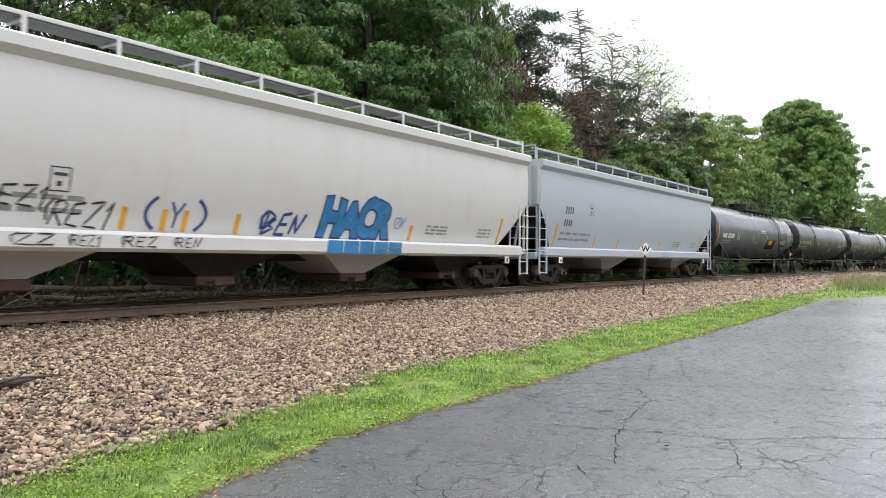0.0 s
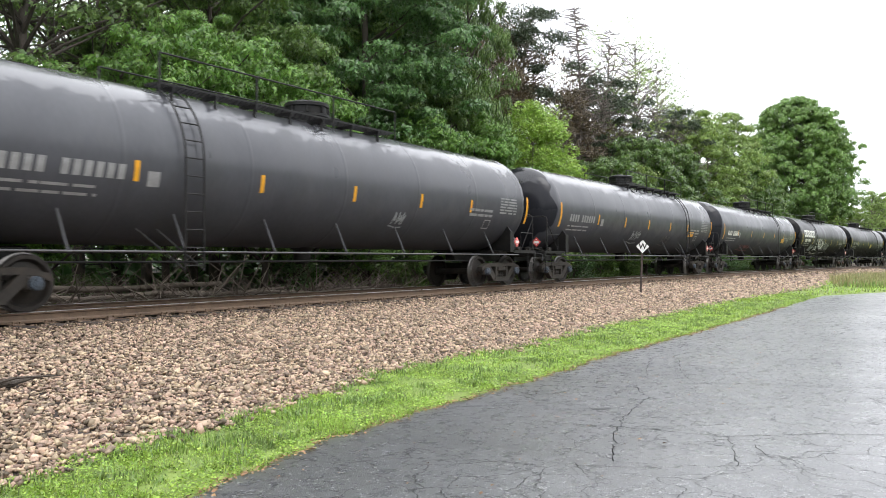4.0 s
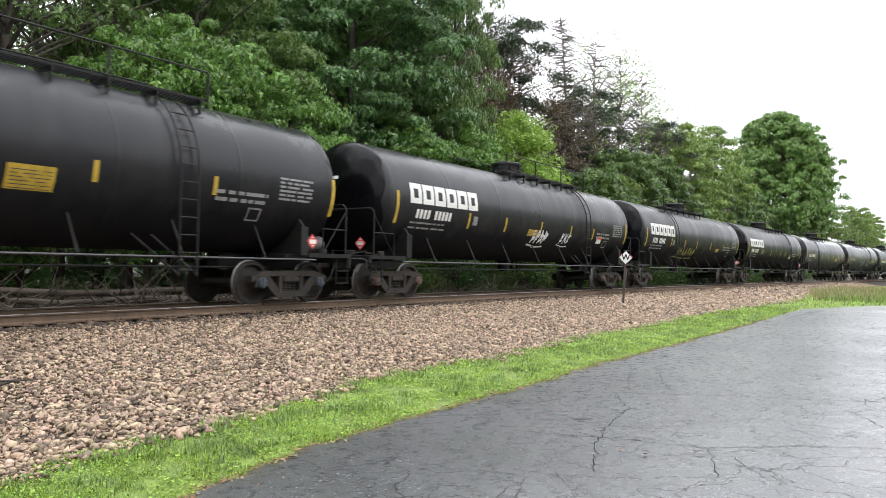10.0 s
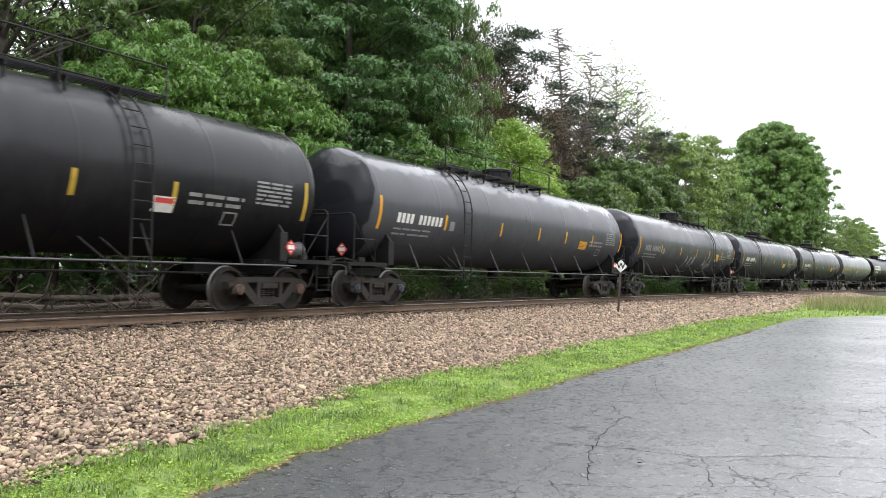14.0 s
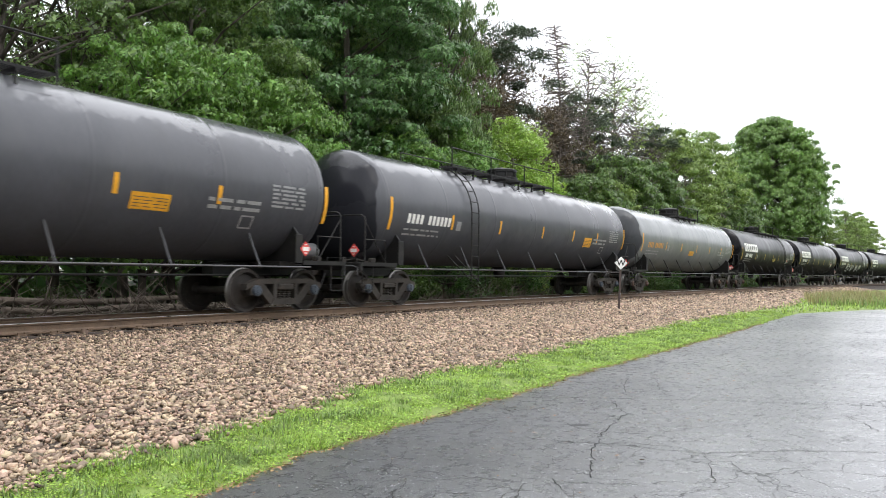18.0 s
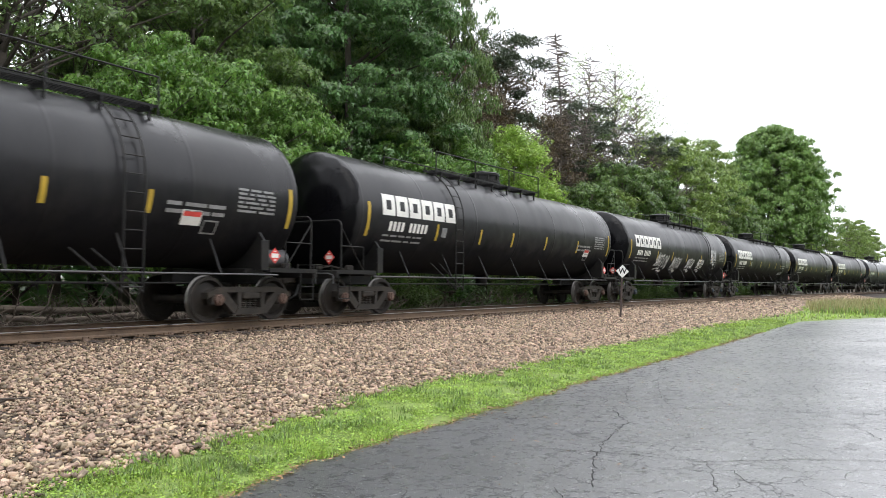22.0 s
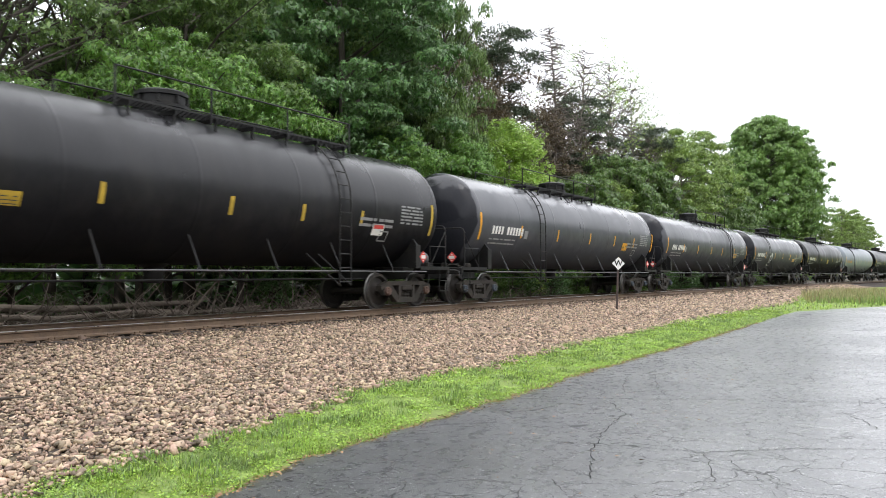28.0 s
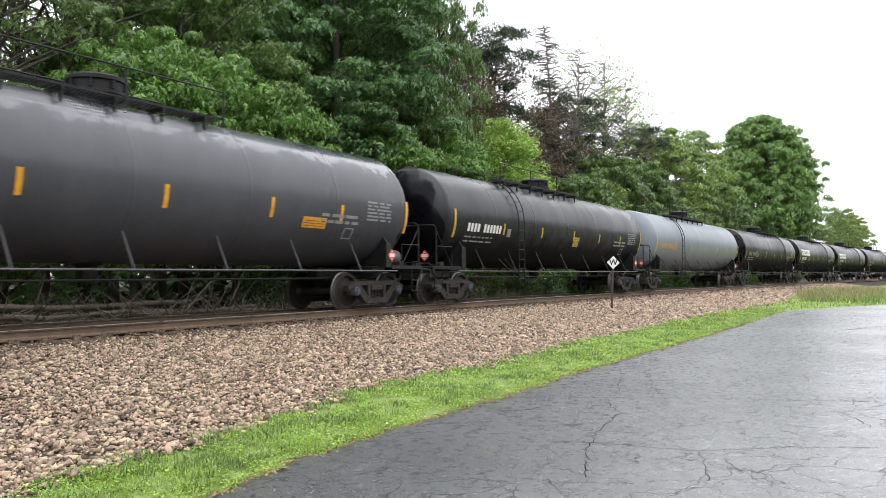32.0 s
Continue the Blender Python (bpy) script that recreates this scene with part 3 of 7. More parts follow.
def facing(up, tip):
    """Turns that bring z to up and y as near to tip as that lets it, (n, 3, 3)."""
    z = up / np.maximum(np.linalg.norm(up, axis=1), 1e-6)[:, None]
    y = tip - z * np.sum(tip * z, axis=1)[:, None]
    y /= np.maximum(np.linalg.norm(y, axis=1), 1e-6)[:, None]
    return np.stack([np.cross(y, z), y, z], 2)


def scatter(name, pts, proto_v, proto_f, mat, rots, scales):
    """One mesh of many small copies of a shape."""
    v = np.einsum("nij,nkj->nki", rots, proto_v[None] * scales[:, None, :] if scales.ndim == 2 else proto_v[None] * scales[:, None, None]) + pts[:, None, :]
    n, k = len(pts), len(proto_v)
    f = (proto_f[None] + (np.arange(n) * k)[:, None, None]).reshape(-1, proto_f.shape[1])
    return mesh_arrays(name, v.reshape(-1, 3), f, mat)


# ---- ground ----
def lot_edge(x):
    """Where the asphalt ends towards the track."""
    y = np.interp(x, (-15, 3.2, 4.5, 5.7, 7.4, 9.5, 11.7, 16.6, 21.5, 31.9, 34.6, 40, 66), (3.4, 4.31, 4.66, 4.82, 4.85, 5.01, 5.19, 5.39, 5.64, 6.31, 6.42, 4.9, -5.0))
    return y + 0.05 * np.sin(x * 3.1) * np.sin(x * 1.3 + 1) + 0.03 * np.sin(x * 9.7)


def stone_edge(x):
    """Where the ballast ends towards the asphalt."""
    y = np.interp(x, (-15, 2.5, 4.65, 5.6, 6.8, 8.3, 9.1, 11, 12.6, 14.5, 19.8, 23.4, 30.8, 42, 60), (4.9, 5.3, 5.7, 6.0, 6.3, 6.63, 6.72, 6.5, 6.76, 7.1, 7.26, 7.65, 7.95, 8.05, 10.42))
    y = np.where(x > 60, rail_y(x) - 3.25, y)
    return y + 0.08 * np.sin(x * 2.3) * np.sin(x * 0.7) + 0.05 * np.sin(x * 7.1)


def ground_z(x, y):
    """Height of the ground: lot at zero, verge, long ballast slope, track bed, ditch and the rise under the wood."""
    e, s = lot_edge(x), stone_edge(x)
    z = np.where(y < e, -0.04, 0.0)
    d = y - rail_y(x)
    z = np.where((y >= e) & (y < s), 0.08 * (y - e) / np.maximum(s - e, 0.1), z)
    k = np.clip((y - s) / np.maximum(rail_y(x) - 0.6 - s, 0.5), 0, 1)
    z = np.where(y >= s, 0.08 + 0.36 * k ** 1.2, z)
    z = np.where(d > 2.1, 0.44 - 0.4 * np.clip((d - 2.1) / 1.4, 0, 1), z)
    return z + np.where(d > 4, np.clip(0.05 * (d - 4), 0, 1.4), 0)


def build_ground():
    xs = np.concatenate([[-2500, -900, -300, -120, -60, -30, -15], np.arange(-10, 60, 0.5), np.arange(60, 130, 5), [150, 200, 300, 500, 900, 2500]])
    ys = np.concatenate([[-2500, -900, -300, -100, -40, -15, -5, 0, 2, 3], np.arange(3.5, 18.5, 0.2), np.arange(19, 40, 2), [45, 60, 100, 200, 400, 900, 2500]])
    X, Y = np.meshgrid(xs, ys)
    Z = ground_z(X, Y)
    nx, ny = len(xs), len(ys)
    i = np.arange((ny - 1) * (nx - 1))
    a = (i // (nx - 1)) * nx + i % (nx - 1)
    f = np.stack([a, a + 1, a + nx + 1, a + nx], 1)
    me = mesh_arrays("ground", np.stack([X, Y, Z], -1).reshape(-1, 3), f, M_GROUND, True)
    me.materials.append(M_TURF)
    me.materials.append(M_BED_SHADED)
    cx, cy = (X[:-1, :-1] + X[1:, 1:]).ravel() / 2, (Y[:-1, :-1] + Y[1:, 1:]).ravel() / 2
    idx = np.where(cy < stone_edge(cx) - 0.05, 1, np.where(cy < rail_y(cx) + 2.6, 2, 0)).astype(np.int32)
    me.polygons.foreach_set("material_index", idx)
    return tagged(new("ground", me), "soil, turf and ballast bed running along the railway", "ground", kind="structure")


build_ground()


def build_lot():
    xs = np.concatenate([[-60, -30], np.arange(-15, 34.6, 0.12), np.arange(35, 66, 0.5)])
    top = lot_edge(xs)
    s = Shape()
    n = len(xs)
    s.v = [(x, y, 0.0) for x, y in zip(xs, top)] + [(x, -45.0, 0.0) for x in xs] + [(x, y + 0.01, -0.05) for x, y in zip(xs, top)]
    s.f = [(i, n + i, n + i + 1, i + 1) for i in range(n - 1)] + [(i + 1, 2 * n + i + 1, 2 * n + i, i) for i in range(n - 1)]
    s.m = [0] * len(s.f)
    ob = new("pavement", s.mesh("pavement", M_ASPHALT))
    return tagged(ob, "old cracked wet asphalt of a parking lot", "asphalt", kind="structure")


PAVEMENT = build_lot()


def build_ballast():
    """Loose crushed stone: angular lumps in one heap."""
    rng = np.random.default_rng(3)
    groups = []
    for x0, x1, back, dens, size in ((1.6, 9, False, 800, 0.0198), (9, 14, False, 640, 0.0215), (14, 24, False, 400, 0.0255), (24, 42, False, 190, 0.034), (42, 95, False, 42, 0.06), (2, 50, True, 70, 0.042), (-16, 1.6, False, 60, 0.05), (-16, 2, True, 60, 0.05)):
        n = int((x1 - x0) * (3.5 if back else 7.2) * dens)
        x = rng.uniform(x0, x1, n)
        d = rng.uniform(-0.3, 3.2, n) if back else rng.uniform(-7.2, -0.05, n)
        y = rail_y(x) + d
        keep = (y > stone_edge(x) - np.abs(rng.normal(0, 0.1, n))) & (np.abs(d) > 0.11) & (np.abs(d - 2 * GAUGE) > 0.11)
        x, y = x[keep], y[keep]
        groups.append((np.stack([x, y, ground_z(x, y) + 0.008 + rng.uniform(-0.014, 0.03, len(x))], 1), size * rng.lognormal(0, 0.33, len(x))))
    pts, size = np.concatenate([g[0] for g in groups]), np.concatenate([g[1] for g in groups])
    cube = np.array([(x, y, z) for z in (-1, 1) for x, y in ((-1, -1), (1, -1), (1, 1), (-1, 1))], float)
    faces = np.array([(3, 2, 1, 0), (4, 5, 6, 7), (0, 1, 5, 4), (1, 2, 6, 5), (2, 3, 7, 6), (3, 0, 4, 7)])
    heap = thing("ballast", "heap of wet pinkish grey crushed stone ballast beside the rails", "gravel", kind="stuff")
    kind = rng.integers(0, 6, len(pts))
    # brake dust and rust colour the stones beside and between the rails
    rusty = pts[:, 1] - rail_y(pts[:, 0]) + np.abs(rng.normal(0, 0.45, len(pts))) > -0.35
    for k in range(6):
        proto = cube * rng.uniform(0.45, 1.1, (8, 3)) * np.array([1.0, 0.8, 0.5])
        for name, sel, mat in (("stones", (kind == k) & ~rusty, M_STONE), ("rusty_stones", (kind == k) & rusty, M_STONE_RUST)):
            sc = size[sel][:, None] * rng.uniform(0.65, 1.4, (sel.sum(), 3))
            part(name, scatter(name, pts[sel], proto, faces, mat, turns(rng, sel.sum(), 0.6), sc), None, heap)


build_ballast()


KITE = np.array([(0, 0, 0), (0.36, 0.45, 0.06), (0, 1.0, -0.12), (-0.36, 0.45, 0.06)], float)
KITE_F = np.array([(0, 1, 2), (0, 2, 3)])


def spray():
    """A twig end with five folded leaves that hang from it in uneven order."""
    rng = np.random.default_rng(77)
    v, f = [], []
    for i, a in enumerate((-1.4, -0.5, 0.45, 1.5)):
        d = np.array([math.sin(a), math.cos(a), -0.25 - 0.3 * rng.uniform()])
        w = np.cross(d, (0, 0, 1)) + rng.normal(0, 0.25, 3)
        w /= np.linalg.norm(w)
        root = np.array([rng.normal(0, 0.16), 0.16 * i - 0.3 + rng.normal(0, 0.05), rng.normal(0, 0.1)])
        long, wide = rng.uniform(0.5, 0.72), rng.uniform(0.13, 0.19)
        k = len(v)
        v += [root, root + d * 0.42 * long + w * wide, root + d * long, root + d * 0.42 * long - w * wide]
        f += [(k, k + 1, k + 2), (k, k + 2, k + 3)]
    return np.array(v), np.array(f)


SPRAY, SPRAY_F = spray()


def blades(name, x, y, h, w, mat, rng, lean=0.5):
    n = len(x)
    a = rng.uniform(0, 2 * np.pi, n)
    l = np.abs(rng.normal(0, lean, n)) * h
    d, side = np.stack([np.cos(a), np.sin(a)], 1), np.stack([-np.sin(a), np.cos(a)], 1)
    base = np.stack([x, y], 1)
    z = ground_z(x, y) - 0.01
    z = np.maximum(z, -0.01)
    v = np.zeros((n, 5, 3))
    for k, (sgn, up, off, wide) in enumerate(((-1, 0, 0, 1), (1, 0, 0, 1), (-1, 0.55, 0.3, 0.8), (1, 0.55, 0.3, 0.8), (0, 1, 1, 0))):
        v[:, k, :2] = base + side * (sgn * wide * w)[:, None] + d * (l * off)[:, None]
        v[:, k, 2] = z + h * up * (1 - 0.25 * off)
    f = np.array([(0, 1, 3), (0, 3, 2), (2, 3, 4)])
    f = (f[None] + (np.arange(n) * 5)[:, None, None]).reshape(-1, 3)
    return mesh_arrays(name, v.reshape(-1, 3), f, mat)


def build_grass():
    rng = np.random.default_rng(5)
    xs, ys, hs, ws = [], [], [], []
    for x0, x1, dens, tall, wide in ((-14, 0.5, 500, 0.05, 0.011), (0.5, 9, 5200, 0.03, 0.0036), (9, 20, 2400, 0.04, 0.0055), (20, 34, 800, 0.06, 0.01), (34, 90, 130, 0.12, 0.02)):
        n = int((x1 - x0) * 3.4 * dens)
        x = rng.uniform(x0, x1, n)
        lo, hi = lot_edge(x), stone_edge(x)
        y = lo - 0.06 + (hi - lo + 0.2) * rng.uniform(0, 1, n) if x0 < 28 else rng.uniform(0, 10.2, n)
        patch = np.array([noise.noise((a * 1.7, b * 1.7, 0)) + 0.6 * noise.noise((a * 5, b * 5, 3)) for a, b in zip(x, y)])
        keep = (y > lo - 0.05) & (y < hi + 0.12) & (rng.uniform(0, 1, n) < np.clip(0.62 + patch, 0.35, 1)) & ((rng.uniform(0, 1, n) < 0.85) | (y < hi))
        keep &= rng.uniform(0, 1, n) < np.clip((y - lo + 0.06) * 4, 0.15, 1)
        x, y, patch = x[keep], y[keep], patch[keep]
        xs.append(x), ys.append(y), hs.append(tall * np.clip(rng.lognormal(0, 0.35, len(x)) * (1 + 0.9 * patch), 0.3, 3)), ws.append(np.full(len(x), wide))
    x, y, h, w = (np.concatenate(a) for a in (xs, ys, hs, ws))
    verge = thing("grass_verge", "bright green uneven grass strip between asphalt and ballast", "grass", kind="stuff")
    tone = np.array([noise.noise((a * 2.3, b * 2.3, 8)) + 0.5 * noise.noise((a * 7, b * 7, 9)) for a, b in zip(x, y)]) + rng.normal(0, 0.22, len(x))
    part("blades", blades("blades", x[tone > -0.05], y[tone > -0.05], h[tone > -0.05], w[tone > -0.05], M_GRASS, rng, 0.9), None, verge)
    part("dull_blades", blades("dull_blades", x[tone <= -0.05], y[tone <= -0.05], 0.8 * h[tone <= -0.05], w[tone <= -0.05], M_GRASS_DULL, rng, 0.9), None, verge)
    dry = rng.integers(0, len(x), 16000)
    part("dry_blades", blades("dry_blades", x[dry] + 0.02, y[dry], 0.7 * h[dry], w[dry], M_DRYGRASS, rng, 1.2), None, verge)
    # broad tufts and weeds that stand above the rest
    tx, ty, th = [], [], []
    for _ in range(190):
        cx = rng.uniform(2, 26)
        cy = rng.uniform(lot_edge(cx) + 0.25, stone_edge(cx) + 0.05)
        m = rng.integers(25, 60)
        tx.append(rng.normal(cx, 0.08, m)), ty.append(rng.normal(cy, 0.07, m)), th.append(rng.uniform(0.05, 0.14, m))
    tx, ty, th = (np.concatenate(a) for a in (tx, ty, th))
    part("tufts", blades("tufts", tx, ty, th, np.full(len(tx), 0.006), M_GRASS_DULL, rng, 0.6), None, verge)
    # small round clover leaves low in the grass
    n = 42000
    cx = 1 + 19 * rng.uniform(0, 1, n) ** 1.4
    cy = lot_edge(cx) + (stone_edge(cx) - lot_edge(cx) + 0.1) * rng.uniform(0, 1, n)
    keep = np.array([noise.noise((a * 1.1, b * 1.1, 21)) + 0.5 * noise.noise((a * 4, b * 4, 22)) for a, b in zip(cx, cy)]) > -0.12
    cx, cy = cx[keep], cy[keep]
    pts = np.stack([cx, cy, ground_z(cx, cy) + rng.uniform(0.005, 0.035, len(cx))], 1)
    part("clover", scatter("clover", pts, KITE, KITE_F, M_GRASS, turns(rng, len(cx), 0.45), rng.uniform(0.012, 0.028, len(cx)) * (1 + 0.06 * cx)), None, verge)
    # tall stand of meadow grass past the end of the lot
    n = 9000
    x, y = rng.uniform(44, 70, n), rng.normal(6.8, 2.0, n)
    keep = y < np.minimum(0.2 * x - 1.6, stone_edge(x))
    x, y = x[keep], y[keep]
    stand = thing("tall_grass", "tall uncut grass with dry seed heads beyond the lot", "grass", kind="stuff")
    part("green_blades", blades("green_blades", x, y, rng.uniform(0.2, 0.5, len(x)), np.full(len(x), 0.016), M_GRASS_DULL, rng, 0.3), None, stand)
    m = len(x) // 2
    part("dry_stalks", blades("dry_stalks", x[:m] + 0.1, y[:m] + 0.4, rng.uniform(0.4, 0.8, m), np.full(m, 0.012), M_DRYGRASS, rng, 0.25), None, stand)


build_grass()


CRACKS = (
    ((8.92, 3.72), (8.47, 3.48), (8.18, 3.28), (7.66, 3.2), (7.11, 3.07), (6.64, 2.94), (6.31, 2.84), (5.88, 2.65), (5.4, 2.44)),
    ((8.41, 4.86), (8.85, 4.3), (9.16, 3.76), (9.47, 3.22), (9.92, 2.52), (10.23, 1.8), (10.63, 1.0)),
    ((6.39, 3.57), (6.54, 3.17), (6.72, 2.59), (6.81, 2.01), (7.07, 1.79), (7.45, 1.4), (7.84, 0.74)),
    ((5.28, 2.71), (5.11, 2.56), (4.96, 2.4)), ((6.77, 2.0), (6.43, 1.84), (6.11, 1.74), (5.8, 1.64)), ((6.66, 1.73), (6.43, 1.62), (6.18, 1.4), (6.01, 1.28)),
)
CRACKS_FAR = (
    ((5.26, 2.54), (5.48, 2.19), (5.48, 1.98)), ((11.72, 4.21), (10.46, 3.71), (9.7, 3.35)), ((13.08, 4.65), (14.25, 4.93)), ((13.96, 4.33), (13.19, 3.98)),
    ((7.67, 4.73), (7.53, 4.35), (7.93, 4.21), (8.36, 4.17)), ((9.86, 4.37), (9.61, 4.14), (9.23, 4.01)), ((9.47, 3.8), (10.12, 4.08), (11.16, 4.44)),
    ((12.9, 2.19), (12.03, 1.97)), ((9.67, 1.35), (9.52, 1.22), (9.14, 1.01), (8.79, 0.87)),
)


def build_cracks():
    """Open cracks in the asphalt, jagged and of uneven width, with a few branches."""
    rng = np.random.default_rng(61)
    for path, wide in [(c, 0.0105 if len(c) > 6 else 0.0068) for c in CRACKS] + [(c, 0.0085) for c in CRACKS_FAR]:
        runs = [path]
        for _ in range(3):
            k = rng.integers(0, len(path))
            a = rng.uniform(0, 6.28)
            l = rng.uniform(0.08, 0.3)
            runs.append((path[k], (path[k][0] + l * math.cos(a), path[k][1] + l * math.sin(a))))
        s = Shape()
        for j, run in enumerate(runs):
            pts = []
            for (xa, ya), (xb, yb) in zip(run, run[1:]):
                m = max(2, int(math.hypot(xb - xa, yb - ya) / 0.07))
                pts += [(xa + (xb - xa) * i / m + rng.normal(0, 0.014), ya + (yb - ya) * i / m + rng.normal(0, 0.014)) for i in range(m)]
            vs = []
            for i, (x, y) in enumerate(pts):
                p, q = pts[max(i - 1, 0)], pts[min(i + 1, len(pts) - 1)]
                l = math.hypot(q[0] - p[0], q[1] - p[1]) or 1
                w = wide * (0.45 if j else 1) * rng.uniform(0.55, 1.1) / 2
                nx, ny = -(q[1] - p[1]) / l * w, (q[0] - p[0]) / l * w
                vs += [(x + nx, y + ny, 0.004), (x - nx, y - ny, 0.004)]
            s.add(vs, [(2 * i, 2 * i + 1, 2 * i + 3, 2 * i + 2) for i in range(len(pts) - 1)])
        part("crack", s, M_CRACK, PAVEMENT)
    for x, y, a, b, turn in ((32.4, 5.6, 0.75, 0.16, -12), (30.6, 5.5, 0.5, 0.08, -20), (24.1, 2.78, 0.5, 0.08, -25), (7.32, 3.42, 0.12, 0.045, -35)):
        n = 22
        s = Shape().add([(a * math.cos(6.283 * k / n) * rng.uniform(0.7, 1.1), b * math.sin(6.283 * k / n) * rng.uniform(0.7, 1.1), 0.004) for k in range(n)], [tuple(range(n))])
        part("hollow", s, M_HOLLOW, PAVEMENT, "shallow dark hollow in the asphalt", (x, y, 0), turn=(0, 0, turn))
    # dry leaves and bits along the edge of the asphalt
    n = 5200
    x = rng.uniform(1, 26, n)
    y = lot_edge(x) + rng.normal(-0.01, 0.05, n)
    far = rng.uniform(0, 1, n) < 0.07
    y = np.where(far, lot_edge(x) - rng.uniform(0, 2.5, n), y)
    litter = thing("leaf_litter", "dry brown leaf bits along the asphalt edge", "litter", kind="stuff")
    part("bits", scatter("bits", np.stack([x, y, np.full(n, 0.012)], 1), KITE, KITE_F, M_LITTER, turns(rng, n, 0.35), 0.024 * rng.lognormal(0, 0.35, n)), None, litter)
    s = Shape().tube([(0, 0, 0.03), (0.35, 0.05, 0.06), (0.7, 0.0, 0.05), (1.0, 0.12, 0.07)], 0.075, 8, r_end=0.016).tube([(0.5, 0.03, 0.06), (0.7, -0.12, 0.12), (1.15, -0.1, 0.09)], 0.02, 6, r_end=0.008)
    stick = thing("broken_branch", "dark wet broken branch lying on the ballast", "branch", (2.9, 8.1, float(ground_z(np.array(3.3), np.array(8.1))) + 0.02))
    part("branch", s, M_BARK, stick, smooth=True)


build_cracks()


# ---- track ----
def rail_shape(side):
    """One rail, rolled along the curve: foot, web and worn head."""
    half = [(0.07, 0.0), (0.07, 0.012), (0.02, 0.03), (0.009, 0.05), (0.009, 0.125), (0.034, 0.138), (0.037, 0.162), (0.026, 0.172)]
    outline = half + [(-a, b) for a, b in reversed(half)]
    s, n = Shape(), len(outline)
    stations = [-90.0] + [-10 + 2.0 * k for k in range(81)] + [400.0]
    for q in stations:
        m = on_track(q)
        s.v += [tuple(m @ Vector((0, side * GAUGE + a, b - 0.172))) for a, b in outline]
    for j in range(len(stations) - 1):
        s.f += [(j * n + i, j * n + (i + 1) % n, (j + 1) * n + (i + 1) % n, (j + 1) * n + i) for i in range(n)]
        s.m += [1 if i in (6, 7, 8) else 0 for i in range(n)]
    s.f += [tuple(range(n - 1, -1, -1)), tuple(range(len(s.v) - n, len(s.v)))]
    s.m += [0, 0]
    return s


def build_track():
    track = thing("railway_track", "single railway track with rusty rails on timber ties", "track", kind="structure")
    for side in (-1, 1):
        part("rail", rail_shape(side), [M_RAILSIDE, M_RAILTOP], track, "rusty steel rail with a worn bright head")
    tie = Shape().box((0, 0, 0), (0.23, 2.6, 0.18), 0.012).mesh("tie", M_TIE)
    plate = Shape()
    for side in (-1, 1):
        plate.box((0, side * GAUGE, 0.1), (0.19, 0.34, 0.02), 0.004)
        for dx in (-0.055, 0.055):
            for dy in (-0.095, 0.095):
                plate.box((dx, side * GAUGE + dy, 0.125), (0.025, 0.03, 0.04), 0.004)
    plate = plate.mesh("tie_plates", M_RAILSIDE)
    rng = random.Random(8)
    for i in range(110):
        t = part("tie", tie, None, track)
        t.matrix_basis = on_track(0.8 + i * 0.53 + rng.uniform(-0.03, 0.03)) @ pose(0, rng.uniform(-0.05, 0.05), -0.282, 0, 0, rng.uniform(-0.8, 0.8))
        part("tie_plates", plate, None, t)
    rest = Shape()
    for i in range(160):
        m = on_track(59.1 + i * 0.53)
        rest.box(m @ Vector((0, 0, -0.28)), (0.23, 2.6, 0.18), turn=m)
    tagged(part("far_ties", rest, M_TIE, track), kind="stuff")


build_track()


# ---- trees ----
NEEDLE = np.array([(0, 0, 0), (0.13, 0.5, 0.03), (0, 1.0, 0.0), (-0.13, 0.5, 0.03)], float)


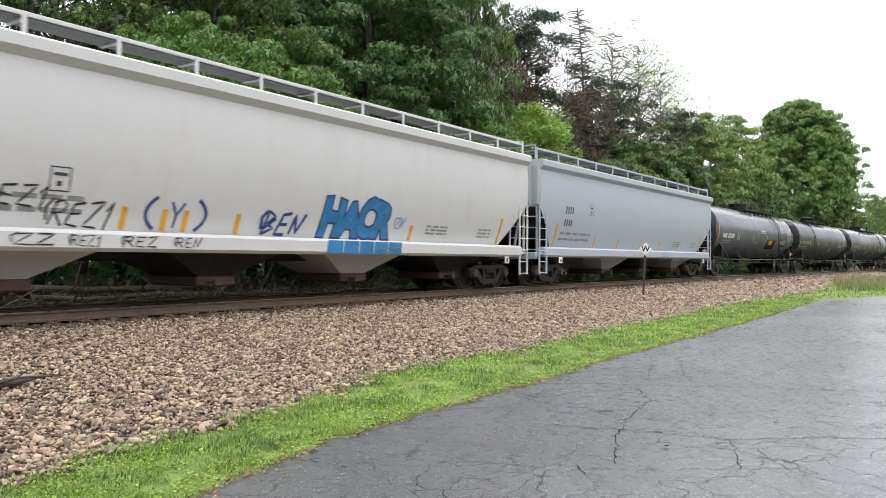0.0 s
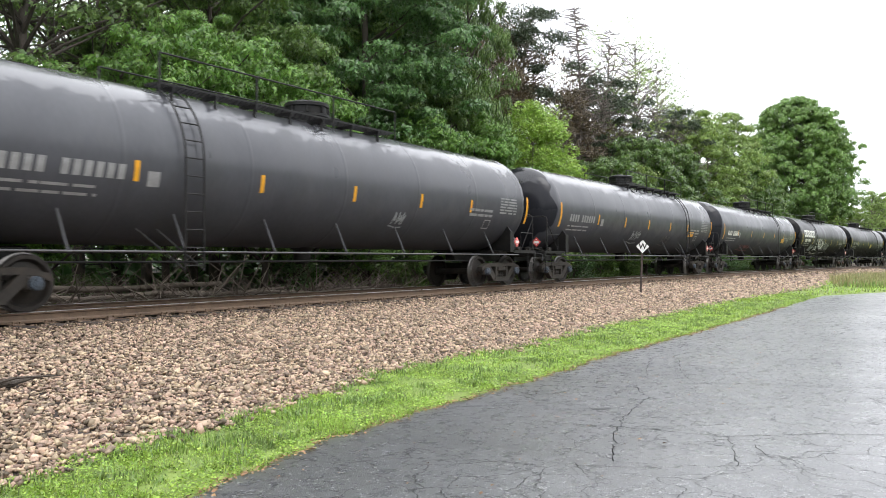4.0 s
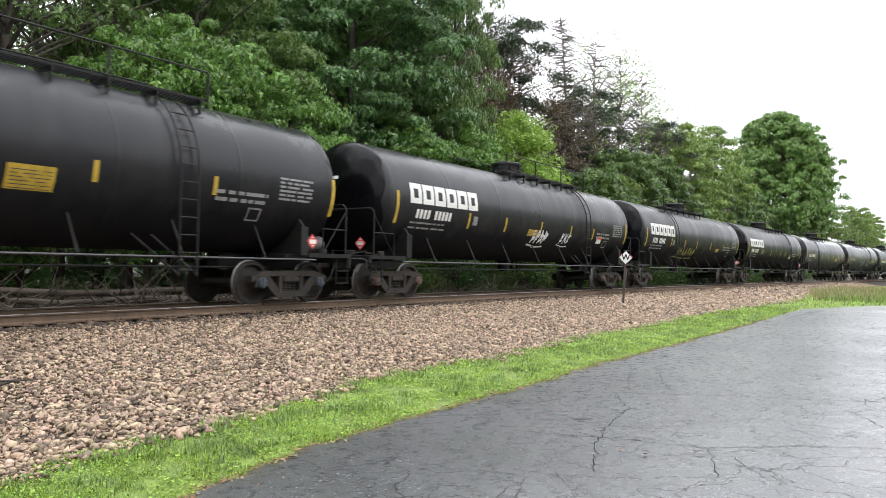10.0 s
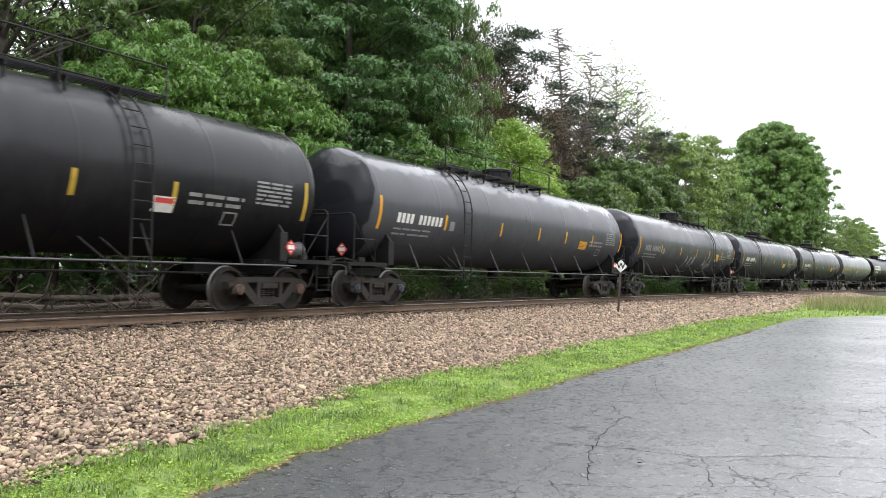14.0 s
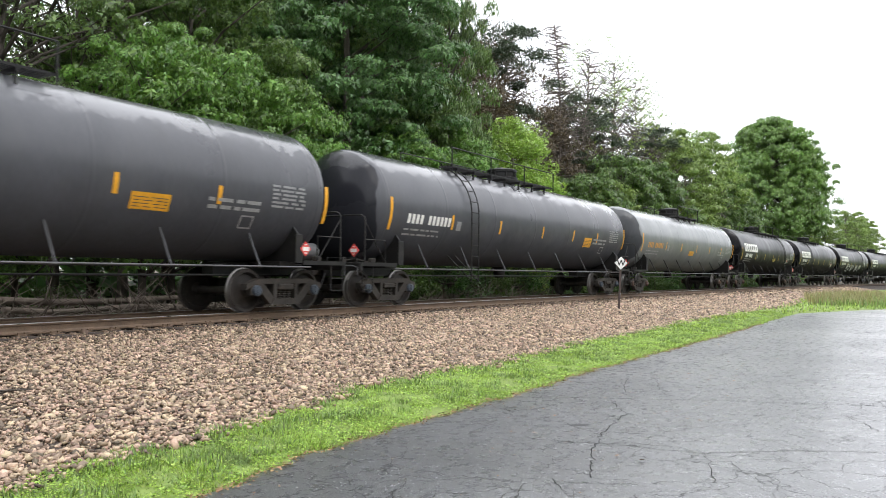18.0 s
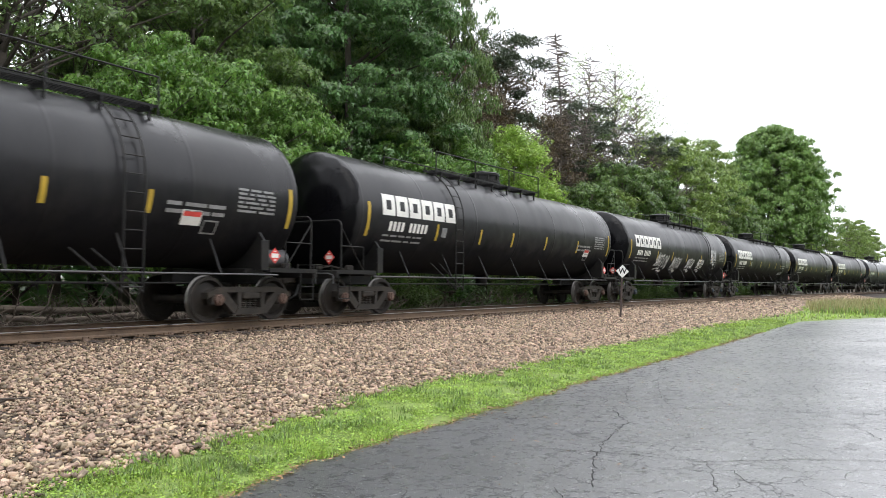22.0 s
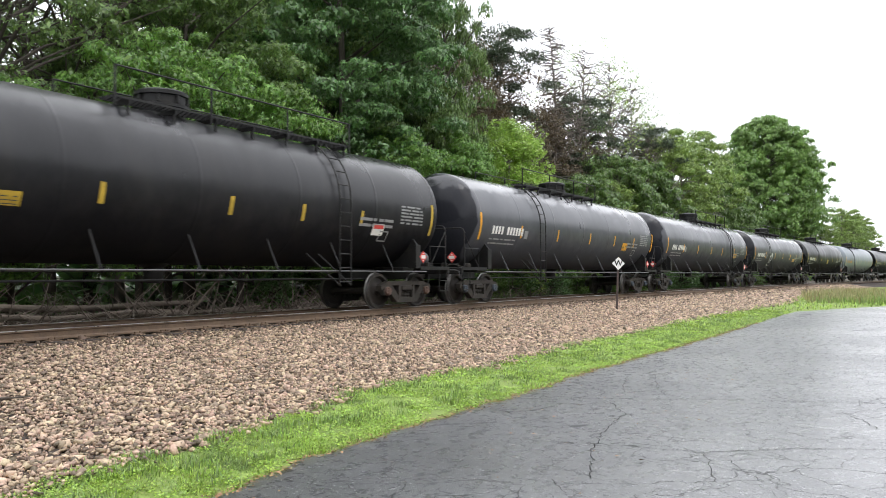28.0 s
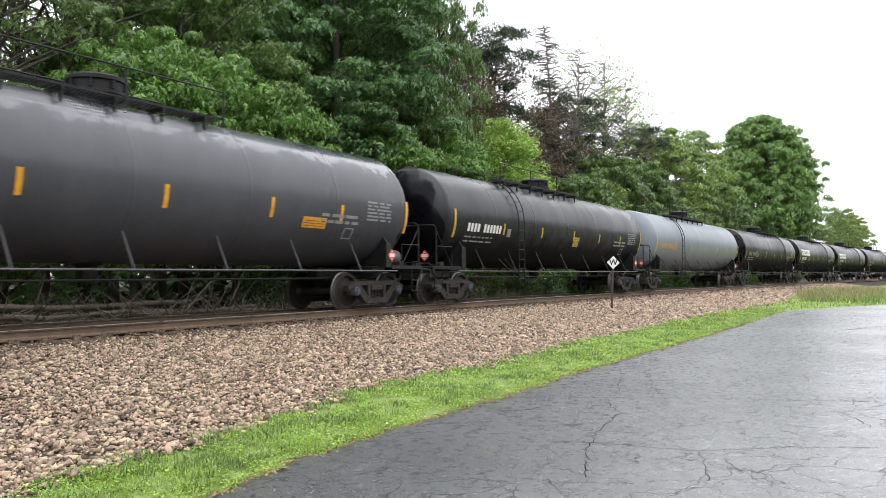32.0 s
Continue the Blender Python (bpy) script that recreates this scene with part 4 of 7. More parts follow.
def tree(name, label, at, h, base, rx, leaf, bark, seed, clumps=90, leaves=240, size=0.17, trunk=0.22, clump=0.8, flat=0.55, shape=0.8, limbs=26,
         needle=False, lean=0.0, twigs=0, bare=0.0, top=0.0, tilt=0.75, lobes=0.2, tiers=0.0, droop=0.55):
    """A tree: tapered trunk with limbs and twigs, and a crown of clumps of leaves with gaps between them.
    base: height of the lowest leaves; rx: crown radius; shape: how far up the widest place lies.
    tiers: the leaves hang in drooping shells round each clump, this thick, instead of filling it; droop: how far their tips hang."""
    rng = np.random.default_rng(seed)
    ob = thing(name, label, "tree", at, rng.uniform(0, 360))
    bend = rng.uniform(-1, 1, 2) * 0.03 * h + np.array([lean, 0])

    def spine(z):
        k = z / h
        return np.array([bend[0] * k * k + 0.012 * h * np.sin(k * 5 + seed), bend[1] * k * k + 0.01 * h * np.sin(k * 4 + 2 * seed), z])

    wood = Shape()
    levels = np.linspace(0, h * 0.93, 12)
    wood.tube([spine(z) - (np.array([0, 0, 0.15]) if z == 0 else 0) for z in levels], trunk, 9, r_end=trunk * 0.12)
    wood.tube([spine(0) - np.array([0, 0, 0.2]), spine(0.35)], trunk * 1.5, 9, r_end=trunk)
    # centres of the clumps fill an uneven egg
    k = np.clip(rng.beta(1.3, 1.3 + top, clumps), 0.02, 0.99)
    prof = np.where(k < 1 - shape, np.sqrt(np.clip(k / (1 - shape), 0, 1)), np.sqrt(np.clip(1 - ((k - (1 - shape)) / shape) ** 2, 0, 1)))
    ang = rng.uniform(0, 2 * np.pi, clumps)
    lobe = 1 + lobes * np.sin(ang * 3 + seed + k * 6) + rng.normal(0, 0.1, clumps)
    rad = rx * prof * lobe * np.sqrt(rng.uniform(0.25, 1, clumps))
    centre = np.array([spine(base + (h - base) * q) for q in k]) + np.stack([rad * np.cos(ang), rad * np.sin(ang), rng.normal(0, 0.25, clumps)], 1)
    order = rng.permutation(clumps)
    for i in order[:limbs]:
        c = centre[i]
        z0 = max(0.25 * base + 0.1 * h, c[2] - (0.35 + 0.25 * rng.uniform()) * np.hypot(*(c - spine(c[2]))[:2]) - 0.4)
        a = spine(min(z0, h * 0.9))
        m = (a + c) / 2 + rng.normal(0, 0.12, 3) + np.array([0, 0, 0.15])
        wood.tube([a, m, c], trunk * (0.42 - 0.25 * min(z0 / h, 1)), 6, r_end=0.012)
    for _ in range(twigs):
        z0 = base + (h * 0.97 - base) * rng.uniform() ** 0.9
        a, w = spine(z0), rng.uniform(0, 2 * np.pi)
        reach = rx * (1.05 - 0.8 * (z0 - base) / max(h - base, 1)) * rng.uniform(0.4, 1)
        d = np.array([np.cos(w), np.sin(w), 0])
        b = a + d * reach * 0.55 + np.array([0, 0, rng.uniform(-0.1, 0.25) * reach])
        c = a + d * reach + np.array([0, 0, rng.uniform(-0.35, 0.35) * reach])
        wood.tube([a, b, c], 0.045, 4, r_end=0.012)
        for _ in range(3):
            e = b + (c - b) * rng.uniform() + rng.normal(0, 0.18, 3) * reach
            wood.tube([b + (c - b) * rng.uniform(0, 0.5), e], 0.018, 3, r_end=0.006)
    part("trunk", wood, bark, ob, smooth=True)
    full = order[int(clumps * bare):]
    if leaf is None:
        return ob
    n = len(full) * leaves
    which = np.repeat(full, leaves)
    p = rng.normal(0, 1, (n, 3))
    p /= np.maximum(np.linalg.norm(p, axis=1), 0.4)[:, None] / rng.uniform(0.35, 1, n)[:, None] ** 0.6
    r = clump * rng.lognormal(0, 0.28, clumps)[which][:, None]
    pts = centre[which] + p * r * np.array([1, 1, flat])
    pts[:, 2] -= 0.22 * (np.linalg.norm(p[:, :2], axis=1) ** 2) * r[:, 0]
    pts[:, 2] = np.maximum(pts[:, 2], 0.15)
    s = size * rng.lognormal(0, 0.28, n)
    rots = turns(rng, n, tilt)
    if tiers:
        q = rng.normal(0, 1, (n, 3))
        q /= np.linalg.norm(q, axis=1)[:, None]
        q[:, 2] = np.where(q[:, 2] < -0.25, -q[:, 2], q[:, 2])
        pts = centre[which] + q * r * np.array([1, 1, flat]) * rng.uniform(1 - tiers, 1.06, n)[:, None]
        pts[:, 2] = np.maximum(pts[:, 2], 0.15)
        rots = facing(q + np.array([0, 0, 0.5]) + rng.normal(0, 0.45, (n, 3)), q * np.array([1, 1, 0.2]) + np.array([0, 0, -droop]) + rng.normal(0, 0.45, (n, 3)))
    part("crown", scatter("crown", pts, NEEDLE if needle else SPRAY, KITE_F if needle else SPRAY_F, leaf, rots, s), None, ob)
    return ob


WOOD = "trees of the wood beside the track"


def plant(src, x, y, rz, k=1.0, kz=None):
    o = copy_thing(src, Matrix.LocRotScale((x, y, float(ground_z(np.array(x), np.array(y)))), Euler((0, 0, radians(rz))), (k, k, kz or k)))
    return o


def gz(x, y):
    return (x, y, float(ground_z(np.array(float(x)), np.array(float(y)))))


maple_dark = tree("maple_tree", "tall dense dark green maple beside the railway", gz(23.4, 21.6), 18, 2.2, 4.3, M_LEAF_DARK, M_BARK, 11, 330, 150, 0.215, 0.3, 0.82, 0.55, shape=0.62, limbs=40, tiers=0.3)
maple_mid = tree("maple_tree", "leafy mid-green maple with spreading limbs", gz(16.0, 21.6), 13, 1.6, 3.9, M_LEAF_MID, M_BARK, 12, 200, 125, 0.185, 0.22, 0.72, 0.65, shape=0.7, limbs=34, tiers=0.4)
maple_light = tree("young_maple_tree", "young maple with fresh light green leaves", gz(15.6, 18.6), 7.6, 1.7, 2.7, M_LEAF_LIGHT, M_BARK, 13, 130, 105, 0.165, 0.12, 0.52, 0.7, shape=0.7, limbs=26, tiers=0.45)
open_tree = tree("broadleaf_tree", "tall thin-leaved tree with dark bare limbs", gz(9.4, 20.6), 17, 4.5, 3.8, M_LEAF_MID, M_BARK, 26, 110, 46, 0.18, 0.2, 0.75, 0.5, shape=0.6, limbs=60, twigs=60, bare=0.25, tiers=0.6)
lime_tree = tree("young_tree", "small yellow-green tree in front of darker trees", gz(33.6, 19.3), 9.0, 1.0, 2.8, M_LEAF_LIME, M_PALEBARK, 14, 190, 120, 0.17, 0.11, 0.6, 0.75, shape=0.72, limbs=26, tilt=0.75, lobes=0.12)
pine = tree("pine_tree", "old pine with dark needles and bare brown lower branches", gz(44, 26.4), 17.6, 9.5, 3.6, M_NEEDLE, M_PALEBARK, 15, 32, 380, 0.24, 0.22, 0.66, 0.4, shape=0.5, limbs=36, needle=True, twigs=90, tilt=1.0)
brown_pine = tree("pine_tree", "half-dead pine with brown needles and tangled twigs", gz(37.5, 25.5), 14.6, 3.2, 3.0, M_NEEDLE_BROWN, M_PALEBARK, 16, 60, 170, 0.24, 0.2, 0.9, 0.5, shape=0.6, limbs=30, needle=True, twigs=170, tilt=1.2)
dead_spruce = tree("dead_spruce", "dead leafless spruce with a bare spire and thin branches", gz(47.7, 24), 19.0, 2.5, 3.7, None, M_PALEBARK, 17, 20, 10, 0.2, 0.2, limbs=4, twigs=330)
birch = tree("birch_tree", "thin birch with bare twigs and sparse yellow-green leaves", gz(58.2, 24.2), 18.8, 5, 4.4, M_LEAF_LIME, M_PALEBARK, 18, 170, 14, 0.17, 0.15, 0.8, 0.8, shape=0.55, limbs=120, twigs=110, bare=0.15)
mixed = tree("broadleaf_tree", "middle-sized broadleaf tree with dull green leaves", gz(50, 20.2), 9.4, 1.0, 3.3, M_LEAF_MIXED, M_BARK, 19, 200, 70, 0.26, 0.17, 0.58, 0.75, shape=0.65, limbs=28, tiers=0.6, droop=0.15)
mixed_light = tree("broadleaf_tree", "loose broadleaf tree with pale yellowish green leaves", gz(68, 21.5), 13.4, 1.5, 3.4, M_LEAF_DULL, M_PALEBARK, 27, 120, 100, 0.26, 0.16, 0.8, 0.6, shape=0.6, limbs=50, twigs=50, bare=0.1, tiers=0.7, droop=0.1)
round_maple = tree("maple_tree", "large free-standing maple with a rounded full crown", gz(110, 23.7), 22.0, 0.8, 7.3, M_LEAF_FAR, M_BARK, 20, 900, 48, 0.44, 0.35, 0.7, 0.9, shape=0.6, limbs=36, lobes=0.05, top=-0.25, tiers=0.5, droop=0.3)
for t in (maple_dark, maple_mid, maple_light, open_tree, lime_tree, pine, brown_pine, dead_spruce, birch, mixed, mixed_light, round_maple):
    tagged(t, group=WOOD)
for x, y, rz, k in ((2.5, 23, 300, 1.0), (24.5, 24.5, 80, 1.05), (29, 21.8, 250, 0.84), (18.5, 26.5, 20, 1.2), (-4, 21, 10, 0.9), (14.5, 25, 130, 0.75)):
    plant(maple_mid, x, y, rz, k)
for x, y, rz, k in ((27.0, 25.5, 100, 0.95), (33, 29, 300, 0.95), (23.5, 29, 30, 1.0)):
    plant(maple_dark, x, y, rz, k)
for x, y, rz, k in ((12.0, 22.2, 100, 0.95), (6.5, 22.5, 220, 1.0), (13.2, 26.5, 300, 1.05), (9.0, 27, 20, 1.0), (52.5, 25.5, 60, 0.85)):
    plant(open_tree, x, y, rz, k)
for x, y, rz, k in ((9.0, 18.6, 60, 0.75), (12.5, 18.8, 150, 1.0), (14, 19.8, 200, 1.08), (6.6, 18.4, 240, 0.6), (24.2, 18.9, 10, 0.9), (28.2, 18.9, 80, 0.95), (38.8, 19.4, 200, 0.7), (20.2, 18.4, 300, 0.62), (18, 19.4, 45, 0.98)):
    plant(maple_light, x, y, rz, k)
for x, y, rz, k in ((43.5, 19.8, 70, 0.8), (56.5, 20.8, 160, 1.05), (62, 25, 210, 1.15), (79, 22.5, 110, 1.25), (51, 22, 20, 0.9), (52.5, 25.2, 250, 1.05), (74, 27, 50, 1.25), (87, 23, 300, 1.0), (40, 30, 80, 1.3), (100, 25, 30, 1.1)):
    plant(mixed, x, y, rz, k)
for x, y, rz, k in ((47, 19.8, 20, 0.55), (62.5, 21, 80, 0.98), (73, 21.2, 190, 1.1), (119, 18.4, 20, 0.6), (132, 17.4, 220, 0.85), (139, 16.9, 120, 0.8), (108, 18.6, 60, 0.5), (124, 17.9, 300, 0.62), (152, 16.9, 200, 0.85), (146, 18.0, 100, 0.9), (165, 19.5, 330, 0.8), (190, 21.5, 10, 0.85), (210, 26, 110, 1.0)):
    plant(mixed_light, x, y, rz, k)
for x, y, rz, k in ((41.0, 26, 120, 0.93), (59.5, 21.9, 220, 0.74), (66, 24, 75, 0.8), (50, 23.4, 300, 0.8), (54, 23.8, 10, 0.76)):
    plant(pine, x, y, rz, k)
for x, y, rz, k in ((30.5, 24.6, 75, 1.15), (50.5, 25, 190, 0.85), (54, 24, 20, 0.75), (35, 27, 140, 1.0), (27.5, 28, 250, 1.2), (46, 24.6, 40, 0.86), (42, 26.8, 100, 0.9), (40, 24, 170, 0.8), (43, 25, 300, 0.98), (39, 26.5, 10, 1.05), (49.5, 24.6, 220, 0.9)):
    plant(brown_pine, x, y, rz, k)
for x, y, rz, k in ((15, 23.5, 15, 0.9),):
    plant(dead_spruce, x, y, rz, k)
plant(maple_mid, 29.8, 20.7, 100, 0.55, 1.36)
plant(birch, 54.5, 24.8, 60, 1.02)
plant(round_maple, 115, 23.6, 120, 0.92)
plant(birch, 62.5, 24.2, 200, 0.95)


screen = tree("broadleaf_tree", "broadleaf tree on the far side of the lot", gz(-6, -24), 11, 0.6, 4.2, M_LEAF_DARK, M_BARK, 25, 60, 36, 0.85, 0.2, 1.3, 0.8, shape=0.7, limbs=14)
tagged(screen, group="trees round the lot")
for k in range(15):
    plant(screen, -48 + k * 7.5 + 2 * math.sin(k * 2.1), -25 + 3 * math.sin(k * 1.7), k * 47, 0.85 + 0.3 * abs(math.sin(k * 1.1)))
for k in range(15):
    plant(screen, 64 + k * 8.5 + 2 * math.sin(k * 1.3), -21 + 3 * math.sin(k * 2.3), k * 61, 1.15 + 0.3 * abs(math.sin(k * 1.9)))
for k in range(4):
    plant(screen, -46 - 3 * (k % 2), -17 + k * 6, k * 80, 1.0)


def build_shrubs():
    """Low green and brush along the foot of the wood."""
    a = tree("shrub", "low leafy shrub at the foot of the wood", gz(22, 17.6), 1.7, 0.15, 1.1, M_LEAF_MIXED, M_BARK, 31, 40, 70, 0.12, 0.03, 0.4, shape=0.8, limbs=14)
    b = tree("shrub", "low dark shrub with bare twigs at the foot of the wood", gz(26, 17.8), 2.2, 0.2, 1.2, M_LEAF_DARK, M_BARK, 32, 36, 70, 0.13, 0.03, 0.42, shape=0.8, limbs=14, twigs=12)
    for t in (a, b):
        t["category"] = "shrub"
        tagged(t, group="shrubs along the track")
    rng = np.random.default_rng(33)
    for i in range(40):
        if i < 16 and i % 3:
            continue
        x = -2 + i * 2.1 + rng.uniform(-0.8, 0.8)
        near = 1.6 if x < 27 else 0.0
        plant(a if rng.uniform() < 0.55 else b, x, float(rail_y(x)) + near + rng.uniform(4.4, 6.6), rng.uniform(0, 360), rng.uniform(0.55, 1.2))


build_shrubs()


def build_thicket():
    """Dim undergrowth that closes the view between the trunks."""
    rng = np.random.default_rng(35)
    n = 30000
    x, y = rng.uniform(-14, 150, n), rng.uniform(23, 36, n)
    top = 3.2 + 1.6 * np.sin(x * 0.37) + 0.9 * np.sin(x * 1.3 + y)
    z = ground_z(x, y) + rng.uniform(0, 1, n) ** 1.2 * np.maximum(top, 1.2)
    ob = thing("thicket", "dim dense undergrowth deep in the wood", "undergrowth", kind="stuff")
    part("leaves", scatter("leaves", np.stack([x, y, z], 1), KITE, KITE_F, M_LEAF_DARK, turns(rng, n, 1.2), 0.55 * rng.lognormal(0, 0.3, n)), None, ob)


build_thicket()


def build_brush():
    """Fallen trunks and a tangle of dead branches behind the track."""
    rng = np.random.default_rng(41)
    for x0, y0, x1, y1, r, z in ((4, 17.6, 13.5, 17.9, 0.11, 0.7), (11, 17.6, 19, 17.2, 0.08, 0.45), (17, 17.7, 24.5, 18.1, 0.09, 0.4), (2, 17.0, 9.5, 17.5, 0.07, 0.3), (8, 17.0, 15.5, 17.6, 0.07, 0.55), (20, 17.6, 27, 18.1, 0.09, 0.5)):
        s = Shape()
        pts = [((x1 - x0) * k + rng.normal(0, 0.06), (y1 - y0) * k + rng.normal(0, 0.06), rng.normal(0, 0.05)) for k in np.linspace(0, 1, 8)]
        s.tube(pts, r, 9, r_end=r * 0.55)
        for _ in range(5):
            k = rng.uniform(0.1, 0.9)
            p = np.array([(x1 - x0) * k, (y1 - y0) * k, 0])
            s.tube([p, p + np.array([rng.normal(0, 0.2), rng.normal(-0.1, 0.15), -z])], 0.04, 6, r_end=0.03)
        log = thing("fallen_log", "fallen dead tree trunk propped on its stubs", "log", (x0, y0, float(ground_z(np.array(x0), np.array(y0))) + z), group="fallen logs")
        part("log", s, M_DEADWOOD, log, smooth=True)
    s = Shape()
    for _ in range(2400):
        x = rng.uniform(1, 34)
        y = float(rail_y(x)) + rng.uniform(3.4, 5.7)
        z = float(ground_z(np.array(x), np.array(y)))
        a = rng.uniform(0, 2 * np.pi)
        l = rng.uniform(0.3, 1.8)
        up = abs(rng.normal(0, 0.5))
        p = np.array([x, y, z + rng.uniform(0, 0.35)])
        q = p + np.array([np.cos(a) * l, np.sin(a) * l * 0.6, up * l])
        s.tube([p, (p + q) / 2 + rng.normal(0, 0.06, 3), q], rng.uniform(0.01, 0.034), 4, r_end=0.004)
    brush = thing("brush_pile", "tangle of dead grey-brown branches on the ground", "brush", kind="stuff")
    part("twigs", s, M_DEADWOOD, brush)
    # ground cover leaves
    n = 26000
    x = rng.uniform(1, 60, n)
    y = rail_y(x) + rng.uniform(3.3, 7.6, n)
    patch = np.array([noise.noise((p * 0.7, q * 0.7, 5)) for p, q in zip(x, y)])
    keep = rng.uniform(0, 1, n) < np.clip(0.25 + patch * 1.5, 0.03, 1)
    x, y = x[keep], y[keep]
    pts = np.stack([x, y, ground_z(x, y) + rng.uniform(0.02, 0.4, len(x)) * np.clip(0.5 + patch[keep], 0.1, 1)], 1)
    cover = thing("ground_cover", "patchy green weeds on the ground under the trees", "weeds", kind="stuff")
    part("weeds", scatter("weeds", pts, KITE, KITE_F, M_LEAF_MIXED, turns(rng, len(x), 0.6), 0.075 * rng.lognormal(0, 0.3, len(x))), None, cover)


build_brush()


# ---- rolling stock ----
R_TANK, Z_TANK = 1.49, 2.575       # tank radius and height of its axis over the rails


def wheelset_mesh():
    half = [(0.0, -1.06), (0.07, -1.06), (0.08, -1.04), (0.08, -0.84), (0.12, -0.83), (0.14, -0.79), (0.2, -0.765), (0.34, -0.745), (0.37, -0.8), (0.385, -0.826),
            (0.448, -0.826), (0.457, -0.816), (0.462, -0.73), (0.487, -0.715), (0.487, -0.69), (0.47, -0.682), (0.385, -0.682), (0.36, -0.71), (0.15, -0.72), (0.12, -0.66), (0.085, -0.64)]
    prof = half + [(r, -h) for r, h in reversed(half)]
    mats = [1 if half[min(i, len(prof) - 2 - i)][0] > 0.44 and half[min(i, len(prof) - 2 - i)][1] < -0.69 and i not in (10, len(prof) - 12) else 0 for i in range(len(prof) - 1)]
    s = Shape().lathe(prof, 28, "y", mats=mats)
    return s.mesh("wheelset", [M_WHEEL, M_TREAD], True)


def side_frame_mesh():
    s = Shape()
    top = [(-1.14, 0.47), (-1.14, 0.6), (-0.78, 0.71), (0.78, 0.71), (1.14, 0.6), (1.14, 0.47), (0.98, 0.57), (0.66, 0.6), (-0.66, 0.6), (-0.98, 0.57)]
    s.prism(top, -0.09, 0.09)
    for k in (-1, 1):
        diag = [(-0.9 * k, 0.57), (-0.66 * k, 0.61), (-0.32 * k, 0.27), (-0.46 * k, 0.17)]
        s.prism(diag if k > 0 else diag[::-1], -0.085, 0.085)
        col = [(-0.37 * k, 0.25), (-0.27 * k, 0.25), (-0.27 * k, 0.62), (-0.37 * k, 0.62)]
        s.prism(col[::-1] if k > 0 else col, -0.095, 0.095)
        s.box((k * 0.889, 0, 0.46), (0.27, 0.2, 0.24), 0.03)
    s.prism([(-0.47, 0.15), (0.47, 0.15), (0.36, 0.28), (-0.36, 0.28)], -0.11, 0.11)
    s.box((0, 0, 0.53), (0.46, 0.24, 0.13), 0.02)
    return s.mesh("side_frame", M_TRUCK)


def spring_mesh():
    s = Shape()
    for x in (-0.14, 0.0, 0.14):
        prof = [(0.0, 0.27)]
        for k in range(5):
            z = 0.275 + k * 0.042
            prof += [(0.045, z), (0.07, z + 0.012), (0.07, z + 0.026), (0.045, z + 0.036)]
        s.lathe(prof + [(0.0, 0.485)], 8, "z", (x, 0, 0))
    return s.mesh("spring_nest", M_TRUCK)


ME_WHEELSET, ME_FRAME, ME_SPRING = wheelset_mesh(), side_frame_mesh(), spring_mesh()
ME_BOLSTER = Shape().box((0, 0, 0.6), (0.36, 2.0, 0.2), 0.03).box((0, 0, 0.74), (0.34, 0.5, 0.12), 0.02).box((0.55, 0, 0.45), (0.12, 1.7, 0.12), 0.02).box((-0.55, 0, 0.45), (0.12, 1.7, 0.12), 0.02).mesh("truck", M_TRUCK)
_cap = Shape().lathe([(0.0, -0.06), (0.05, -0.06), (0.06, -0.045), (0.1, -0.04), (0.115, -0.02), (0.115, 0.06)], 16, "y")
for _a in range(3):
    _cap.box((0.07 * math.cos(_a * 2.1), -0.05, 0.07 * math.sin(_a * 2.1)), (0.03, 0.03, 0.03))
ME_CAP = {False: _cap.mesh("bearing_cap", M_CAP), True: _cap.mesh("bearing_cap", M_CAPRUST)}


def add_truck(car, x, rusty):
    truck = part("truck", ME_BOLSTER, None, car, "oily cast steel truck with two wheelsets", (x, 0, 0))
    for side in (-1, 1):
        part("side_frame", ME_FRAME, None, truck, at=(0, side * 1.0, 0))
        part("spring_nest", ME_SPRING, None, truck, at=(0, side * 1.0, 0))
        part("wheelset", ME_WHEELSET, None, truck, "steel wheels with bright treads on an axle", (side * 0.889, 0, 0.457))
        for end in (-1, 1):
            part("bearing_cap", ME_CAP[rusty], None, truck, at=(side * 0.889, end * 1.13, 0.457), turn=(0, 0, 0 if end < 0 else 180))


ME_COUPLER = Shape().box((-0.28, 0, 0), (0.5, 0.14, 0.18), 0.02).box((-0.03, 0.03, 0), (0.16, 0.3, 0.28), 0.05).box((0.02, -0.12, 0), (0.14, 0.1, 0.26), 0.03).mesh("coupler", M_TRUCK)


ME_BOLT = Shape().box((0, 0, 0), (0.06, 0.06, 0.16), 0.01).mesh("bolt", M_STEEL)
ME_SLAT = Shape().box((0, 0, 0), (0.05, 2.84, 0.03), 0.006).mesh("slat", M_STEEL)


def head_fit(paint):
    """How far the shell ends from the coupling, and how deep its head is dished."""
    return (1.1, 0.5) if paint is M_BLACK else (1.27, 0.6)


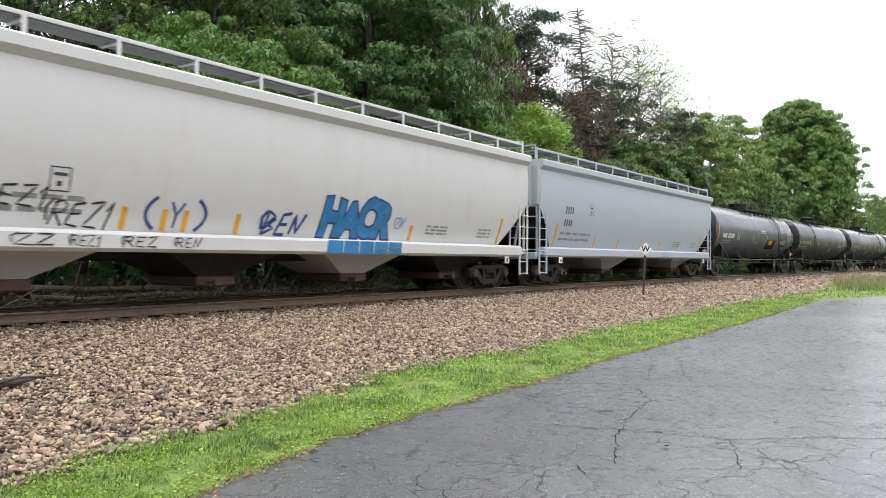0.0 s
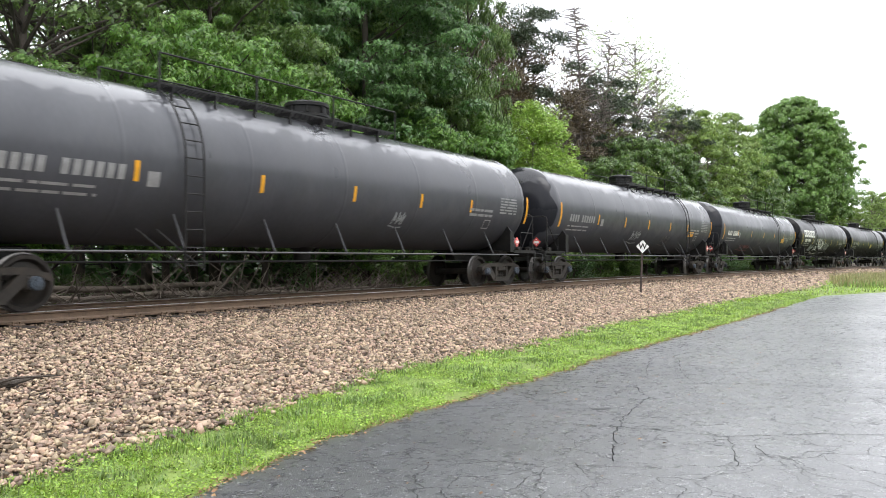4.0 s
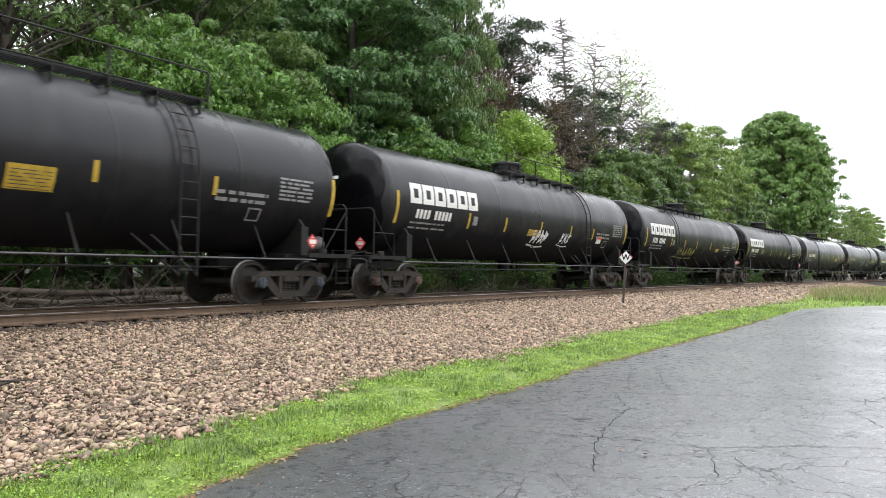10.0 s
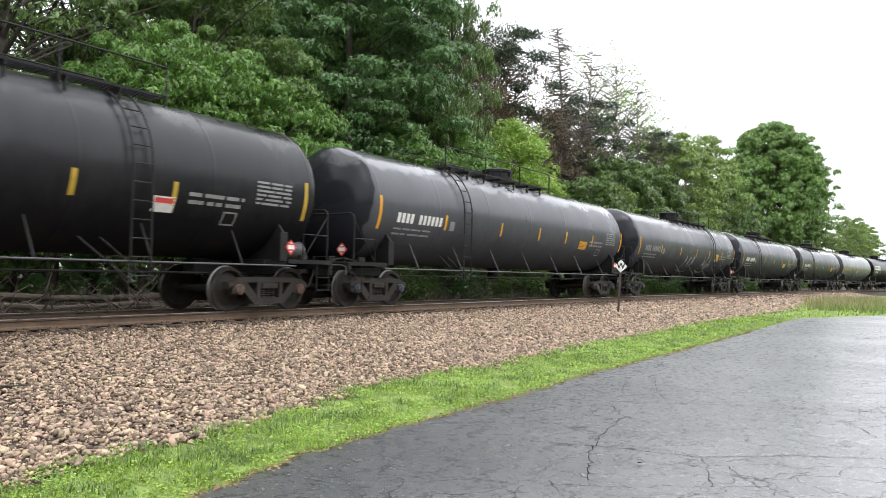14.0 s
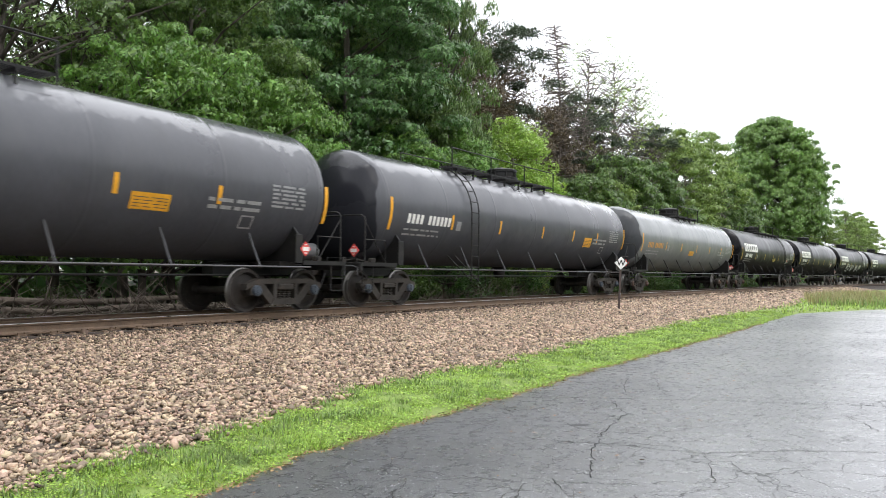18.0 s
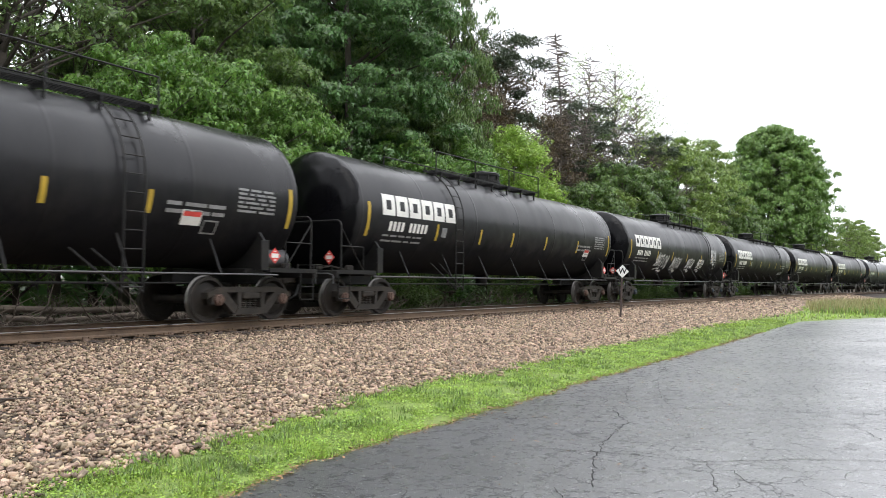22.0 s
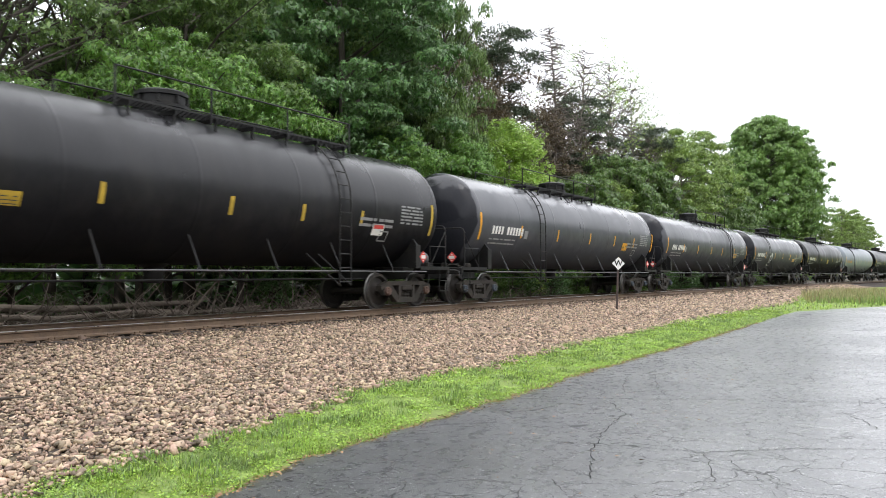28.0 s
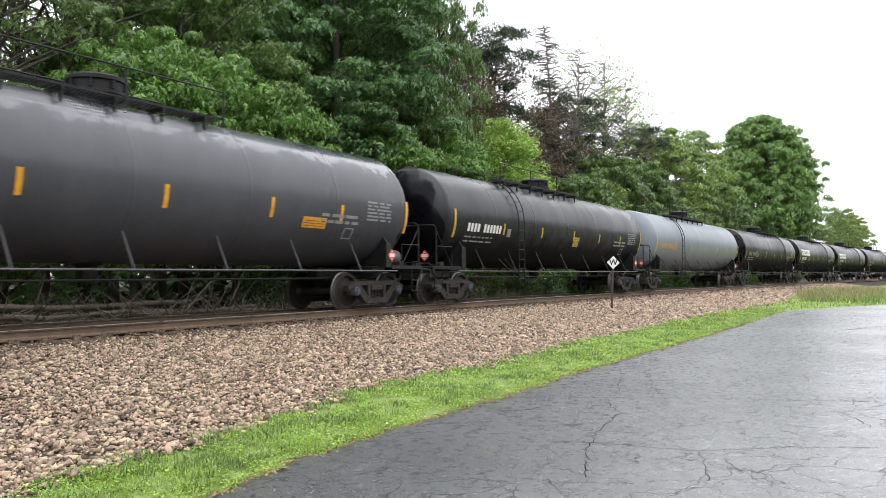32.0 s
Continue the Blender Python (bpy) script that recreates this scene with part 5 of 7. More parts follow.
def tank_shell(half, depth, paint):
    """Welded shell with dished heads and raised ring seams."""
    prof = [(R_TANK * math.sin(a), -half - depth * math.cos(a)) for a in (math.pi / 2 * k / 14 for k in range(15))]
    prof[0] = (0.0, prof[0][1])
    for k in range(7):
        x = -half + (2 * half) * (k / 6)
        x = min(max(x, -half + 0.08), half - 0.08)
        prof += [(R_TANK, x - 0.06), (R_TANK, x - 0.022), (R_TANK + 0.004, x - 0.008), (R_TANK + 0.004, x + 0.008), (R_TANK, x + 0.022), (R_TANK, x + 0.06)]
    prof += [(R_TANK * math.cos(a), half + depth * math.sin(a)) for a in (math.pi / 2 * k / 14 for k in range(15))]
    prof[-1] = (0.0, prof[-1][1])
    me = Shape().lathe(prof, 72, "x", (0, 0, Z_TANK)).mesh("tank", paint, True)
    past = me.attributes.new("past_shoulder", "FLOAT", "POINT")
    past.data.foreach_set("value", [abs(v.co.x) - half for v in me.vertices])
    return me


def tank_base(length, paint, ladder, rusty, vents):
    """One tank car without its markings."""
    car = thing("tank_car", "tank car", "tank car")
    h = length / 2
    inset, depth = head_fit(paint)
    tank = part("tank", tank_shell(h - inset, depth, paint), None, car)
    # saddle arms and stub sills
    for e in (-1, 1):
        s = Shape().box((e * (h - 1.8), 0, 0.9), (2.75, 0.36, 0.3), 0.02).box((e * (h - 1.92), 0, 1.03), (0.5, 2.3, 0.12), 0.02)
        part("stub_sill", s, M_STEEL, car)
        for side in (-1, 1):
            o = [(1.44, 1.06), (1.44, 1.66), (1.28, 1.86), (0.95, 1.5), (0.3, 1.16), (0.3, 1.06)]
            s = Shape()
            x0, x1 = e * (h - 1.92) - 0.03, e * (h - 1.92) + 0.03
            n = len(o)
            vs = [(x0, side * y, z) for y, z in o] + [(x1, side * y, z) for y, z in o]
            s.add(vs, [tuple(range(n)), tuple(range(2 * n - 1, n - 1, -1))] + [(i, i + n, (i + 1) % n + n, (i + 1) % n) for i in range(n)])
            s.box((e * (h - 1.92), side * 1.45, 1.36), (0.22, 0.03, 0.62), 0.008)
            part("saddle_arm", s, M_STEEL, car)
        deck = Shape()
        deck.box((e * (h - 1.06), 1.43, 1.06), (1.42, 0.05, 0.09)).box((e * (h - 1.06), -1.43, 1.06), (1.42, 0.05, 0.09)).box((e * (h - 0.36), 0, 1.0), (0.1, 2.9, 0.2), 0.02)
        platform = part("end_platform", deck, M_STEEL, car)
        for k in range(9):
            part("slat", ME_SLAT, None, platform, at=(e * (h - 0.42 - 0.16 * k), 0, 1.08))
        rail = Shape()
        x = e * (h - 0.5)
        rail.tube([(x, -1.42, 1.08), (x, -1.42, 2.14), (x, -1.38, 2.22), (x, -1.3, 2.26), (x, 1.3, 2.26), (x, 1.38, 2.22), (x, 1.42, 2.14), (x, 1.42, 1.08)], 0.021, 8)
        x2 = e * (h - 1.3)
        rail.tube([(x, -1.43, 1.66), (x2, -1.43, 1.66), (x2, -1.43, 1.08)], 0.016, 6)
        rail.tube([(x, -1.42, 2.1), (x2, -1.43, 1.1)], 0.014, 6)
        part("end_railing", rail, M_STEEL, platform)
        lever = Shape().tube([(e * (h - 0.28), -1.38, 0.78), (e * (h - 0.28), -1.38, 0.98), (e * (h - 0.26), -1.25, 1.02), (e * (h - 0.2), -0.2, 1.02), (e * (h - 0.12), -0.1, 0.95)], 0.014, 6)
        part("cut_lever", lever, M_PIPE, platform)
        grab = Shape().tube([(e * (h - 0.3), -1.32, 1.2), (e * (h - 0.24), -1.32, 1.2), (e * (h - 0.24), -0.85, 1.2), (e * (h - 0.3), -0.85, 1.2)], 0.012, 6).box((e * (h - 0.3), -1.32, 1.14), (0.03, 0.03, 0.16)).box((e * (h - 0.3), -0.85, 1.14), (0.03, 0.03, 0.16))
        part("grab_iron", grab, M_STEEL, platform)
        gear = Shape().tube([(e * (h - 0.5), -0.62, 1.12), (e * (h - 0.95), -0.7, 1.2), (e * (h - 1.35), -0.85, 1.12)], 0.022, 6).box((e * (h - 0.62), -0.62, 1.17), (0.16, 0.14, 0.14), 0.02).box((e * (h - 1.05), -1.2, 1.16), (0.2, 0.12, 0.12), 0.02)
        part("brake_gear", gear, M_TRUCK, platform)
        steps = Shape()
        for dx in (-0.2, 0.2):
            steps.tube([(e * (h - 0.62) + dx, -1.42, 1.05), (e * (h - 0.62) + dx, -1.42, 0.42)], 0.016, 6)
        for z in (0.44, 0.72):
            steps.box((e * (h - 0.62), -1.42, z), (0.42, 0.06, 0.025))
        part("sill_step", steps, M_STEEL, platform)
        part("coupler", ME_COUPLER, None, car, at=(e * h, 0, 0.88), turn=(0, 0, 0 if e > 0 else 180))
        hose = Shape().tube([(e * (h - 0.35), -0.3, 0.85), (e * (h - 0.15), -0.32, 0.5), (e * h, -0.2, 0.38)], 0.025, 6)
        part("air_hose", hose, M_BLACKINK, car)
        add_truck(car, e * (h - 1.92), rusty)
    # pipe rail and its brackets
    for side in (-1, 1):
        rod = Shape().tube([(-h + 1.6, side * 1.5, 0.965), (h - 1.6, side * 1.5, 0.965)], 0.017, 8)
        part("side_rail", rod, M_PIPE, car)
        n = 7
        for k in range(n):
            x = -h + 3.1 + (length - 6.2) * k / (n - 1)
            br = Shape().add([(x - 0.014, side * 1.16, Z_TANK - 0.92), (x + 0.014, side * 1.16, Z_TANK - 0.92), (x + 0.014, side * 1.52, 0.95), (x - 0.014, side * 1.52, 0.95),
                              (x - 0.014, side * 1.14, Z_TANK - 0.95), (x + 0.014, side * 1.14, Z_TANK - 0.95), (x + 0.014, side * 1.5, 0.92), (x - 0.014, side * 1.5, 0.92)],
                             [(0, 1, 2, 3), (7, 6, 5, 4), (0, 3, 7, 4), (1, 5, 6, 2), (2, 6, 7, 3), (0, 4, 5, 1)])
            part("rail_bracket", br, M_STEEL if paint in (M_BLACK, M_LIGHT) else M_STRAP, car)
    line = Shape().tube([(-h + 1.0, -0.55, 0.78), (h - 1.0, -0.55, 0.78)], 0.024, 6)
    part("brake_pipe", line, M_STEEL, car)
    # ladder up both flanks
    for side in (-1, 1):
        lad = Shape()
        zs = np.linspace(0.62, Z_TANK + R_TANK - 0.12, 20)

        def at(z):
            r = R_TANK + 0.1
            return r if z < Z_TANK else math.sqrt(max(r * r - (z - Z_TANK) ** 2, 0.3))
        for dx in (-0.2, 0.2):
            lad.tube([(ladder + dx, side * at(z), z) for z in zs], 0.02, 6)
        for z in np.arange(0.72, Z_TANK + R_TANK - 0.15, 0.32):
            lad.tube([(ladder - 0.2, side * at(z), z), (ladder + 0.2, side * at(z), z)], 0.014, 6)
        for dx in (-0.2, 0.2):
            lad.tube([(ladder + dx, side * (R_TANK + 0.1), 0.64), (ladder + dx - 0.75, side * 1.25, 1.35)], 0.018, 6)
        if paint is not M_LIGHT:
            part("side_ladder", lad, M_STEEL, car)
    # manway, platform and railing on top
    top = Z_TANK + R_TANK
    dx = 0.25
    dome = part("manway", Shape().lathe([(0.0, top - 0.12), (0.47, top - 0.12), (0.47, top + 0.1), (0.55, top + 0.12), (0.55, top + 0.18), (0.48, top + 0.2), (0.48, top + 0.36), (0.53, top + 0.37), (0.53, top + 0.44), (0.45, top + 0.48), (0.0, top + 0.5)], 28, "z", (dx, 0, 0)), M_STEEL, car, smooth=True)
    lid = Shape().box((dx, 0, top + 0.51), (0.5, 0.2, 0.06), 0.02).box((dx + 0.42, 0, top + 0.38), (0.16, 0.12, 0.12), 0.02)
    part("manway_cover", lid, M_STEEL, dome)
    for k in range(8):
        part("bolt", ME_BOLT, None, dome, at=(dx + 0.5 * math.cos(k * 0.785), 0.5 * math.sin(k * 0.785), top + 0.28))
    if vents:
        part("vent_valve", Shape().lathe([(0.0, top - 0.05), (0.12, top - 0.05), (0.12, top + 0.22), (0.0, top + 0.26)], 14, "z", (dx + 1.1, 0.1, 0)), M_STEEL, car, smooth=True)
    a, b = (dx - 1.7, ladder + 0.9) if ladder > dx else (ladder - 0.3, dx + 2.2)
    for side in (-1, 1):
        w = Shape()
        for k in range(5):
            w.box(((a + b) / 2, side * (0.5 + 0.1 * k), top - 0.02), (b - a, 0.035, 0.045))
        k = a + 0.3
        while k < b:
            w.box((k, side * 0.7, top - 0.09), (0.04, 0.52, 0.08))
            w.box((k, side * 0.9, top - 0.2), (0.04, 0.05, 0.28))
            k += 1.0
        walkway = part("walkway", w, M_STEEL, car)
        rl = Shape()
        k, n = a, max(2, round((b - a) / 2.1))
        for i in range(n + 1):
            x = a + (b - a) * i / n
            rl.tube([(x, side * 0.95, top - 0.2), (x, side * 0.95, top + 0.52)], 0.022, 6)
        for z in (top + 0.52,):
            rl.tube([(a, side * 0.95, z), (b, side * 0.95, z)], 0.018, 6)
        part("top_railing", rl, M_STEEL, walkway)
    # under the belly and on the end platforms
    part("outlet_valve", Shape().lathe([(0.0, 0.72), (0.14, 0.72), (0.2, 0.8), (0.2, 1.02), (0.3, 1.1), (0.3, 1.2), (0.0, 1.2)], 16, "z", (0.1, 0, 0)), M_STEEL, car, smooth=True)
    res = Shape().lathe([(0.0, -0.42), (0.14, -0.4), (0.2, -0.32), (0.2, 0.32), (0.14, 0.4), (0.0, 0.42)], 18, "x", (h - 1.25, -0.95, 1.32))
    part("air_reservoir", res, M_PIPE, car, smooth=True)
    bw = Shape()
    for k in range(16):
        a0, a1 = 2 * math.pi * k / 16, 2 * math.pi * (k + 1) / 16
        bw.tube([(-h + 0.52, 0.7 + 0.28 * math.cos(a0), 1.75 + 0.28 * math.sin(a0)), (-h + 0.52, 0.7 + 0.28 * math.cos(a1), 1.75 + 0.28 * math.sin(a1))], 0.016, 5)
    for k in range(4):
        bw.tube([(-h + 0.54, 0.7, 1.75), (-h + 0.52, 0.7 + 0.28 * math.cos(k * 1.57), 1.75 + 0.28 * math.sin(k * 1.57))], 0.012, 5)
    bw.box((-h + 0.6, 0.7, 1.45), (0.08, 0.12, 0.75), 0.01)
    part("brake_wheel", bw, M_STEEL, car)
    return car


# ---- markings ----
def tank_at(x, z, lift=0.006):
    r = R_TANK + lift
    return (x, -math.sqrt(max(r * r - (z - Z_TANK) ** 2, 0.01)), z)


def patch(s, x0, x1, z0, z1, at, lean=0.0, mat=0):
    """A painted area that hugs the surface."""
    n = max(2, int((z1 - z0) / 0.07) + 1)
    vs = []
    for i in range(n + 1):
        z = z0 + (z1 - z0) * i / n
        k = lean * i / n
        vs += [at(x0 + k, z), at(x1 + k, z)]
    s.add(vs, [(2 * i, 2 * i + 1, 2 * i + 3, 2 * i + 2) for i in range(n)], mat)


def ribbon(s, pts, w, at, lift=0.0, mat=0):
    """A sprayed or painted line on the surface."""
    dense = []
    for (xa, za), (xb, zb) in zip(pts, pts[1:]):
        m = max(1, int(math.hypot(xb - xa, zb - za) / 0.08))
        dense += [(xa + (xb - xa) * i / m, za + (zb - za) * i / m) for i in range(m)]
    dense.append(pts[-1])
    vs = []
    for i, (x, z) in enumerate(dense):
        a, b = dense[max(i - 1, 0)], dense[min(i + 1, len(dense) - 1)]
        l = math.hypot(b[0] - a[0], b[1] - a[1]) or 1
        nx, nz = -(b[1] - a[1]) / l * w / 2, (b[0] - a[0]) / l * w / 2
        vs += [at(x + nx, z + nz, 0.007 + lift), at(x - nx, z - nz, 0.007 + lift)]
    s.add(vs, [(2 * i, 2 * i + 1, 2 * i + 3, 2 * i + 2) for i in range(len(dense) - 1)], mat)


def curl(rng, x, z, w, h, n=7):
    """A loose scribble inside a box."""
    pts = [(x + w * rng.uniform(0, 1), z + h * rng.uniform(0, 1)) for _ in range(n)]
    out = []
    for i in range(n - 2):
        for k in range(5):
            t = k / 5
            a = [(pts[i][j] + pts[i + 1][j]) / 2 for j in (0, 1)]
            b = [(pts[i + 1][j] + pts[i + 2][j]) / 2 for j in (0, 1)]
            out.append(tuple((1 - t) ** 2 * a[j] + 2 * t * (1 - t) * pts[i + 1][j] + t * t * b[j] for j in (0, 1)))
    return out


def graffiti(car, at, x, z, w, h, mat, seed, letters=5, line=0.05, slant=0.12):
    """A sprayed tag of looping strokes, one letter beside the other, with an underline."""
    rng = random.Random(seed)
    s = Shape()
    step = w / letters
    for k in range(letters):
        x0 = x + k * step
        for _ in range(2):
            p = curl(rng, x0, z, step * 0.95, h, 6)
            ribbon(s, [(a + slant * (b - z), b) for a, b in p], line, at, 0.0006 * k)
        ribbon(s, [(x0 + 0.1 * step, z), (x0 + 0.25 * step + slant * h, z + h)], line, at, 0.0012)
    ribbon(s, [(x - 0.1 * w, z - 0.12 * h), (x + 0.5 * w, z - 0.25 * h), (x + 0.35 * w, z - 0.3 * h), (x + w, z - 0.2 * h)], line * 0.8, at)
    part("graffiti", s, mat, car, "sprayed graffiti tag")


STROKES = {"R": (((0, 0), (0.05, 1)), ((-0.05, 0.9), (0.4, 1), (0.65, 0.8), (0.5, 0.55), (0.05, 0.5)), ((0.2, 0.5), (0.75, 0))), "E": (((0.7, 0.95), (0.1, 0.9), (0, 0.05), (0.7, 0)), ((0.05, 0.5), (0.6, 0.5))),
           "Z": (((0, 0.95), (0.75, 1), (0, 0.05), (0.8, 0)),), "1": (((0.05, 0.65), (0.35, 1), (0.3, -0.15)),), "B": (((0, 0), (0.05, 1), (0.55, 0.85), (0.1, 0.5), (0.65, 0.3), (0, 0)), ((0.05, 0.25), (0.6, 0.7))),
           "N": (((0, 0), (0.1, 1), (0.5, 0.1), (0.75, 1.05)),), "A": (((-0.1, 0), (0.35, 1.05), (0.6, 0)), ((0, 0.35), (0.65, 0.4))), "T": (((-0.05, 0.95), (0.75, 1.05)), ((0.35, 1), (0.25, 0), (0.45, -0.1))),
           "C": (((0.7, 0.85), (0.35, 1), (0.02, 0.5), (0.3, 0), (0.75, 0.15)),), "H": (((0.05, 1), (0, 0)), ((0.05, 0.45), (0.6, 0.55)), ((0.7, 1.05), (0.6, -0.1), (0.95, 0.1)))}


def tag(car, at, text, x, z, w, h, mat, line, slant=0.25, arrow=False):
    """A quick sprayed tag: each letter drawn in a few strokes that overrun, with a loop and a tail."""
    rng = random.Random(len(text) * 31 + int(abs(x) * 100))
    s = Shape()
    step = w / len(text)
    for k, c in enumerate(text):
        for j, run in enumerate(STROKES[c]):
            pts = [(x + k * step + (a * 1.05 + rng.uniform(-0.05, 0.05)) * step + slant * b * h, z + (b + rng.uniform(-0.05, 0.05)) * h) for a, b in run]
            ribbon(s, pts, line * rng.uniform(0.8, 1.15), at, 0.0006 * k + 0.0003 * j)
    ribbon(s, [(x - 0.1 * step, z + 0.2 * h), (x - 0.15 * step, z + 0.75 * h), (x + 0.2 * step, z + 1.05 * h)], line, at, 0.003)
    if arrow:
        low = z - 0.22 * h
        ribbon(s, [(x + 0.05 * w, low - 0.05 * h), (x + 0.35 * w, low + 0.06 * h), (x + 0.55 * w, low + 0.02 * h), (x + 0.45 * w, low - 0.14 * h), (x + 0.85 * w, low - 0.2 * h)], line * 0.8, at, 0.002)
        ribbon(s, [(x + 0.72 * w, low - 0.08 * h), (x + 0.87 * w, low - 0.2 * h), (x + 0.7 * w, low - 0.3 * h)], line * 0.8, at, 0.0026)
        for k in (0.0, 0.5):
            ribbon(s, [(x - 0.12 * w, z + k * h), (x - 0.06 * w, z + (k + 0.2) * h)], line, at, 0.001)
    part("graffiti", s, mat, car, "quick sprayed graffiti tag in thin strokes")


def fat_letters(car, text, at, x, z, w, h, mats, label):
    """Fat outlined graffiti letters that hug the flank: a dark rim under a lighter fill."""
    s = Shape()
    for layer, (swell, lift) in enumerate(((0.1, 0.008), (0.06, 0.013))):
        cu = bpy.data.curves.new("letters", "FONT")
        cu.body, cu.size, cu.offset, cu.space_character, cu.resolution_u = text, 1.0, swell, 0.86, 3
        tmp = bpy.data.objects.new("letters", cu)
        scene.collection.objects.link(tmp)
        me = bpy.data.meshes.new_from_object(tmp.evaluated_get(bpy.context.evaluated_depsgraph_get()))
        bpy.data.objects.remove(tmp)
        bm = bmesh.new()
        bm.from_mesh(me)
        if layer == 0:
            xs, ys = [v.co.x for v in bm.verts], [v.co.y for v in bm.verts]
            x0, y0, kx, ky = min(xs), min(ys), w / (max(xs) - min(xs)), h / (max(ys) - min(ys))
        for k in range(1, 12):
            bmesh.ops.bisect_plane(bm, geom=bm.verts[:] + bm.edges[:] + bm.faces[:], plane_co=(0, y0 + k * h / ky / 12, 0), plane_no=(0, 1, 0))
        bm.verts.index_update()
        rise = lambda a: 0.07 * math.sin(a * 4.6 + 0.6) + 0.04 * a
        vs = []
        for v in bm.verts:
            a, b = (v.co.x - x0) * kx, (v.co.y - y0) * ky
            b = b * (1 + rise(a))
            vs.append(at(x + a + 0.1 * b, z + b, lift))
        s.add(vs, [[v.index for v in f.verts] for f in bm.faces], layer)
        bm.free()
        bpy.data.meshes.remove(me)
        bpy.data.curves.remove(cu)
    part("graffiti", s, mats, car, label)


def lettering(car, at, x, z, n, w, h, mat, gap=None, name="lettering", fill=0.66):
    """A line of writing as a row of plain bars."""
    for lo, hi in ((0, n),) if gap is None else ((0, gap), (gap + 1, n)):
        for k in range(lo, hi):
            s = Shape()
            patch(s, x + k * w, x + (k + fill) * w, z, z + h, at, 0.08 * h)
            part(name, s, mat, car)


def fine_lines(car, at, x, z, w, rows, pitch, h, mat, seed=0, name="small_print"):
    """Small print as rows of thin broken bars."""
    rng = random.Random(seed)
    s = Shape()
    for r in range(rows):
        k = x
        while k < x + w - 0.05:
            l = min(rng.uniform(0.12, 0.5), x + w - k)
            patch(s, k, k + l, z - r * pitch, z - r * pitch + h, at)
            k += l + rng.uniform(0.03, 0.1)
    tagged(part(name, s, mat, car), kind="stuff")


def block_logo(car, x, z, w, h):
    """Six plain white square rings in a row, as wide as the painted company mark."""
    step = w / 6
    for k in range(6):
        s = Shape()
        a, b, t, u = x + k * step, x + (k + 0.9) * step, 0.27 * step, 0.27 * h
        patch(s, a, a + t, z, z + h, tank_at)
        patch(s, b - t, b, z, z + h, tank_at)
        patch(s, a + t, b - t, z + h - u, z + h, tank_at)
        patch(s, a + t, b - t, z, z + u, tank_at)
        part("logo_block", s, M_WHITE, car, "plain white painted block")


def stripes(car, at, xs, z0, z1, mat, w=0.1, first=0.0):
    for x in xs:
        s = Shape()
        patch(s, x - w / 2, x + w / 2, z0, z1, at)
        part("reflective_stripe", s, mat, car, "yellow reflective stripe")


ME_PLACARD = {}


def placard(car, x, y, z, rz=0):
    if not ME_PLACARD:
        d = 0.165
        s = Shape().add([(0, 0, -d), (d, 0, 0), (0, 0, d), (-d, 0, 0), (0, 0.012, -d), (d, 0.012, 0), (0, 0.012, d), (-d, 0.012, 0)],
                        [(0, 1, 2, 3), (7, 6, 5, 4), (0, 4, 5, 1), (1, 5, 6, 2), (2, 6, 7, 3), (3, 7, 4, 0)])
        ME_PLACARD[0] = s.mesh("placard", M_RED)
        b = Shape().box((0, -0.004, 0), (0.2, 0.004, 0.09))
        for k in (-1, 1):
            b.box((0, -0.004, k * 0.09), (0.06, 0.004, 0.025))
        ME_PLACARD[1] = b.mesh("placard_panel", M_WHITE)
    p = part("placard", ME_PLACARD[0], None, car, "red diamond hazard placard with a white panel", (x, y, z), turn=(0, 0, rz))
    part("placard_panel", ME_PLACARD[1], None, p)


BASES, TRAIN = {}, []
PAINTS = {"black": (M_BLACK, "black"), "grey": (M_GREY, "dark grey"), "slate": (M_SLATE, "slate grey"), "light": (M_LIGHT, "weathered light grey"), "blue": (M_BLUEGREY, "blue-grey")}


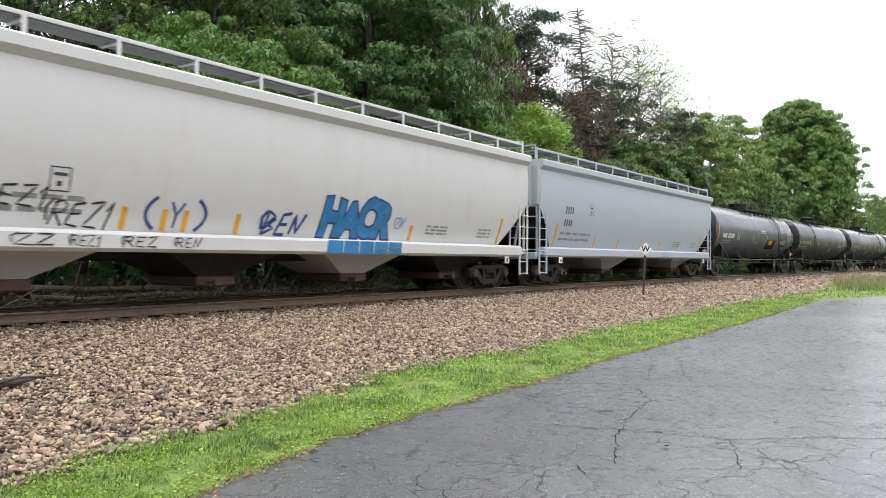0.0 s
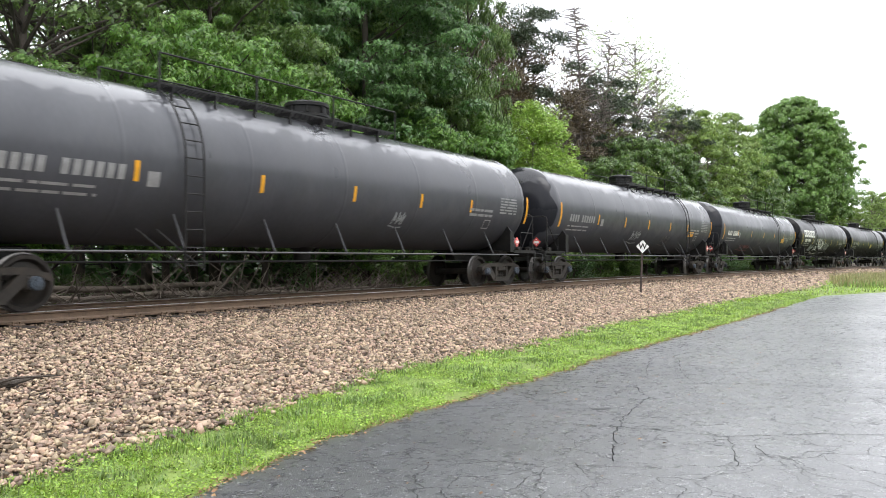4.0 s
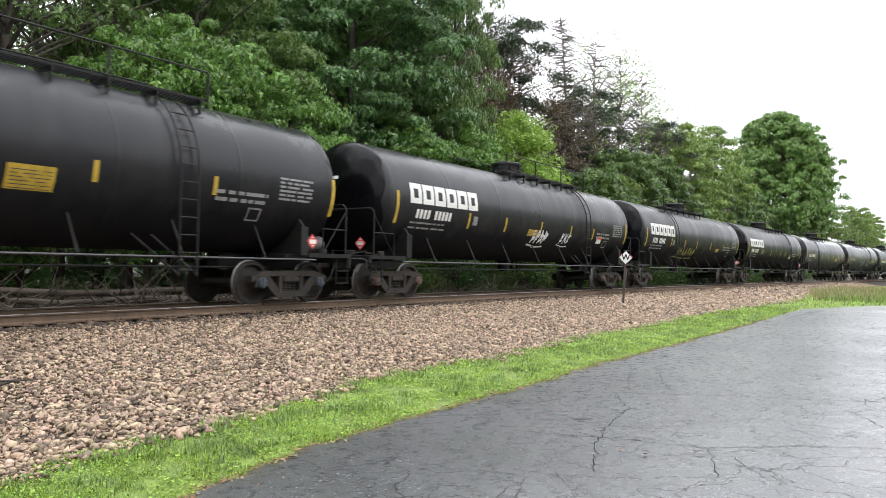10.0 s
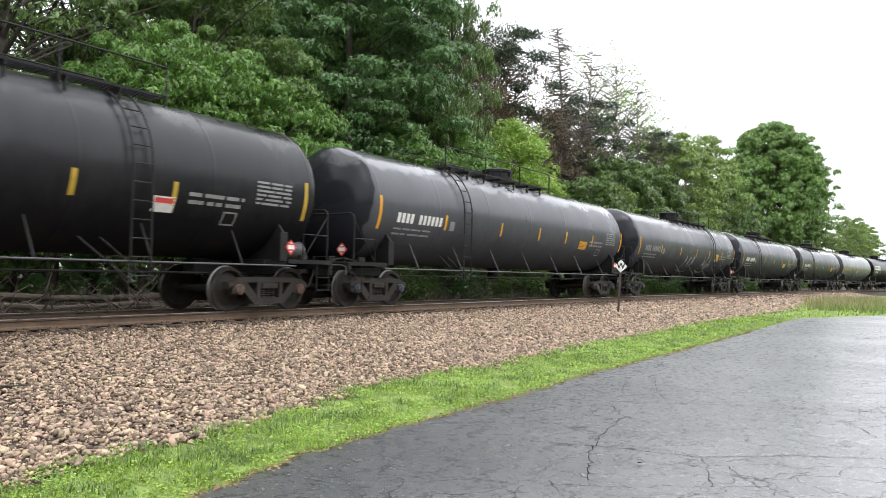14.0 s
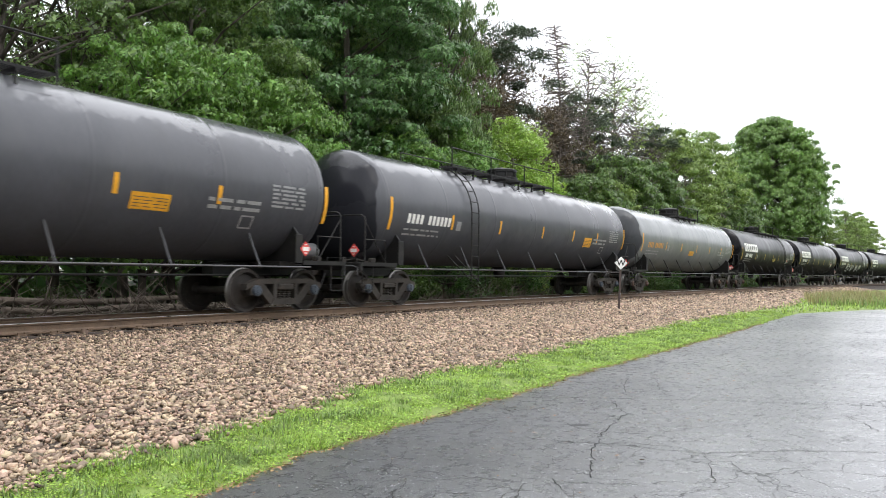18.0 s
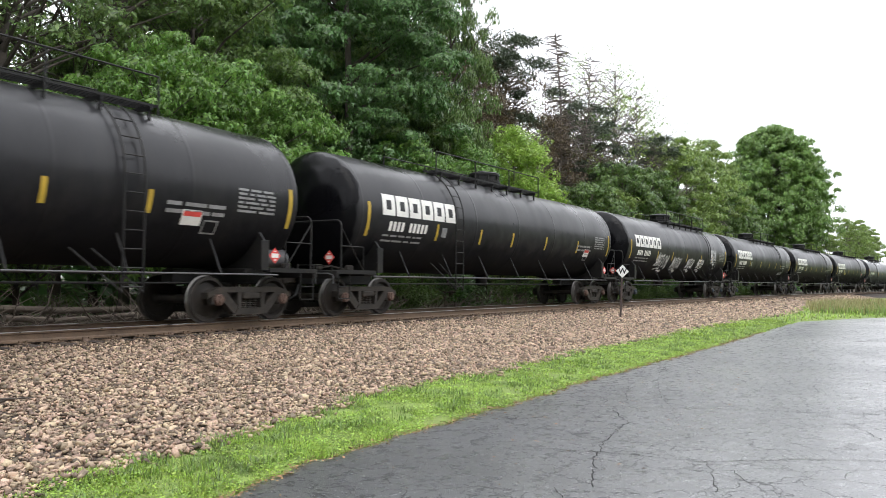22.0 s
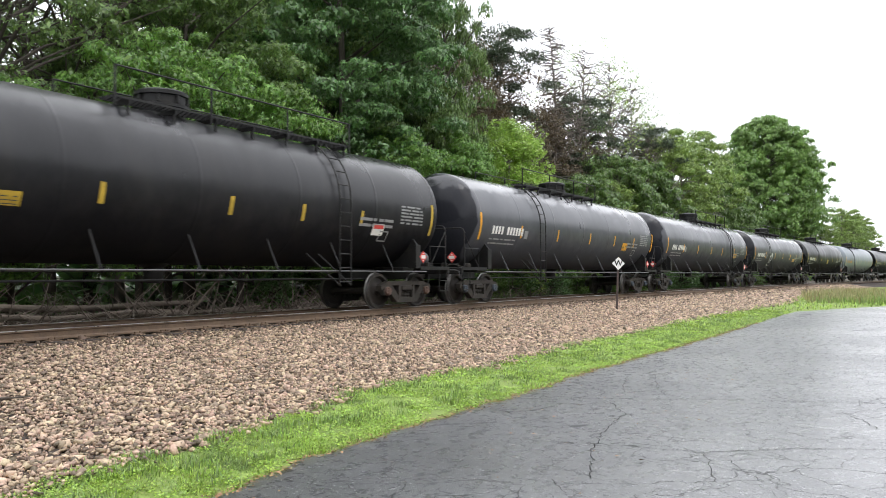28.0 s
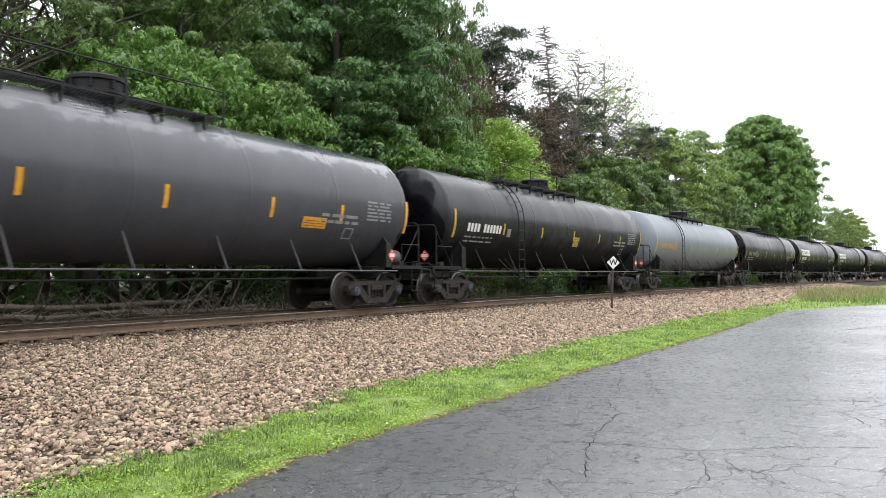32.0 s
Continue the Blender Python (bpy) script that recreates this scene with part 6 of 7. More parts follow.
def tank_car(c0, c1, paint, note, ladder="R", logo=False, ink=None, number=(4.0, 10), sign=None, rusty=False, tags=(), seed=0, tape=None, dots=None, blot=None, board=None, notice=None):
    """One car of the train between two couplings, c0 and c1, with its markings."""
    length = round((c1 - c0) * 2.5) / 2.5
    key = (length, paint, ladder, rusty)
    if key not in BASES:
        lx = -length / 2 + {"R": 13.3, "L": 5.4}.get(ladder, ladder)
        BASES[key] = tank_base(length, PAINTS[paint][0], lx, rusty, seed % 2)
        car = BASES[key]
    else:
        car = copy_thing(BASES[key], pose(0, 0, 0))
        for o in list(car.children):
            if o.name.split(".")[0] in MARKS:
                for q in list(o.children):
                    bpy.data.objects.remove(q)
                bpy.data.objects.remove(o)
    tagged(car, "%s tank car%s" % (PAINTS[paint][1], note), "tank car", "cars of the freight train")
    h = (c1 - c0) / 2
    ink = ink or (M_WHITE if logo else M_GREYINK)
    tape = tape or (M_OLDYELLOW if paint == "black" else M_YELLOW)
    rng = random.Random(seed + 50)
    row = dots or ((4.9, 7.1, 9.3, 11.7, 14.0) if logo else (4.4, 7.2, 10.0, 12.6, 15.0))
    lift = 0.0 if logo else 0.08
    stripes(car, tank_at, [-h + q for q in row], 2.02 + lift + rng.uniform(-0.05, 0.05), 2.42 + lift, tape, 0.1)
    stripes(car, tank_at, (-h + 1.4, h - (1.3 if logo else 1.08)), 1.95, 2.78, tape, 0.11)
    x, n = number
    if logo:
        block_logo(car, -h + 1.93, 2.5, 3.42, 0.53)
        lettering(car, tank_at, -h + 2.23, 2.12, 10, 0.174, 0.24, ink, 4)
    else:
        lettering(car, tank_at, -h + 2.12, 2.16, n, 2.12 / n, 0.25, ink, 4)
    fine_lines(car, tank_at, -h + 2.05, 1.98, 1.7, 2, 0.13, 0.045, M_GREYINK, seed)
    s = Shape()
    patch(s, -h + row[0] + 0.22, -h + row[0] + 0.46, 2.08, 2.34, tank_at)
    part("marking_panel", s, M_GREYINK, car)
    fine_lines(car, tank_at, h - 2.75, 2.62, 1.0, 6, 0.085, 0.045, M_GREYINK, seed + 1)
    fine_lines(car, tank_at, h - 4.4, 2.2, 1.35, 2, 0.14, 0.07, M_GREYINK, seed + 2)
    s = Shape()
    for z0, z1 in ((1.72, 1.75), (1.95, 1.98)):
        patch(s, h - 3.5, h - 3.15, z0, z1, tank_at)
    for xa in (h - 3.5, h - 3.18):
        patch(s, xa, xa + 0.03, 1.75, 1.95, tank_at)
    part("marking_panel", s, M_GREYINK, car)
    if blot:
        s = Shape()
        patch(s, -h + blot[0], -h + blot[1], 1.66, 2.24, lambda a, z, l=0.0: tank_at(a, z, 0.004))
        part("marking_panel", s, M_BLACK, car, "dark overpainted patch")
    if board:
        s = Shape()
        patch(s, -h + board[0], -h + board[1], 1.85, 2.75, lambda a, z, l=0.0: tank_at(a, z, 0.004))
        p = part("marking_panel", s, M_BLACK, car, "black panel with rows of white print")
        fine_lines(p, lambda a, z, l=0.0: tank_at(a, z, 0.008), -h + board[0] + 0.08, 2.62, board[1] - board[0] - 0.16, 5, 0.16, 0.05, M_GREYINK, seed + 5)
    if notice:
        s = Shape()
        notice += 0.2
        patch(s, -h + notice, -h + notice + 0.46, 1.86, 2.14, tank_at)
        p = part("marking_panel", s, M_WHITE, car, "small white notice with a red band")
        s = Shape()
        patch(s, -h + notice + 0.03, -h + notice + 0.43, 2.02, 2.11, lambda a, z, l=0.0: tank_at(a, z, 0.009))
        part("band", s, M_RED, p)
    if sign:
        sx, sw, sh = sign[0] + 0.14, *sign[1:]
        s = Shape()
        patch(s, -h + sx, -h + sx + sw, 1.92, 1.92 + sh, tank_at)
        p = part("marking_panel", s, tape, car, "yellow notice panel")
        fine_lines(p, lambda a, b, l=0.0: tank_at(a, b, 0.009), -h + sx + 0.05, 1.92 + sh - 0.09, sw - 0.1, int(sh / 0.06), 0.055, 0.014, M_DARKINK, seed)
    # writing on the head, as bars
    inset, depth = head_fit(PAINTS[paint][0])

    def head_x(v, q):
        return -(h - inset) - depth * math.sqrt(max(1 - (v * v + (q - Z_TANK) ** 2) / R_TANK ** 2, 0.0)) - 0.008

    for wide, z, tall in ((0.5, 3.05, 0.08), (0.34, 2.88, 0.035), (0.26, 2.78, 0.035)):
        hd = Shape()
        for k in range(9):
            y = 0.35 - wide * k / 8
            hd.v += [(head_x(y, z), y, z), (head_x(y, z + tall), y, z + tall)]
        hd.f = [(2 * k, 2 * k + 2, 2 * k + 3, 2 * k + 1) for k in range(8)]
        hd.m = [0] * 8
        part("lettering", hd, ink, car)
    placard(car, h - 1.72, -1.475, 1.36)
    placard(car, -h + 0.58, -0.95, 1.4, -90)
    for k, (tx, tz, tw, th, m, nl) in enumerate(tags):
        if isinstance(nl, str):
            tag(car, tank_at, nl, -h + tx, tz, tw, th, m, 0.06, 0.1, True)
        else:
            graffiti(car, tank_at, -h + tx, tz, tw, th, m, seed * 7 + k, nl, 0.065 if th > 0.4 else 0.04)
    TRAIN.append((car, (c0 + c1) / 2))
    return car


MARKS = ("reflective_stripe", "lettering", "small_print", "marking_panel", "logo_block", "placard", "graffiti")


# ---- hopper cars ----
def flat_at(y):
    return lambda x, z, lift=0.006: (x, y - lift, z)


HOPPER_SIDE = ((3.95, 1.56), (3.5, 1.59), (3.0, 1.6), (2.6, 1.575), (2.25, 1.52), (1.95, 1.45), (1.7, 1.375), (1.5, 1.3), (1.28, 1.22))


def hopper_y(z):
    return float(np.interp(z, [q[0] for q in reversed(HOPPER_SIDE)], [q[1] for q in reversed(HOPPER_SIDE)]))


def hopper_at(x, z, lift=0.006):
    """On the flank, which curves inwards towards the sill."""
    return (x, -hopper_y(z) - lift, z)


def hopper_body(a):
    """Bulging side sheets, and ends that are cut back below the end panel."""
    s = Shape()
    for z, y in HOPPER_SIDE:
        x = a - max(0.0, 2.6 - z) * 1.0
        s.v += [(-x, -y, z), (x, -y, z), (x, y, z), (-x, y, z)]
    for k in range(len(HOPPER_SIDE) - 1):
        s.f += [(4 * k + i, 4 * k + 4 + i, 4 * k + 4 + (i + 1) % 4, 4 * k + (i + 1) % 4) for i in range(4)]
    n = len(s.v)
    s.f += [(0, 1, 2, 3), (n - 1, n - 2, n - 3, n - 4)]
    s.m = [1 if k < 4 * (len(HOPPER_SIDE) - 1) and k % 4 in (1, 3) and HOPPER_SIDE[k // 4][0] <= 2.6 else 0 for k in range(len(s.f))]
    return s


def hopper_car(c0, c1, paint, label, seed, dots, mark=(4.2, 2.48)):
    length = c1 - c0
    h = length / 2
    car = thing("hopper_car", label, "hopper car", group="cars of the freight train")
    a, b, w = h - 0.42, h - 1.55, 1.58
    body = part("body", hopper_body(a), [paint, M_STEEL], car, smooth=True)
    for e in (-1, 1):
        for y in (-1.2, -0.4, 0.4, 1.2):
            part("end_rib", Shape().box((e * (a + 0.04), y, 3.25), (0.1, 0.12, 1.26), 0.015), paint, body)
        for side in (-1, 1):
            part("corner_post", Shape().box((e * (a - 0.02), side * (w - 0.1), 3.3), (0.14, 0.14, 1.3), 0.02), paint, body)
    for side in (-1, 1):
        o = [(w - 0.02, 3.8), (w + 0.12, 3.93), (w + 0.12, 4.1), (w + 0.08, 4.14), (w - 0.02, 4.16)]
        o = [(side * y, z) for y, z in o]
        o = o if side < 0 else o[::-1]
        n = len(o)
        s = Shape().add([(-a - 0.01, y, z) for y, z in o] + [(a + 0.01, y, z) for y, z in o],
                        [tuple(range(n)), tuple(range(2 * n - 1, n - 1, -1))] + [(i + n, (i + 1) % n + n, (i + 1) % n, i) for i in range(n)])
        part("top_chord", s, paint, body)
        part("side_sill", Shape().box((0, side * 1.42, 1.13), (length - 1.5, 0.36, 0.34), 0.06), paint, body)
    roof = Shape()
    n = 10
    ys = [-w + 2 * w * k / n for k in range(n + 1)]
    for e in (-1, 1):
        roof.v += [(e * (a + 0.02), y, 4.1 + 0.16 * (1 - (y / w) ** 2)) for y in ys]
    roof.f = [(k, k + n + 1, k + n + 2, k + 1) for k in range(n)]
    roof.v += [(e * (a + 0.02), y, 3.9) for e in (-1, 1) for y in (-w, w)]
    m = 2 * n + 2
    roof.f += [tuple([m] + list(range(0, n + 1)) + [m + 1]), tuple([m + 3] + list(range(2 * n + 1, n, -1)) + [m + 2])]
    roof.m = [0] * len(roof.f)
    part("roof", roof, paint, car)
    for k in range(4):
        x = -h + length * (k + 0.5) / 4
        part("roof_hatch", Shape().box((x, 0, 4.32), (2.6, 0.62, 0.12), 0.04), paint, car)
    for side in (-1, 1):
        deck = Shape().box((0, side * 1.12, 4.46), (2 * a, 0.5, 0.04))
        walkway = part("running_board", deck, M_BOARD, car, "grey steel running board along the roof edge")
        part("edge_rail", Shape().box((0, side * 1.39, 4.5), (2 * a, 0.035, 0.07), 0.01), paint, walkway)
        part("edge_rail", Shape().box((0, side * 0.85, 4.48), (2 * a, 0.03, 0.06), 0.01), paint, walkway)
        n = 13
        for k in range(n):
            x = -a + 0.06 + (2 * a - 0.12) * k / (n - 1)
            part("board_bracket", Shape().box((x, side * 1.42, 4.3), (0.08, 0.03, 0.46), 0.008).box((x, side * 1.15, 4.42), (0.06, 0.5, 0.03)), paint, walkway)
    for e in (-1, 1):
        rail = Shape()
        for y in (-1.4, -0.9, 0.9, 1.4):
            rail.tube([(e * a, y, 4.1), (e * a, y, 4.62)], 0.025, 6)
        rail.tube([(e * a, -1.4, 4.6), (e * a, 1.4, 4.6)], 0.022, 6)
        part("end_handrail", rail, paint, car)
    for k in range(4):
        x = -b + 2 * b * (k + 0.5) / 4
        q = 2 * b / 8 - 0.04
        s = Shape()
        top, bot = 1.27, 0.52
        vs = [(x + i * q, j * 1.35, top) for i, j in ((-1, -1), (1, -1), (1, 1), (-1, 1))] + [(x + i * 0.42, j * 0.7, bot) for i, j in ((-1, -1), (1, -1), (1, 1), (-1, 1))]
        s.add(vs, [(0, 1, 5, 4), (1, 2, 6, 5), (2, 3, 7, 6), (3, 0, 4, 7), (4, 5, 6, 7), (3, 2, 1, 0)])
        bay = part("hopper_bay", s, paint if k % 2 == seed % 2 else M_TRUCK, car)
        g = Shape().box((x, 0, 0.42), (0.95, 1.5, 0.2), 0.03).tube([(x - 0.2, -1.05, 0.4), (x - 0.2, 1.05, 0.4)], 0.03, 8).box((x - 0.2, -1.0, 0.4), (0.14, 0.08, 0.14), 0.02)
        part("outlet_gate", g, M_CAPRUST, bay)
    part("centre_sill", Shape().box((0, 0, 0.98), (length - 0.8, 0.4, 0.34), 0.02), M_STEEL, car)
    for e in (-1, 1):
        part("end_platform", Shape().box((e * (h - 0.95), 0, 1.08), (1.2, 3.0, 0.07), 0.01).box((e * (h - 0.36), 0, 1.0), (0.1, 3.0, 0.22), 0.02), paint, car)
        for y in (-0.5, 0.5):
            part("slope_brace", Shape().tube([(e * (h - 0.6), y, 1.1), (e * (h - 1.0), y, 2.55)], 0.05, 6), paint, car)
        for side in (-1, 1):
            lad = Shape()
            for x in (h - 0.42, h - 0.9):
                lad.box((e * x, side * 1.56, 1.5), (0.06, 0.05, 2.2), 0.01)
            for z in np.arange(0.45, 2.6, 0.36):
                lad.tube([(e * (h - 0.9), side * 1.58, z), (e * (h - 0.42), side * 1.58, z)], 0.017, 6)
            part("corner_ladder", lad, paint, car)
            lad2 = Shape()
            for y in (0.95, 1.45):
                lad2.box((e * (h - 0.44), side * y, 1.85), (0.05, 0.06, 1.6), 0.01)
            for z in np.arange(1.2, 2.65, 0.36):
                lad2.tube([(e * (h - 0.44), side * 0.95, z), (e * (h - 0.44), side * 1.45, z)], 0.017, 6)
            part("end_ladder", lad2, paint, car)
        part("coupler", ME_COUPLER, None, car, at=(e * h, 0, 0.88), turn=(0, 0, 0 if e > 0 else 180))
        add_truck(car, e * (h - 1.92), True)
        box = part("marking_panel", Shape().box((e * (b - 0.25), -1.62, 0.86), (0.24, 0.03, 0.2), 0.01), M_WHITE, car, "white tag board with a dark square")
        part("tag", Shape().box((e * (b - 0.25), -1.638, 0.86), (0.08, 0.01, 0.1)), M_DARKINK, box)
    side, sill = hopper_at, flat_at(-1.6)
    stripes(car, side, [-b + 0.3, b - 0.3], 1.34, 2.1, M_YELLOW, 0.12)
    stripes(car, side, [-h + q for q in dots], 1.34, 1.72, M_YELLOW, 0.11)
    lettering(car, side, -h + 2.3, 2.46, 4, 0.165, 0.25, M_DARKINK, fill=0.5)
    lettering(car, side, -h + 2.3, 2.04, 4, 0.165, 0.23, M_DARKINK, fill=0.5)
    fine_lines(car, side, -h + 2.15, 1.75, 2.4, 2, 0.2, 0.08, M_GREYINK, seed)
    fine_lines(car, side, b - 4.05, 1.7, 1.0, 3, 0.09, 0.05, M_GREYINK, seed + 1)
    fine_lines(car, side, b - 1.5, 1.7, 0.7, 3, 0.1, 0.05, M_GREYINK, seed + 2)
    fine_lines(car, sill, 2.0, 1.1, 0.8, 2, 0.09, 0.04, M_GREYINK, seed + 3)
    s = Shape()
    for x0, x1, z0, z1 in ((0, 0.34, 0, 0.02), (0, 0.34, 0.36, 0.38), (0, 0.02, 0, 0.38), (0.32, 0.34, 0, 0.38), (0.06, 0.28, 0.24, 0.29), (0.12, 0.2, 0.08, 0.16)):
        patch(s, -h + mark[0] + x0, -h + mark[0] + x1, mark[1] + z0, mark[1] + z1, side)
    part("marking_panel", s, M_DARKINK, car)
    TRAIN.append((car, (c0 + c1) / 2))
    return car, h, side, sill


# ---- the train, car by car ----
car, h, side, sill = hopper_car(1.75, 21.28, M_WHITEHOP, "long cream-white covered hopper car with blue graffiti", 2, (5.29, 6.08, 6.52, 7.72, 10.0, 13.3), (3.95, 1.88))
tag(car, side, "BEN", -h + 0.17 + 8.2, 1.36, 1.1, 0.44, M_NAVY, 0.075)
ribbon_s = Shape()
for x0, bow in ((-h + 0.17 + 5.72, -0.2), (-h + 0.17 + 6.58, 0.2)):
    ribbon(ribbon_s, [(x0 + bow * (1 - ((k - 4) / 4) ** 2), 1.36 + 0.56 * k / 8) for k in range(9)], 0.07, side)
ribbon(ribbon_s, [(-h + 0.17 + 6.02, 1.85), (-h + 0.17 + 6.14, 1.62), (-h + 0.17 + 6.29, 1.85)], 0.05, side)
ribbon(ribbon_s, [(-h + 0.17 + 6.14, 1.62), (-h + 0.17 + 6.11, 1.4)], 0.05, side)
part("graffiti", ribbon_s, M_NAVY, car, "dark blue sprayed curves")
tag(car, side, "REZ1", -h + 0.17 + 3.85, 1.36, 1.15, 0.4, M_SPRAYBLACK, 0.035)
tag(car, side, "REZ1", -h + 0.17 + 2.75, 1.64, 1.15, 0.3, M_SPRAYBLACK, 0.035)
for k, x0 in enumerate((4.05, 4.95, 5.95, 3.2, 2.2)):
    tag(car, sill, ("REZ1", "REZ", "REN", "ZZ", "EN")[k], -h + 0.17 + x0, 1.05, 0.55 + 0.1 * (k % 2), 0.17, M_SPRAYBLACK, 0.024)
# the large blue piece: fat letters with a dark outline, its feet run over the sill
fat_letters(car, "HACR", side, -h + 0.17 + 9.75, 1.3, 2.6, 0.92, [M_NAVY, M_BLUE], "large blue graffiti letters with dark outlines")
tag(car, side, "ZN", -h + 0.17 + 12.42, 1.62, 0.36, 0.26, M_BLUE, 0.025)
low = Shape()
for k in range(5):
    patch(low, -h + 0.17 + 9.77 + k * 0.53, -h + 0.17 + 10.27 + k * 0.53, 0.99, 1.27, sill, 0.05)
part("graffiti", low, M_BLUE, car, "blue spray paint running down over the sill")
hopper_car(21.28, 40.61, M_GREYHOP, "long pale blue-grey covered hopper car", 5, (5.1, 7.35, 9.73, 11.99, 14.41))

car = tank_car(40.61, 59.92, "slate", " with white end markings and a dark patch", 13.9, number=(4.6, 11), ink=M_WHITE, seed=1, sign=(11.8, 0.82, 0.28), dots=(4.9, 8.15, 11.29, 14.2), blot=(11.4, 13.59), board=(14.76, 16.44))
fine_lines(car, tank_at, -9.655 + 9.94, 2.72, 0.9, 2, 0.11, 0.05, M_WHITE, 9)
fine_lines(car, tank_at, -9.655 + 8.5, 2.02, 0.8, 2, 0.1, 0.045, M_GREYINK, 10)
tank_car(59.92, 79.3, "grey", " with faint scribbles", "L", number=(4.4, 11), seed=2, tags=((11.6, 1.7, 0.5, 0.3, M_SPRAYGREY, 3),))
tank_car(79.3, 99.2, "grey", " with yellow notice near one end", 14.73, number=(4.6, 11), seed=3, sign=(15.2, 0.75, 0.24), tags=((8.18, 1.6, 0.98, 0.4, M_SPRAYGREY, 3), (11.95, 1.55, 1.0, 0.35, M_SPRAYBLACK, 3)), dots=(4.55, 7.18, 9.79, 12.53, 15.0))
tank_car(99.2, 118.72, "grey", " with pale stencilled number", "R", number=(4.6, 11), sign=(14.4, 0.75, 0.28), ink=M_WHITE, seed=4, tags=((8.75, 1.6, 0.8, 0.4, M_STEEL, 3), (5.5, 1.42, 2.2, 0.28, M_SPRAYRED, 6)), dots=(4.1, 6.9, 9.75, 12.4, 15.0))
tank_car(118.72, 137.9, "black", " with white block mark and white graffiti", "L", True, seed=5, rusty=True, tags=((6.08, 1.5, 2.75, 0.95, M_SPRAYWHITE, 6), (8.91, 1.5, 2.0, 0.7, M_SPRAYGREY, 5), (4.24, 1.45, 1.3, 0.5, M_SPRAYGREY, 5)), dots=(4.81, 6.94, 9.19, 11.58, 14.09))
tank_car(137.9, 156.37, "black", " with grey stencilled number and yellow notice", "R", number=(4.4, 11), seed=6, dots=(4.26, 6.73, 9.19, 11.56, 14.03), sign=(10.0, 0.76, 0.38))
tank_car(156.37, 175.24, "black", " with white block mark and small white graffiti", "R", True, seed=7, rusty=True, sign=(8.56, 0.7, 0.22), tags=((9.1, 1.7, 1.1, 0.45, M_SPRAYWHITE, 4), (11.3, 1.75, 0.85, 0.38, M_SPRAYWHITE, 3)), dots=(4.9, 7.1, 9.58, 12.02, 14.1), notice=14.4)
tank_car(175.24, 194.11, "black", " with white block mark and olive graffiti", "L", True, seed=8, rusty=True, tags=((6.24, 1.6, 2.89, 0.42, M_SPRAYYELLOW, 7),), sign=(12.68, 0.58, 0.2), dots=(4.91, 7.03, 9.09, 11.7, 14.31))
tank_car(194.11, 212.9, "black", " with white block mark", "R", True, seed=9, rusty=True, dots=(4.92, 7.56, 10.54, 12.11, 14.07), notice=13.45)
tank_car(212.9, 232.05, "grey", " with ladder near the middle", "L", number=(4.3, 11), ink=M_WHITE, seed=10, sign=(13.65, 0.72, 0.3), dots=(4.39, 7.6, 10.29, 12.5, 14.98))
tank_car(232.05, 251.24, "grey", " with pale outlined graffiti", "R", number=(4.3, 11), seed=11, sign=(13.84, 0.66, 0.42), tags=((8.5, 1.45, 1.7, 0.7, M_SPRAYGREY, 3), (11.84, 1.45, 1.62, 0.7, M_SPRAYGREY, 3)), dots=(4.4, 7.4, 10.19, 12.64, 15.28))
tank_car(251.24, 270.42, "grey", " with ladder off centre", "L", number=(4.3, 10), ink=M_WHITE, seed=12, sign=(12.98, 0.82, 0.3), dots=(4.26, 7.2, 10.1, 12.8, 15.04))
tank_car(270.42, 289.48, "grey", " with smooth damp flank", "L", number=(4.3, 11), ink=M_WHITE, seed=13, sign=(13.64, 0.72, 0.36), dots=(4.3, 7.08, 10.12, 12.71, 15.02))
tank_car(289.48, 307.98, "light", " with orange stencilled number", 8.3, number=(4.2, 11), ink=M_ORANGEINK, tape=M_YELLOW, seed=14, rusty=True, sign=(8.44, 0.82, 0.24), dots=(4.71, 7.11, 9.78, 12.27, 14.69))
tank_car(307.98, 326.51, "black", " with white block mark and small notices", "R", True, sign=(10.1, 0.57, 0.26), seed=15, rusty=True, dots=(4.97, 7.55, 10.04, 11.85, 13.77), notice=14.3)
tank_car(326.51, 344.85, "black", " with white block mark, ladder near the middle", "L", True, seed=16, rusty=True, dots=(4.43, 6.78, 8.81, 11.25, 13.97), notice=14.5)
tank_car(344.85, 363.26, "black", " with white block mark and five white tags", "R", True, seed=17, tags=((5.1, 1.68, 1.55, 0.52, M_SPRAYWHITE, "ARTCH"), (7.5, 1.68, 1.2, 0.46, M_SPRAYWHITE, "ARTCH"), (9.9, 1.7, 1.02, 0.44, M_SPRAYWHITE, "ARTCH"), (11.75, 1.72, 0.95, 0.44, M_SPRAYWHITE, "ARTCH"), (14.0, 2.2, 0.95, 0.55, M_SPRAYWHITE, "ARTCH")), dots=(4.95, 7.16, 9.54, 12.08, 14.25))
tank_car(363.1, 381.55, "black", " with white block mark, clean flank", "R", True, seed=18, tags=((13.9, 1.65, 1.35, 0.16, M_SPRAYGREY, 6),), dots=(4.95, 7.83, 10.36, 12.4, 13.96))
tank_car(381.4, 399.3, "black", " with white block mark, plain flank", "R", True, seed=19)
tank_car(399.3, 417.74, "black", " with white block mark and yellow notice", "R", True, seed=20, rusty=True, dots=(4.8, 7.22, 10.01, 12.06, 14.1), sign=(5.05, 0.72, 0.22), notice=14.4)
tank_car(417.74, 436.2, "grey", " with pale number and damp top", "L", number=(4.3, 11), ink=M_WHITE, seed=21, dots=(4.08, 6.93, 9.91, 12.56, 14.9), sign=(13.42, 0.62, 0.33))
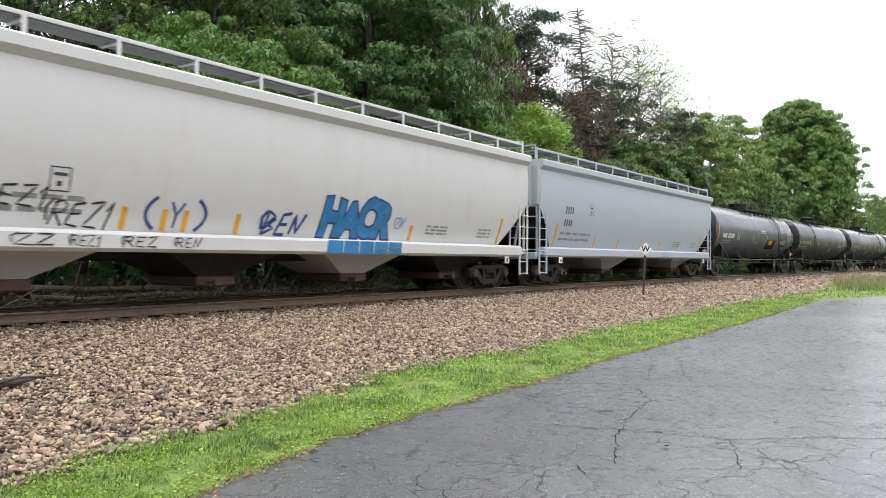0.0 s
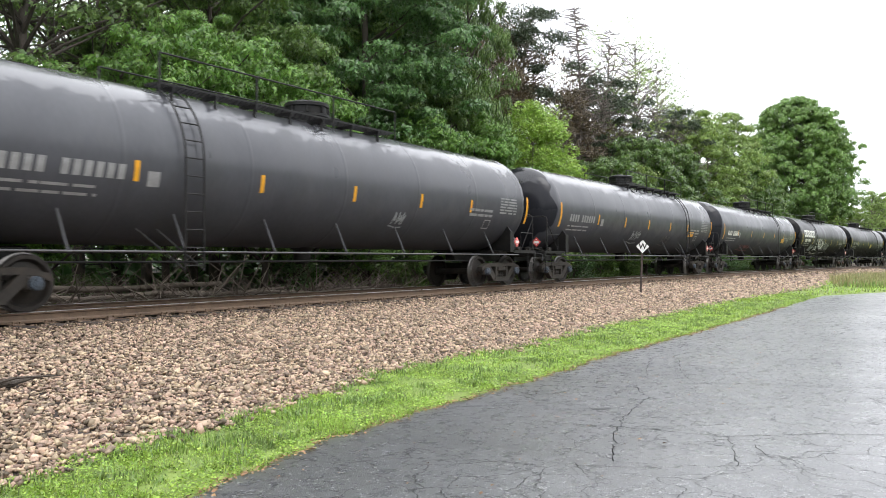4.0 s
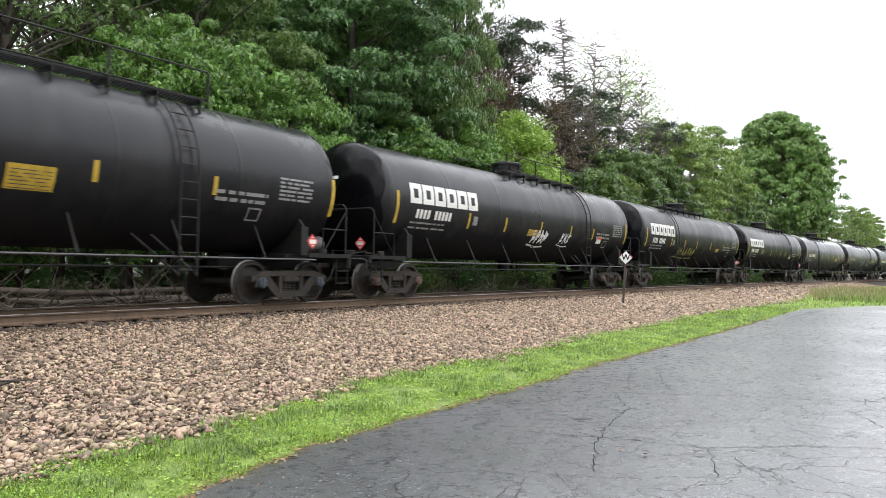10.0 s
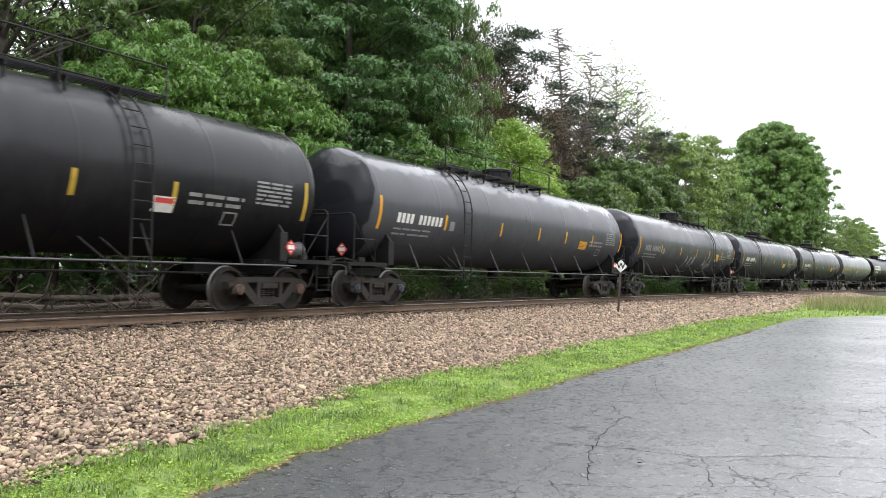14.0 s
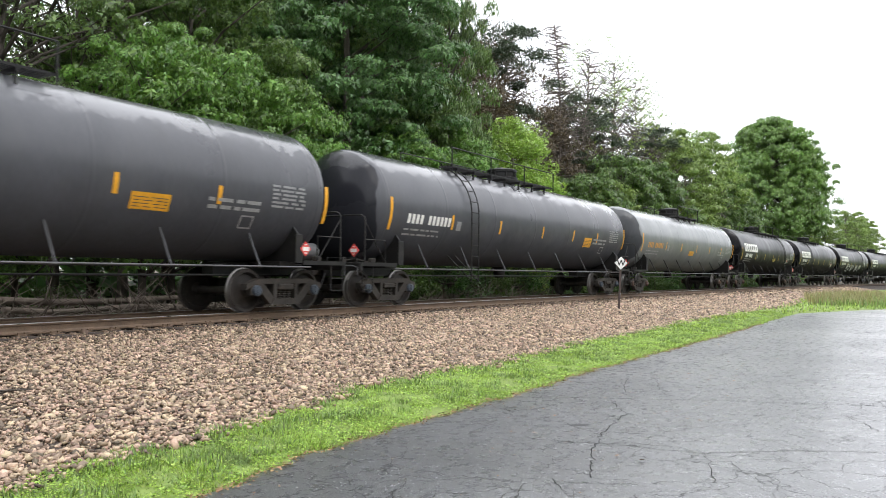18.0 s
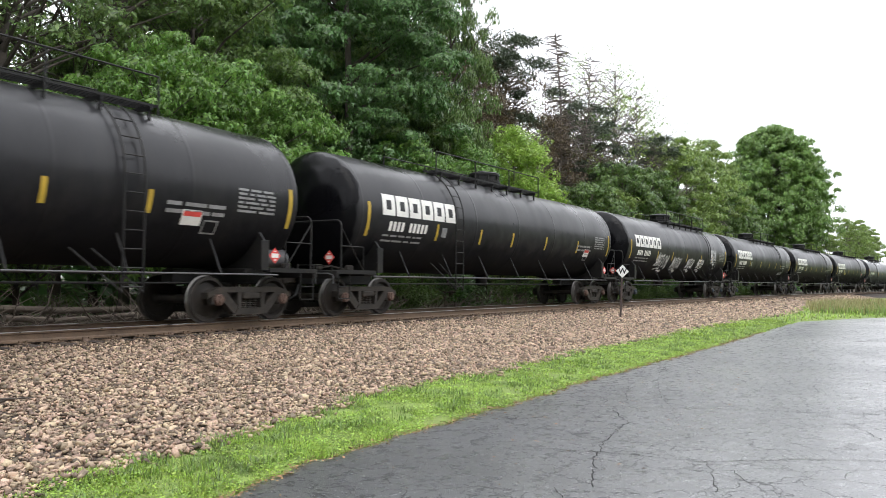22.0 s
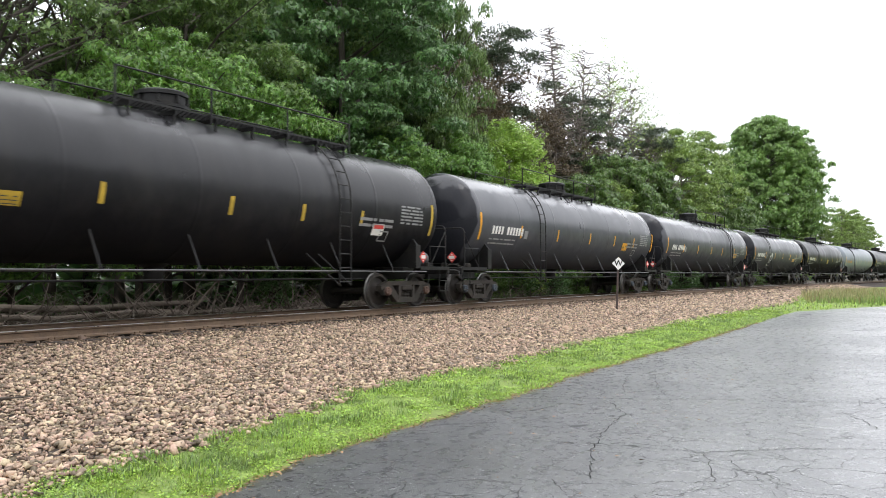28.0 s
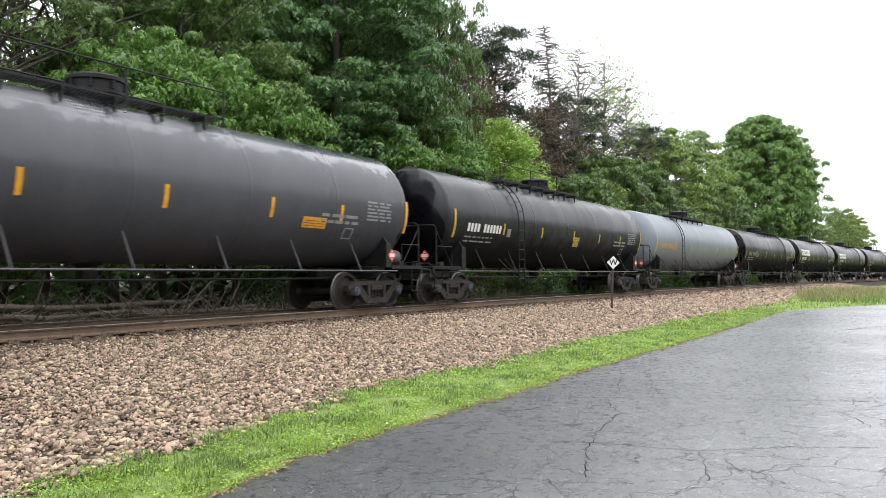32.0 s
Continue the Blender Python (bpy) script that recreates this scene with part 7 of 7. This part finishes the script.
tank_car(436.2, 454.95, "grey", " with pale stencilled number", "R", number=(4.4, 11), ink=M_WHITE, seed=22, dots=(4.01, 6.59, 9.25, 11.6, 14.4), sign=(14.3, 0.72, 0.26))
tank_car(454.95, 473.6, "grey", " with a white sprayed tag beside the ladder", "L", number=(4.3, 11), ink=M_WHITE, seed=23, tags=((5.78, 1.75, 0.77, 0.75, M_SPRAYWHITE, 3),), sign=(13.52, 0.79, 0.24), dots=(4.48, 7.34, 10.0, 12.67, 14.94))
tank_car(473.6, 492.35, "black", " with white stencilled number", "L", number=(4.3, 11), ink=M_WHITE, sign=(9.9, 0.5, 0.36), seed=24)
tank_car(492.35, 511.1, "blue", " with faint orange number", "L", number=(4.3, 10), ink=M_ORANGEINK, seed=25)
tank_car(511.1, 529.85, "black", " with dull grime", "R", number=(4.3, 10), seed=26)
tank_car(529.85, 548.6, "black", " with white block mark, far back in the train", "R", True, seed=27)
tank_car(548.6, 567.35, "black", " with white block mark, near the rear", "R", True, seed=28)
tank_car(567.35, 586.1, "black", " with grey number, near the rear", "R", seed=29)
tank_car(586.1, 604.85, "black", " with grey number", "R", seed=30)
tank_car(604.85, 623.6, "grey", " with grey number", "R", seed=31)
tank_car(623.6, 642.35, "black", " with grey number", "R", seed=32)


# ---- sign beside the track ----
def build_sign():
    x, y = 26.3, 10.8
    z = float(ground_z(np.array(x), np.array(y)))
    ob = thing("whistle_post", "white diamond railway sign with a black letter on a rusty post", "sign", (x, y, z), 38 - 90)
    ob.matrix_basis = pose(x, y, z, 0, 2.3, 38 - 90)
    post = Shape().box((0, 0, 0.75), (0.075, 0.03, 1.7), 0.008).box((0, 0.03, 0.75), (0.012, 0.05, 1.7))
    part("post", post, M_POST, ob)
    d = 0.235
    plate = Shape().add([(0, -0.03, -d), (d, -0.03, 0), (0, -0.03, d), (-d, -0.03, 0), (0, -0.018, -d), (d, -0.018, 0), (0, -0.018, d), (-d, -0.018, 0)],
                        [(0, 1, 2, 3), (7, 6, 5, 4), (0, 4, 5, 1), (1, 5, 6, 2), (2, 6, 7, 3), (3, 7, 4, 0)])
    sign = part("sign_plate", plate, M_SIGNWHITE, ob, at=(0, 0, 1.68))
    cu = bpy.data.curves.new("letter", "FONT")
    cu.body, cu.size, cu.align_x, cu.align_y, cu.extrude, cu.offset = "W", 0.29, "CENTER", "CENTER", 0.002, 0.006
    tmp = bpy.data.objects.new("letter", cu)
    scene.collection.objects.link(tmp)
    me = bpy.data.meshes.new_from_object(tmp.evaluated_get(bpy.context.evaluated_depsgraph_get()))
    bpy.data.objects.remove(tmp)
    me.materials.clear()
    me.materials.append(M_BLACKINK)
    part("letter", me, None, sign, "black capital letter W", at=(0, -0.034, 0), turn=(90, 0, 0))


build_sign()


# ---- all that moves ----
def motions():
    """The train rolls past at a steady speed; every wheelset turns with it."""
    for car, c in TRAIN:
        walk(car, [(float(t), on_track(c - V * t)) for t in range(33)])
    sets = {-1: [], 1: []}
    for car, _ in TRAIN:
        for truck in car.children:
            if truck.name.split(".")[0] == "truck":
                for w in truck.children:
                    if w.name.split(".")[0] == "wheelset":
                        sets[-1 if w.location.x < 0 else 1].append(w)
    for side, wheels in sets.items():
        first = wheels[0]
        walk(first, [(k / 30, Matrix.Translation((side * 0.889, 0, 0.457)) @ Matrix.Rotation(-V * k / 30 / 0.457, 4, "Y")) for k in range(0, 961)])
        for w in wheels[1:]:
            w.rotation_mode = "QUATERNION"
            keys = w.animation_data_create()
            keys.action = first.animation_data.action
            keys.action_slot = first.animation_data.action_slot


motions()
